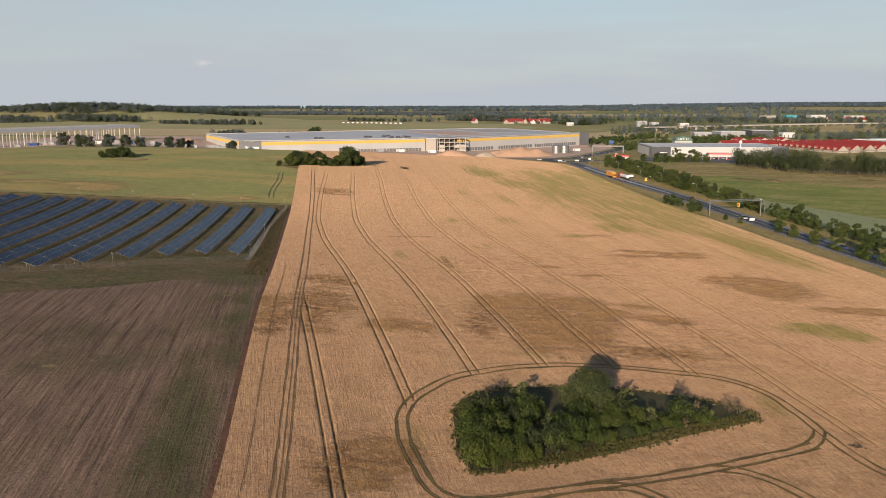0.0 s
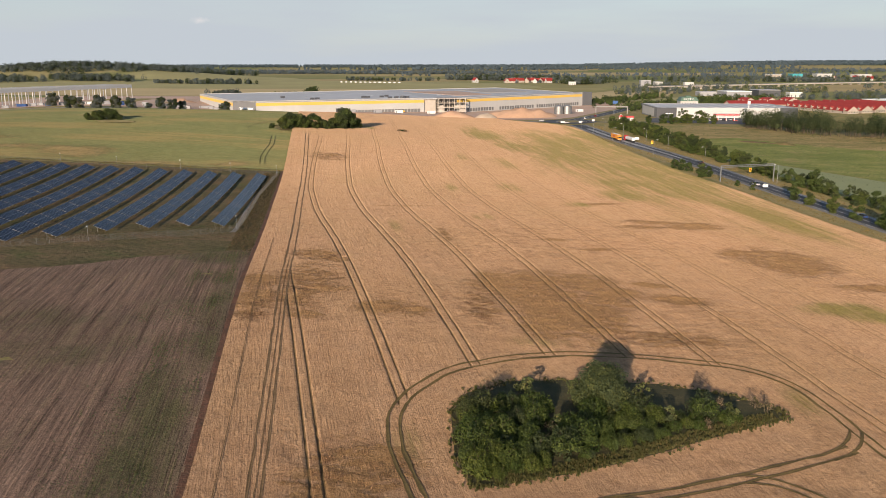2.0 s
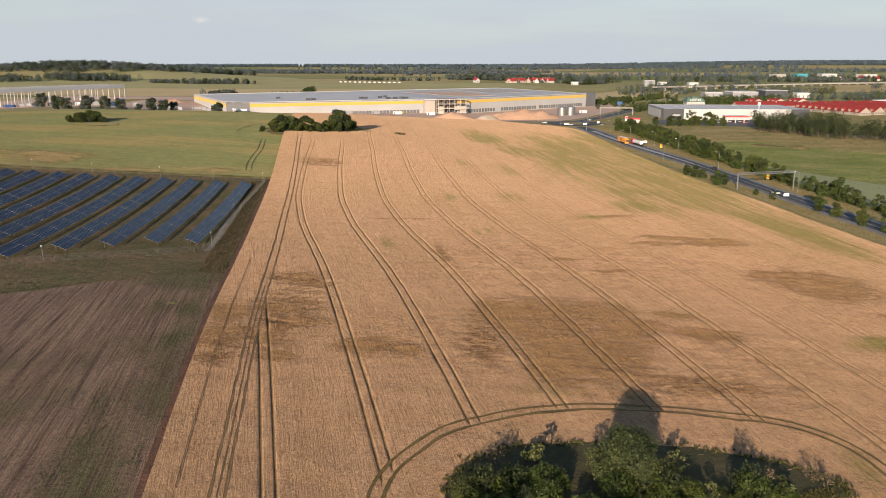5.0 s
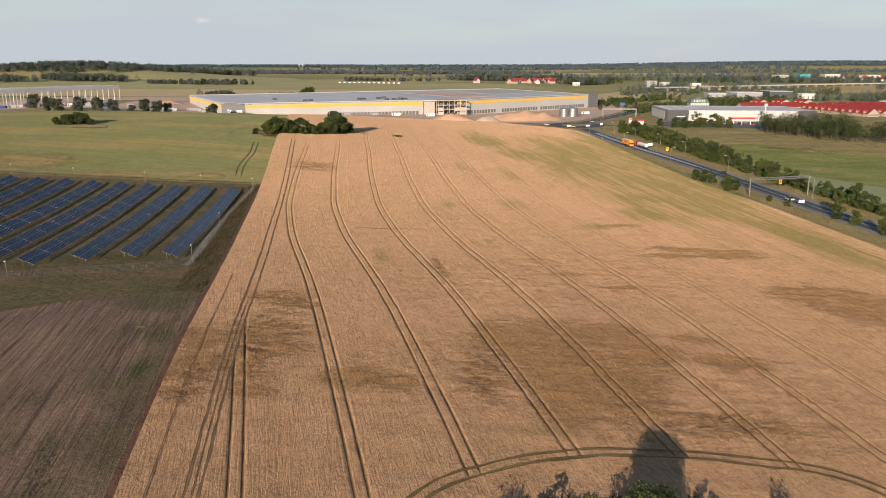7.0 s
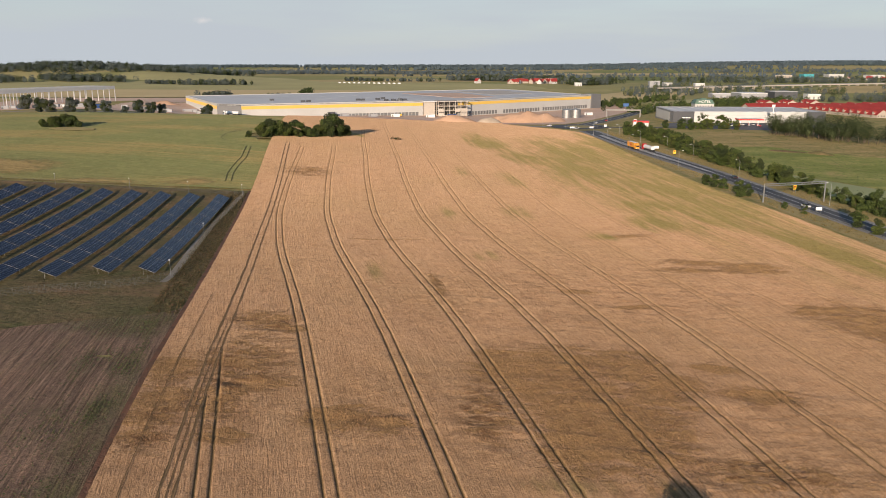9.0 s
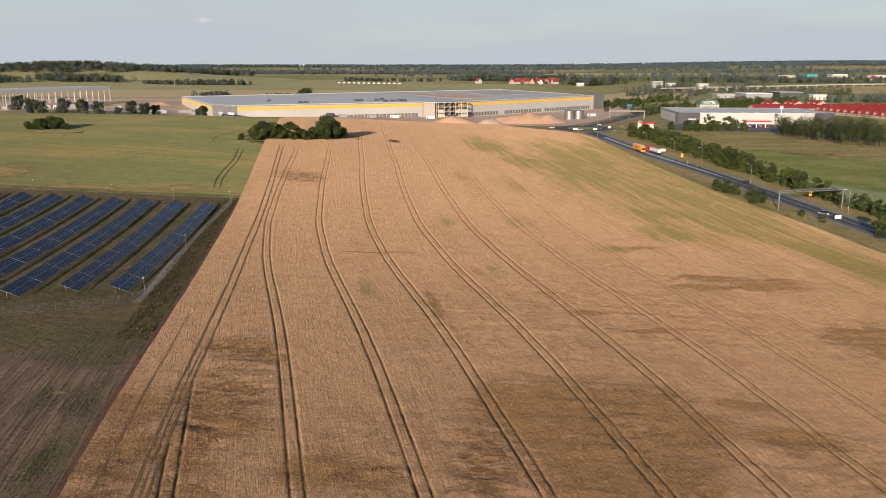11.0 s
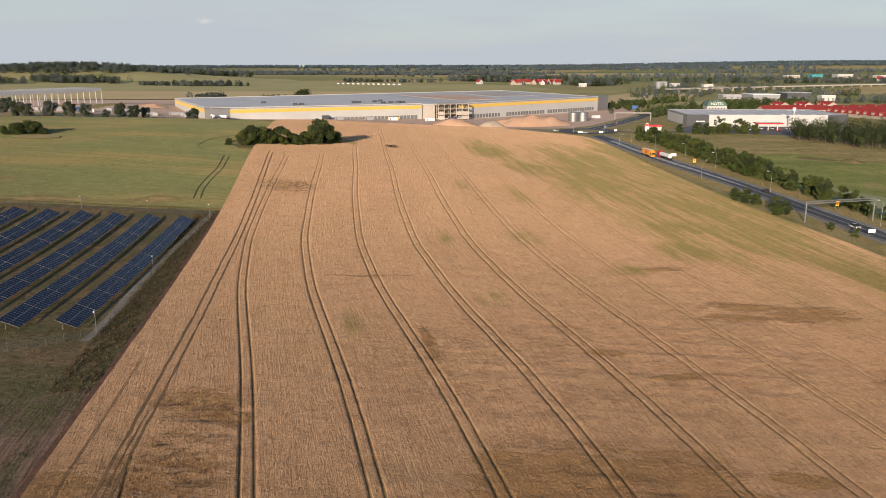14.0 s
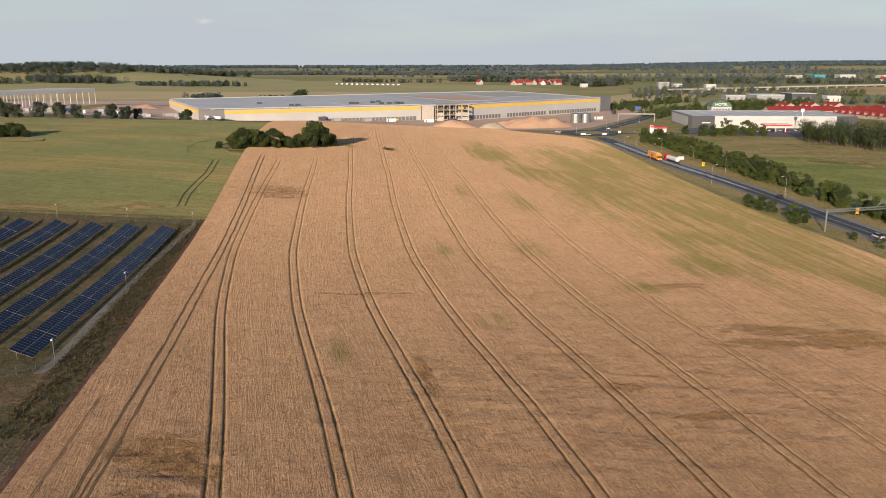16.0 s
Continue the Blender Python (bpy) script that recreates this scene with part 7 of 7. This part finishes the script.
TEAL = surface("teal_cladding", (0.05, 0.30, 0.36), (0.08, 0.38, 0.44), 0.6, 0.1, 1, 0)
for a in ((433, 1190, 0, 36, 40, 8, CLAD_GREY, WHITE_PAINT, "low grey hall with a white roof"), (484, 1205, 0, 32, 36, 9, CLAD_DARK, ROOF_GREY, "long dark hall with a pale roof"), (510, 1165, 0, 18, 14, 7, CLAD_WHITE, WHITE_PAINT, "small white hall near trees"),
          (400, 1215, 0, 26, 20, 6, CLAD_GREY, ROOF_GREY, "grey shed with a flat roof"), (945, 2150, 0, 26, 30, 9, TEAL, TEAL, "teal clad industrial hall"), (1040, 2200, 0, 40, 30, 8, CLAD_WHITE, WHITE_PAINT, "white industrial hall in the distance"),
          (890, 2160, 10, 36, 20, 7, CREAM, WHITE_PAINT, "pale industrial hall in the distance"), (1120, 2150, 10, 40, 30, 7, CLAD_WHITE, WHITE_PAINT, "white industrial hall in the distance"), (375, 1480, 0, 18, 14, 12, CLAD_GREY, ROOF_GREY, "grey feed mill with a tall block"), (398, 1478, 0, 14, 14, 9, CLAD_WHITE, WHITE_PAINT, "white farm building beyond hedges"), (445, 1450, 0, 16, 12, 9, CLAD_WHITE, WHITE_PAINT, "white farm building beyond hedges"), (465, 1440, 5, 30, 12, 5, CREAM, WHITE_PAINT, "low pale farm shed beyond fields"),
          (560, 1010, 20, 60, 24, 5, CLAD_GREY, WHITE_PAINT, "long low hall with a white roof"), (640, 960, 15, 70, 24, 5, CLAD_GREY, WHITE_PAINT, "long low hall with a white roof")):
    flat_hall(*a)
via = thing("viaduct", "long pale concrete road viaduct on piers", "bridge", Matrix.Translation((460, 1360, 6)))
vi = via.matrix_world.inverted()
VP = [(350, 1350), (440, 1390), (560, 1440), (700, 1500), (900, 1570), (1150, 1640)]
vp = np.array(VP, float)
vd = np.r_[0, np.cumsum(np.hypot(*np.diff(vp, axis=0).T))]
s = Shape()
rail_s = Shape()
vs = np.linspace(0, vd[-1], 40)
vx, vy = np.interp(vs, vd, vp[:, 0]), np.interp(vs, vd, vp[:, 1])
for k in range(39):
    a, b = Vector((vx[k], vy[k], 0)), Vector((vx[k + 1], vy[k + 1], 0))
    zz = lz(vx[k], vy[k]) * 0.4 + 10.2
    m = Matrix.Translation((a.x, a.y, zz)) @ Matrix.Rotation(math.atan2(b.y - a.y, b.x - a.x), 4, "Z")
    s.box((0, -6, -1.4), ((b - a).length, 6, 0.2), turn=m)
    rail_s.box((0, -6.1, 0.2), ((b - a).length, -5.9, 1.3), turn=m)
s.put("deck", CONCRETE, via, at=vi)
rail_s.put("parapet", STEEL, via, at=vi)
for k in range(1, 39):
    zz = lz(vx[k], vy[k]) * 0.4 + 8.9
    for o in (-3.5, 3.5):
        Shape().box((vx[k] - 0.9, vy[k] + o - 0.9, lz(vx[k], vy[k]) - 1), (vx[k] + 0.9, vy[k] + o + 0.9, zz)).put("pier", CONCRETE, via, at=vi)
rng = np.random.RandomState(21)
for k in range(34):
    if k < 22:
        x, y = rng.uniform(135, 240), rng.uniform(1650, 1730)
    else:
        x, y = rng.uniform(900, 1300), rng.uniform(1750, 1950)
    gable_house("village_house", "small white village house with red roof", x, y, rng.uniform(0, 180), 9, 12, 4.5, 4.5, CREAM if k % 3 else CLAD_WHITE, RED_TILE, 2, "village houses")
gable_house("farm_house", "lone house with a red roof among fields", 74, 1690, 30, 9, 12, 5, 5, CLAD_WHITE, RED_TILE, 2)
flat_hall(255, 1560, 0, 13, 10, 6, CLAD_WHITE, WHITE_PAINT, "white block at the village edge")
for k in range(13):
    t = thing("polytunnel", "small white polytunnel in a green field", "greenhouse", at_ground(-205 + k * 10.2, 1690 - k * 3, 14), "polytunnels")
    s = Shape()
    n = 8
    arc = [(2.0 * math.cos(math.pi * i / n), 2.4 * math.sin(math.pi * i / n)) for i in range(n + 1)]
    for (x0, z0), (x1, z1) in zip(arc, arc[1:]):
        s.quad((x0, -6, z0), (x0, 6, z0), (x1, 6, z1), (x1, -6, z1))
    for y in (-6, 6):
        s.quad(*[(x, y, z) for x, z in arc])
    s.put("cover", WHITE_PAINT, t)

# ---- middle-distance fields and meadow ----
MEADOW_GREEN = meadow_material("green_meadow", (0.17, 0.205, 0.055), (0.25, 0.27, 0.08), (0.36, 0.33, 0.12), (0.42, 0.32, 0.145))
MEADOW_TAN = meadow_material("dry_meadow", (0.22, 0.20, 0.075), (0.35, 0.275, 0.12), (0.47, 0.34, 0.165), (0.15, 0.165, 0.05))
PALE_CROP = surface("pale_green_crop", (0.25, 0.28, 0.13), (0.32, 0.34, 0.17), 0.9, 0.03, 1.0, 0.4, 0.2, vary=0)
OLIVE = surface("olive_field", (0.31, 0.285, 0.125), (0.42, 0.375, 0.165), 0.95, 0.01, 0.2, 0.3, 0.3, vary=0)
STRAW = surface("straw_field", (0.45, 0.35, 0.175), (0.56, 0.44, 0.23), 0.95, 0.01, 0.2, 0.3, 0.3, vary=0)
tagged(poly_floor("dry_meadow", [(150, 560), (200, 655), (250, 650), (330, 600), (480, 500), (520, 380), (300, 460), (200, 520)], 0.05, MEADOW_TAN, rings=10), "dry tan meadow beyond the road", "meadow", kind="structure")
tagged(poly_floor("green_meadow", [(161, 470), (166, 560), (210, 572), (229, 548), (300, 490), (480, 400), (480, 200), (335, 215), (275, 302), (218, 391), (192, 434), (180, 454)], 0.10, MEADOW_GREEN, rings=8), "rough green meadow beyond the road", "meadow", kind="structure")
tagged(poly_floor("pale_crop", [(161, 466), (178, 452), (190, 433), (218, 389), (275, 300), (330, 220), (215, 220), (180, 330), (167, 389)], 0.16, PALE_CROP, rings=8), "pale green crop strip beyond the hedge", "field", kind="structure")
for lb, poly, m_ in (("olive green field behind the warehouse", [(-1300, 1380), (-700, 1400), (-140, 1420), (150, 1390), (190, 1480), (140, 1640), (-200, 1780), (-500, 1720), (-1300, 1600)], OLIVE),
                     ("straw-coloured field behind the steel frame", [(-1200, 1180), (-560, 1195), (-340, 1205), (-140, 1238), (120, 1190), (215, 1240), (180, 1385), (-140, 1415), (-700, 1395), (-1200, 1375)], STRAW),
                     ("straw-coloured field among hedges", [(215, 1060), (330, 1180), (390, 1330), (300, 1360), (200, 1240)], STRAW),
                     ("olive green field among hedges", [(225, 1060), (500, 1060), (470, 1150), (345, 1165)], OLIVE),
                     ("pale stubble field on the far slope", [(-700, 1760), (-350, 1640), (-250, 1760), (-350, 1950), (-700, 2000)], OLIVE),
                     ("far pale stubble field", [(300, 2500), (900, 2450), (950, 2700), (350, 2750)], STRAW), ("far pale stubble field", [(-300, 2700), (200, 2650), (200, 2800), (-300, 2850)], STRAW)):
    tagged(poly_floor("far_field", poly, 0.3 if m_ is not STRAW else 0.6, m_, rings=16), lb, "field", kind="structure")

# ---- hedges and woods ----
def wood(name, label, spots, tall, card, per, mats, seed, slim=0.36, bare=0.06):
    """Many small far trees as one object; spots: (x, y, scale)."""
    rng = np.random.RandomState(seed)
    P = np.array(spots, float)
    z = land(P[:, 0], P[:, 1])
    n = len(P) * per
    base = np.repeat(np.c_[P[:, :2], z], per, axis=0)
    sc = np.repeat(P[:, 2], per) * tall
    d = rng.normal(size=(n, 3))
    d /= np.linalg.norm(d, axis=1)[:, None]
    r = 0.75 + 0.35 * rng.rand(n)
    c = base + np.stack([d[:, 0] * r * sc * slim, d[:, 1] * r * sc * slim, sc * (0.49 + bare / 2 + (0.49 - bare / 2) * d[:, 2] * r)], -1)
    nr = d + 0.3 * rng.normal(size=(n, 3))
    nr /= np.linalg.norm(nr, axis=1)[:, None]
    a = np.cross(nr, rng.normal(size=(n, 3)))
    a /= np.linalg.norm(a, axis=1)[:, None]
    b = np.cross(nr, a)
    s = (card * (0.6 + 0.8 * rng.rand(n)))[:, None]
    V = np.stack([c - a * s, c - b * s * 0.7 + nr * s * 0.2, c + a * s, c + b * s * 0.7 + nr * s * 0.2], 1).reshape(-1, 3)
    Fc = np.arange(4 * n).reshape(-1, 4).tolist()
    V = V.tolist()
    M = np.repeat(rng.randint(0, len(mats), len(P)), per).tolist()
    if bare > 0.1:   # trunks show below the crowns
        s3 = Shape()
        for (x, y, sz), zz in zip(P, z):
            s3.tube((x, y, zz - 0.3), (x, y, zz + sz * tall * 0.6), 0.2, 0.1, 4, caps=False)
        Fc += [tuple(i + len(V) for i in q) for q in s3.f]
        V += s3.v
        M += [len(mats)] * len(s3.f)
        mats = mats + [BARK]
    me = bpy.data.meshes.new(name)
    me.from_pydata(V, [], Fc)
    for m in mats:
        me.materials.append(m)
    me.polygons.foreach_set("material_index", M)
    me.update()
    return tagged(new(name, me), label, "trees", kind="stuff")


def area(rng, n, cx, cy, rx, ry, turn=0.0, ragged=0.5, lo=0.7, hi=1.15):
    out = []
    a = radians(turn)
    while len(out) < n:
        u, w = rng.uniform(-1, 1), rng.uniform(-1, 1)
        if u * u + w * w < 1 + ragged * math.sin(u * 9 + cx) * math.cos(w * 7 + cy) - ragged * 0.4:
            out.append((cx + u * rx * math.cos(a) - w * ry * math.sin(a), cy + u * rx * math.sin(a) + w * ry * math.cos(a), rng.uniform(lo, hi)))
    return out


def line(rng, n, x0, y0, x1, y1, wide, lo=0.5, hi=1.1):
    return [(x0 + (x1 - x0) * f + rng.normal(0, wide), y0 + (y1 - y0) * f + rng.normal(0, wide), rng.uniform(lo, hi)) for f in rng.rand(n)]


rng = np.random.RandomState(61)
W_MATS = [LEAF_DARK, LEAF, LEAF_DARK]
sp = line(rng, 70, 243, 650, 275, 592, 3) + line(rng, 90, 275, 592, 370, 545, 4, 0.7, 1.15) + line(rng, 60, 370, 545, 470, 500, 6) + line(rng, 26, 262, 640, 300, 620, 4, 0.8, 1.3)
wood("pine_belt", "dense dark belt of trees beside the meadow", sp, 14.0, 0.36, 260, [LEAF_DARK, LEAF_DARK, LEAF_GREY], 1, 0.27, 0.24)
sp = [(189, 683, 0.9), (194, 677, 0.8), (205, 684, 1.2), (208, 681, 1.0), (219, 684, 1.1), (223, 682, 1.0), (230, 679, 0.8), (186, 680, 0.6), (199, 681, 0.6), (213, 686, 0.7), (178, 690, 0.7)]
list(put_copies(roadside, [(x, y, s * 1.15) for x, y, s in sp], 0.1))
heap("rubble_mound", "low mound of rubble in the meadow", 229, 538, 8, 3, 1.8, SCRUB, 64, -40)
heap("soil_mound", "low dry mound in the meadow", 214, 548, 12, 4, 0.9, SCRUB, 65, -30)
sp = [(322, 600, 1.7), (324, 602, 1.6), (320, 598, 1.5), (323, 600, 2.0), (275, 660, 1.4), (262, 655, 1.5), (300, 640, 1.1), (306, 645, 1.0)]
wood("tall_trees", "tall poplars and limes beyond the belt", sp, 9, 0.5, 260, [LEAF, LEAF_DARK], 3)
sp = line(rng, 120, 205, 905, 340, 1050, 14, 0.4, 0.9) + line(rng, 90, 180, 1000, 320, 1170, 10, 0.5, 1) + area(rng, 90, 330, 985, 35, 45) + area(rng, 60, 395, 1060, 60, 40) + line(rng, 60, 215, 1000, 240, 1090, 8, 0.4, 0.8)
wood("roadside_scrub", "green scrub along the side road", sp, 9, 0.6, 120, [LEAF, LEAF_DARK, LEAF], 4)
sp = line(rng, 120, 290, 1230, 440, 1560, 18) + line(rng, 70, 340, 1250, 560, 1500, 20) + area(rng, 50, 600, 1120, 90, 40) + area(rng, 70, 720, 1180, 120, 40) + line(rng, 60, 450, 1110, 800, 1050, 12, 0.5, 1) + area(rng, 60, 520, 1290, 120, 30, -10) + area(rng, 80, 850, 1380, 130, 60) + line(rng, 100, 560, 1010, 900, 900, 20, 0.5, 0.9) + area(rng, 80, 740, 1010, 90, 40) + area(rng, 160, 1050, 1400, 220, 90)
wood("plain_trees", "scattered trees and hedges on the plain", sp, 10, 0.65, 110, [LEAF_HAZE, LEAF_GREY, LEAF_HAZE], 5)
sp = area(rng, 620, -840, 1930, 280, 120, 8) + area(rng, 170, -720, 1690, 110, 40, -14) + area(rng, 200, -950, 1640, 170, 60) + area(rng, 70, -425, 1580, 75, 10, 4, 0.5, 0.5, 0.9) + area(rng, 260, -650, 2120, 190, 60, -6) + line(rng, 30, -330, 1190, -300, 1195, 6, 0.4, 0.9) + line(rng, 26, -560, 1600, -500, 1590, 6, 0.4, 0.7)
wood("hill_wood", "dark wood on a low far hill", sp, 14, 1.0, 84, [LEAF_HAZE, LEAF_DARK, LEAF_HAZE], 6)
sp = area(rng, 30, -194, 1232, 10, 6, 0, 0.3, 0.9, 1.3) + line(rng, 40, -245, 1205, -195, 1230, 4, 0.3, 0.7) + line(rng, 26, -180, 1215, -90, 1235, 4, 0.3, 0.6)
wood("far_hedge", "hedge and round tree behind the warehouse", sp, 11, 0.9, 60, W_MATS, 7)
sp = area(rng, 420, 150, 1900, 150, 90, -4) + line(rng, 90, 250, 1620, 330, 1660, 20) + line(rng, 70, -220, 1840, 0, 1800, 8, 0.4, 0.8) + area(rng, 70, 275, 1600, 40, 30) + area(rng, 90, 620, 1720, 200, 30) + area(rng, 90, 900, 1720, 220, 40) + line(rng, 80, 300, 1900, 800, 1950, 20, 0.4, 0.8) + line(rng, 90, 700, 1960, 1400, 2020, 25, 0.4, 0.9)
wood("village_wood", "dark wood round a far village", sp, 12, 0.95, 84, [LEAF_HAZE, LEAF_DARK, LEAF_HAZE], 8)
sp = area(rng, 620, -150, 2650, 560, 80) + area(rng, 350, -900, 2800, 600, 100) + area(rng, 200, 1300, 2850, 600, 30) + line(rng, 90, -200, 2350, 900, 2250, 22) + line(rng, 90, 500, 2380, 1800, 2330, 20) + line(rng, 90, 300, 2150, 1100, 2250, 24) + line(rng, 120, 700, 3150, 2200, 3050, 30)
wood("far_woods", "wide dark woods in the distance", sp, 12, 1.5, 44, [LEAF_HAZE, LEAF_HAZE_BLUE], 9)
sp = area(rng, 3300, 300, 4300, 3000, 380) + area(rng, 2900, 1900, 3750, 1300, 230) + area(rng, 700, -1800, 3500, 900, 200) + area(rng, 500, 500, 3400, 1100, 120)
wood("horizon_woods", "forest along the horizon", sp, 13, 3.4, 22, [LEAF_HAZE_BLUE], 10)
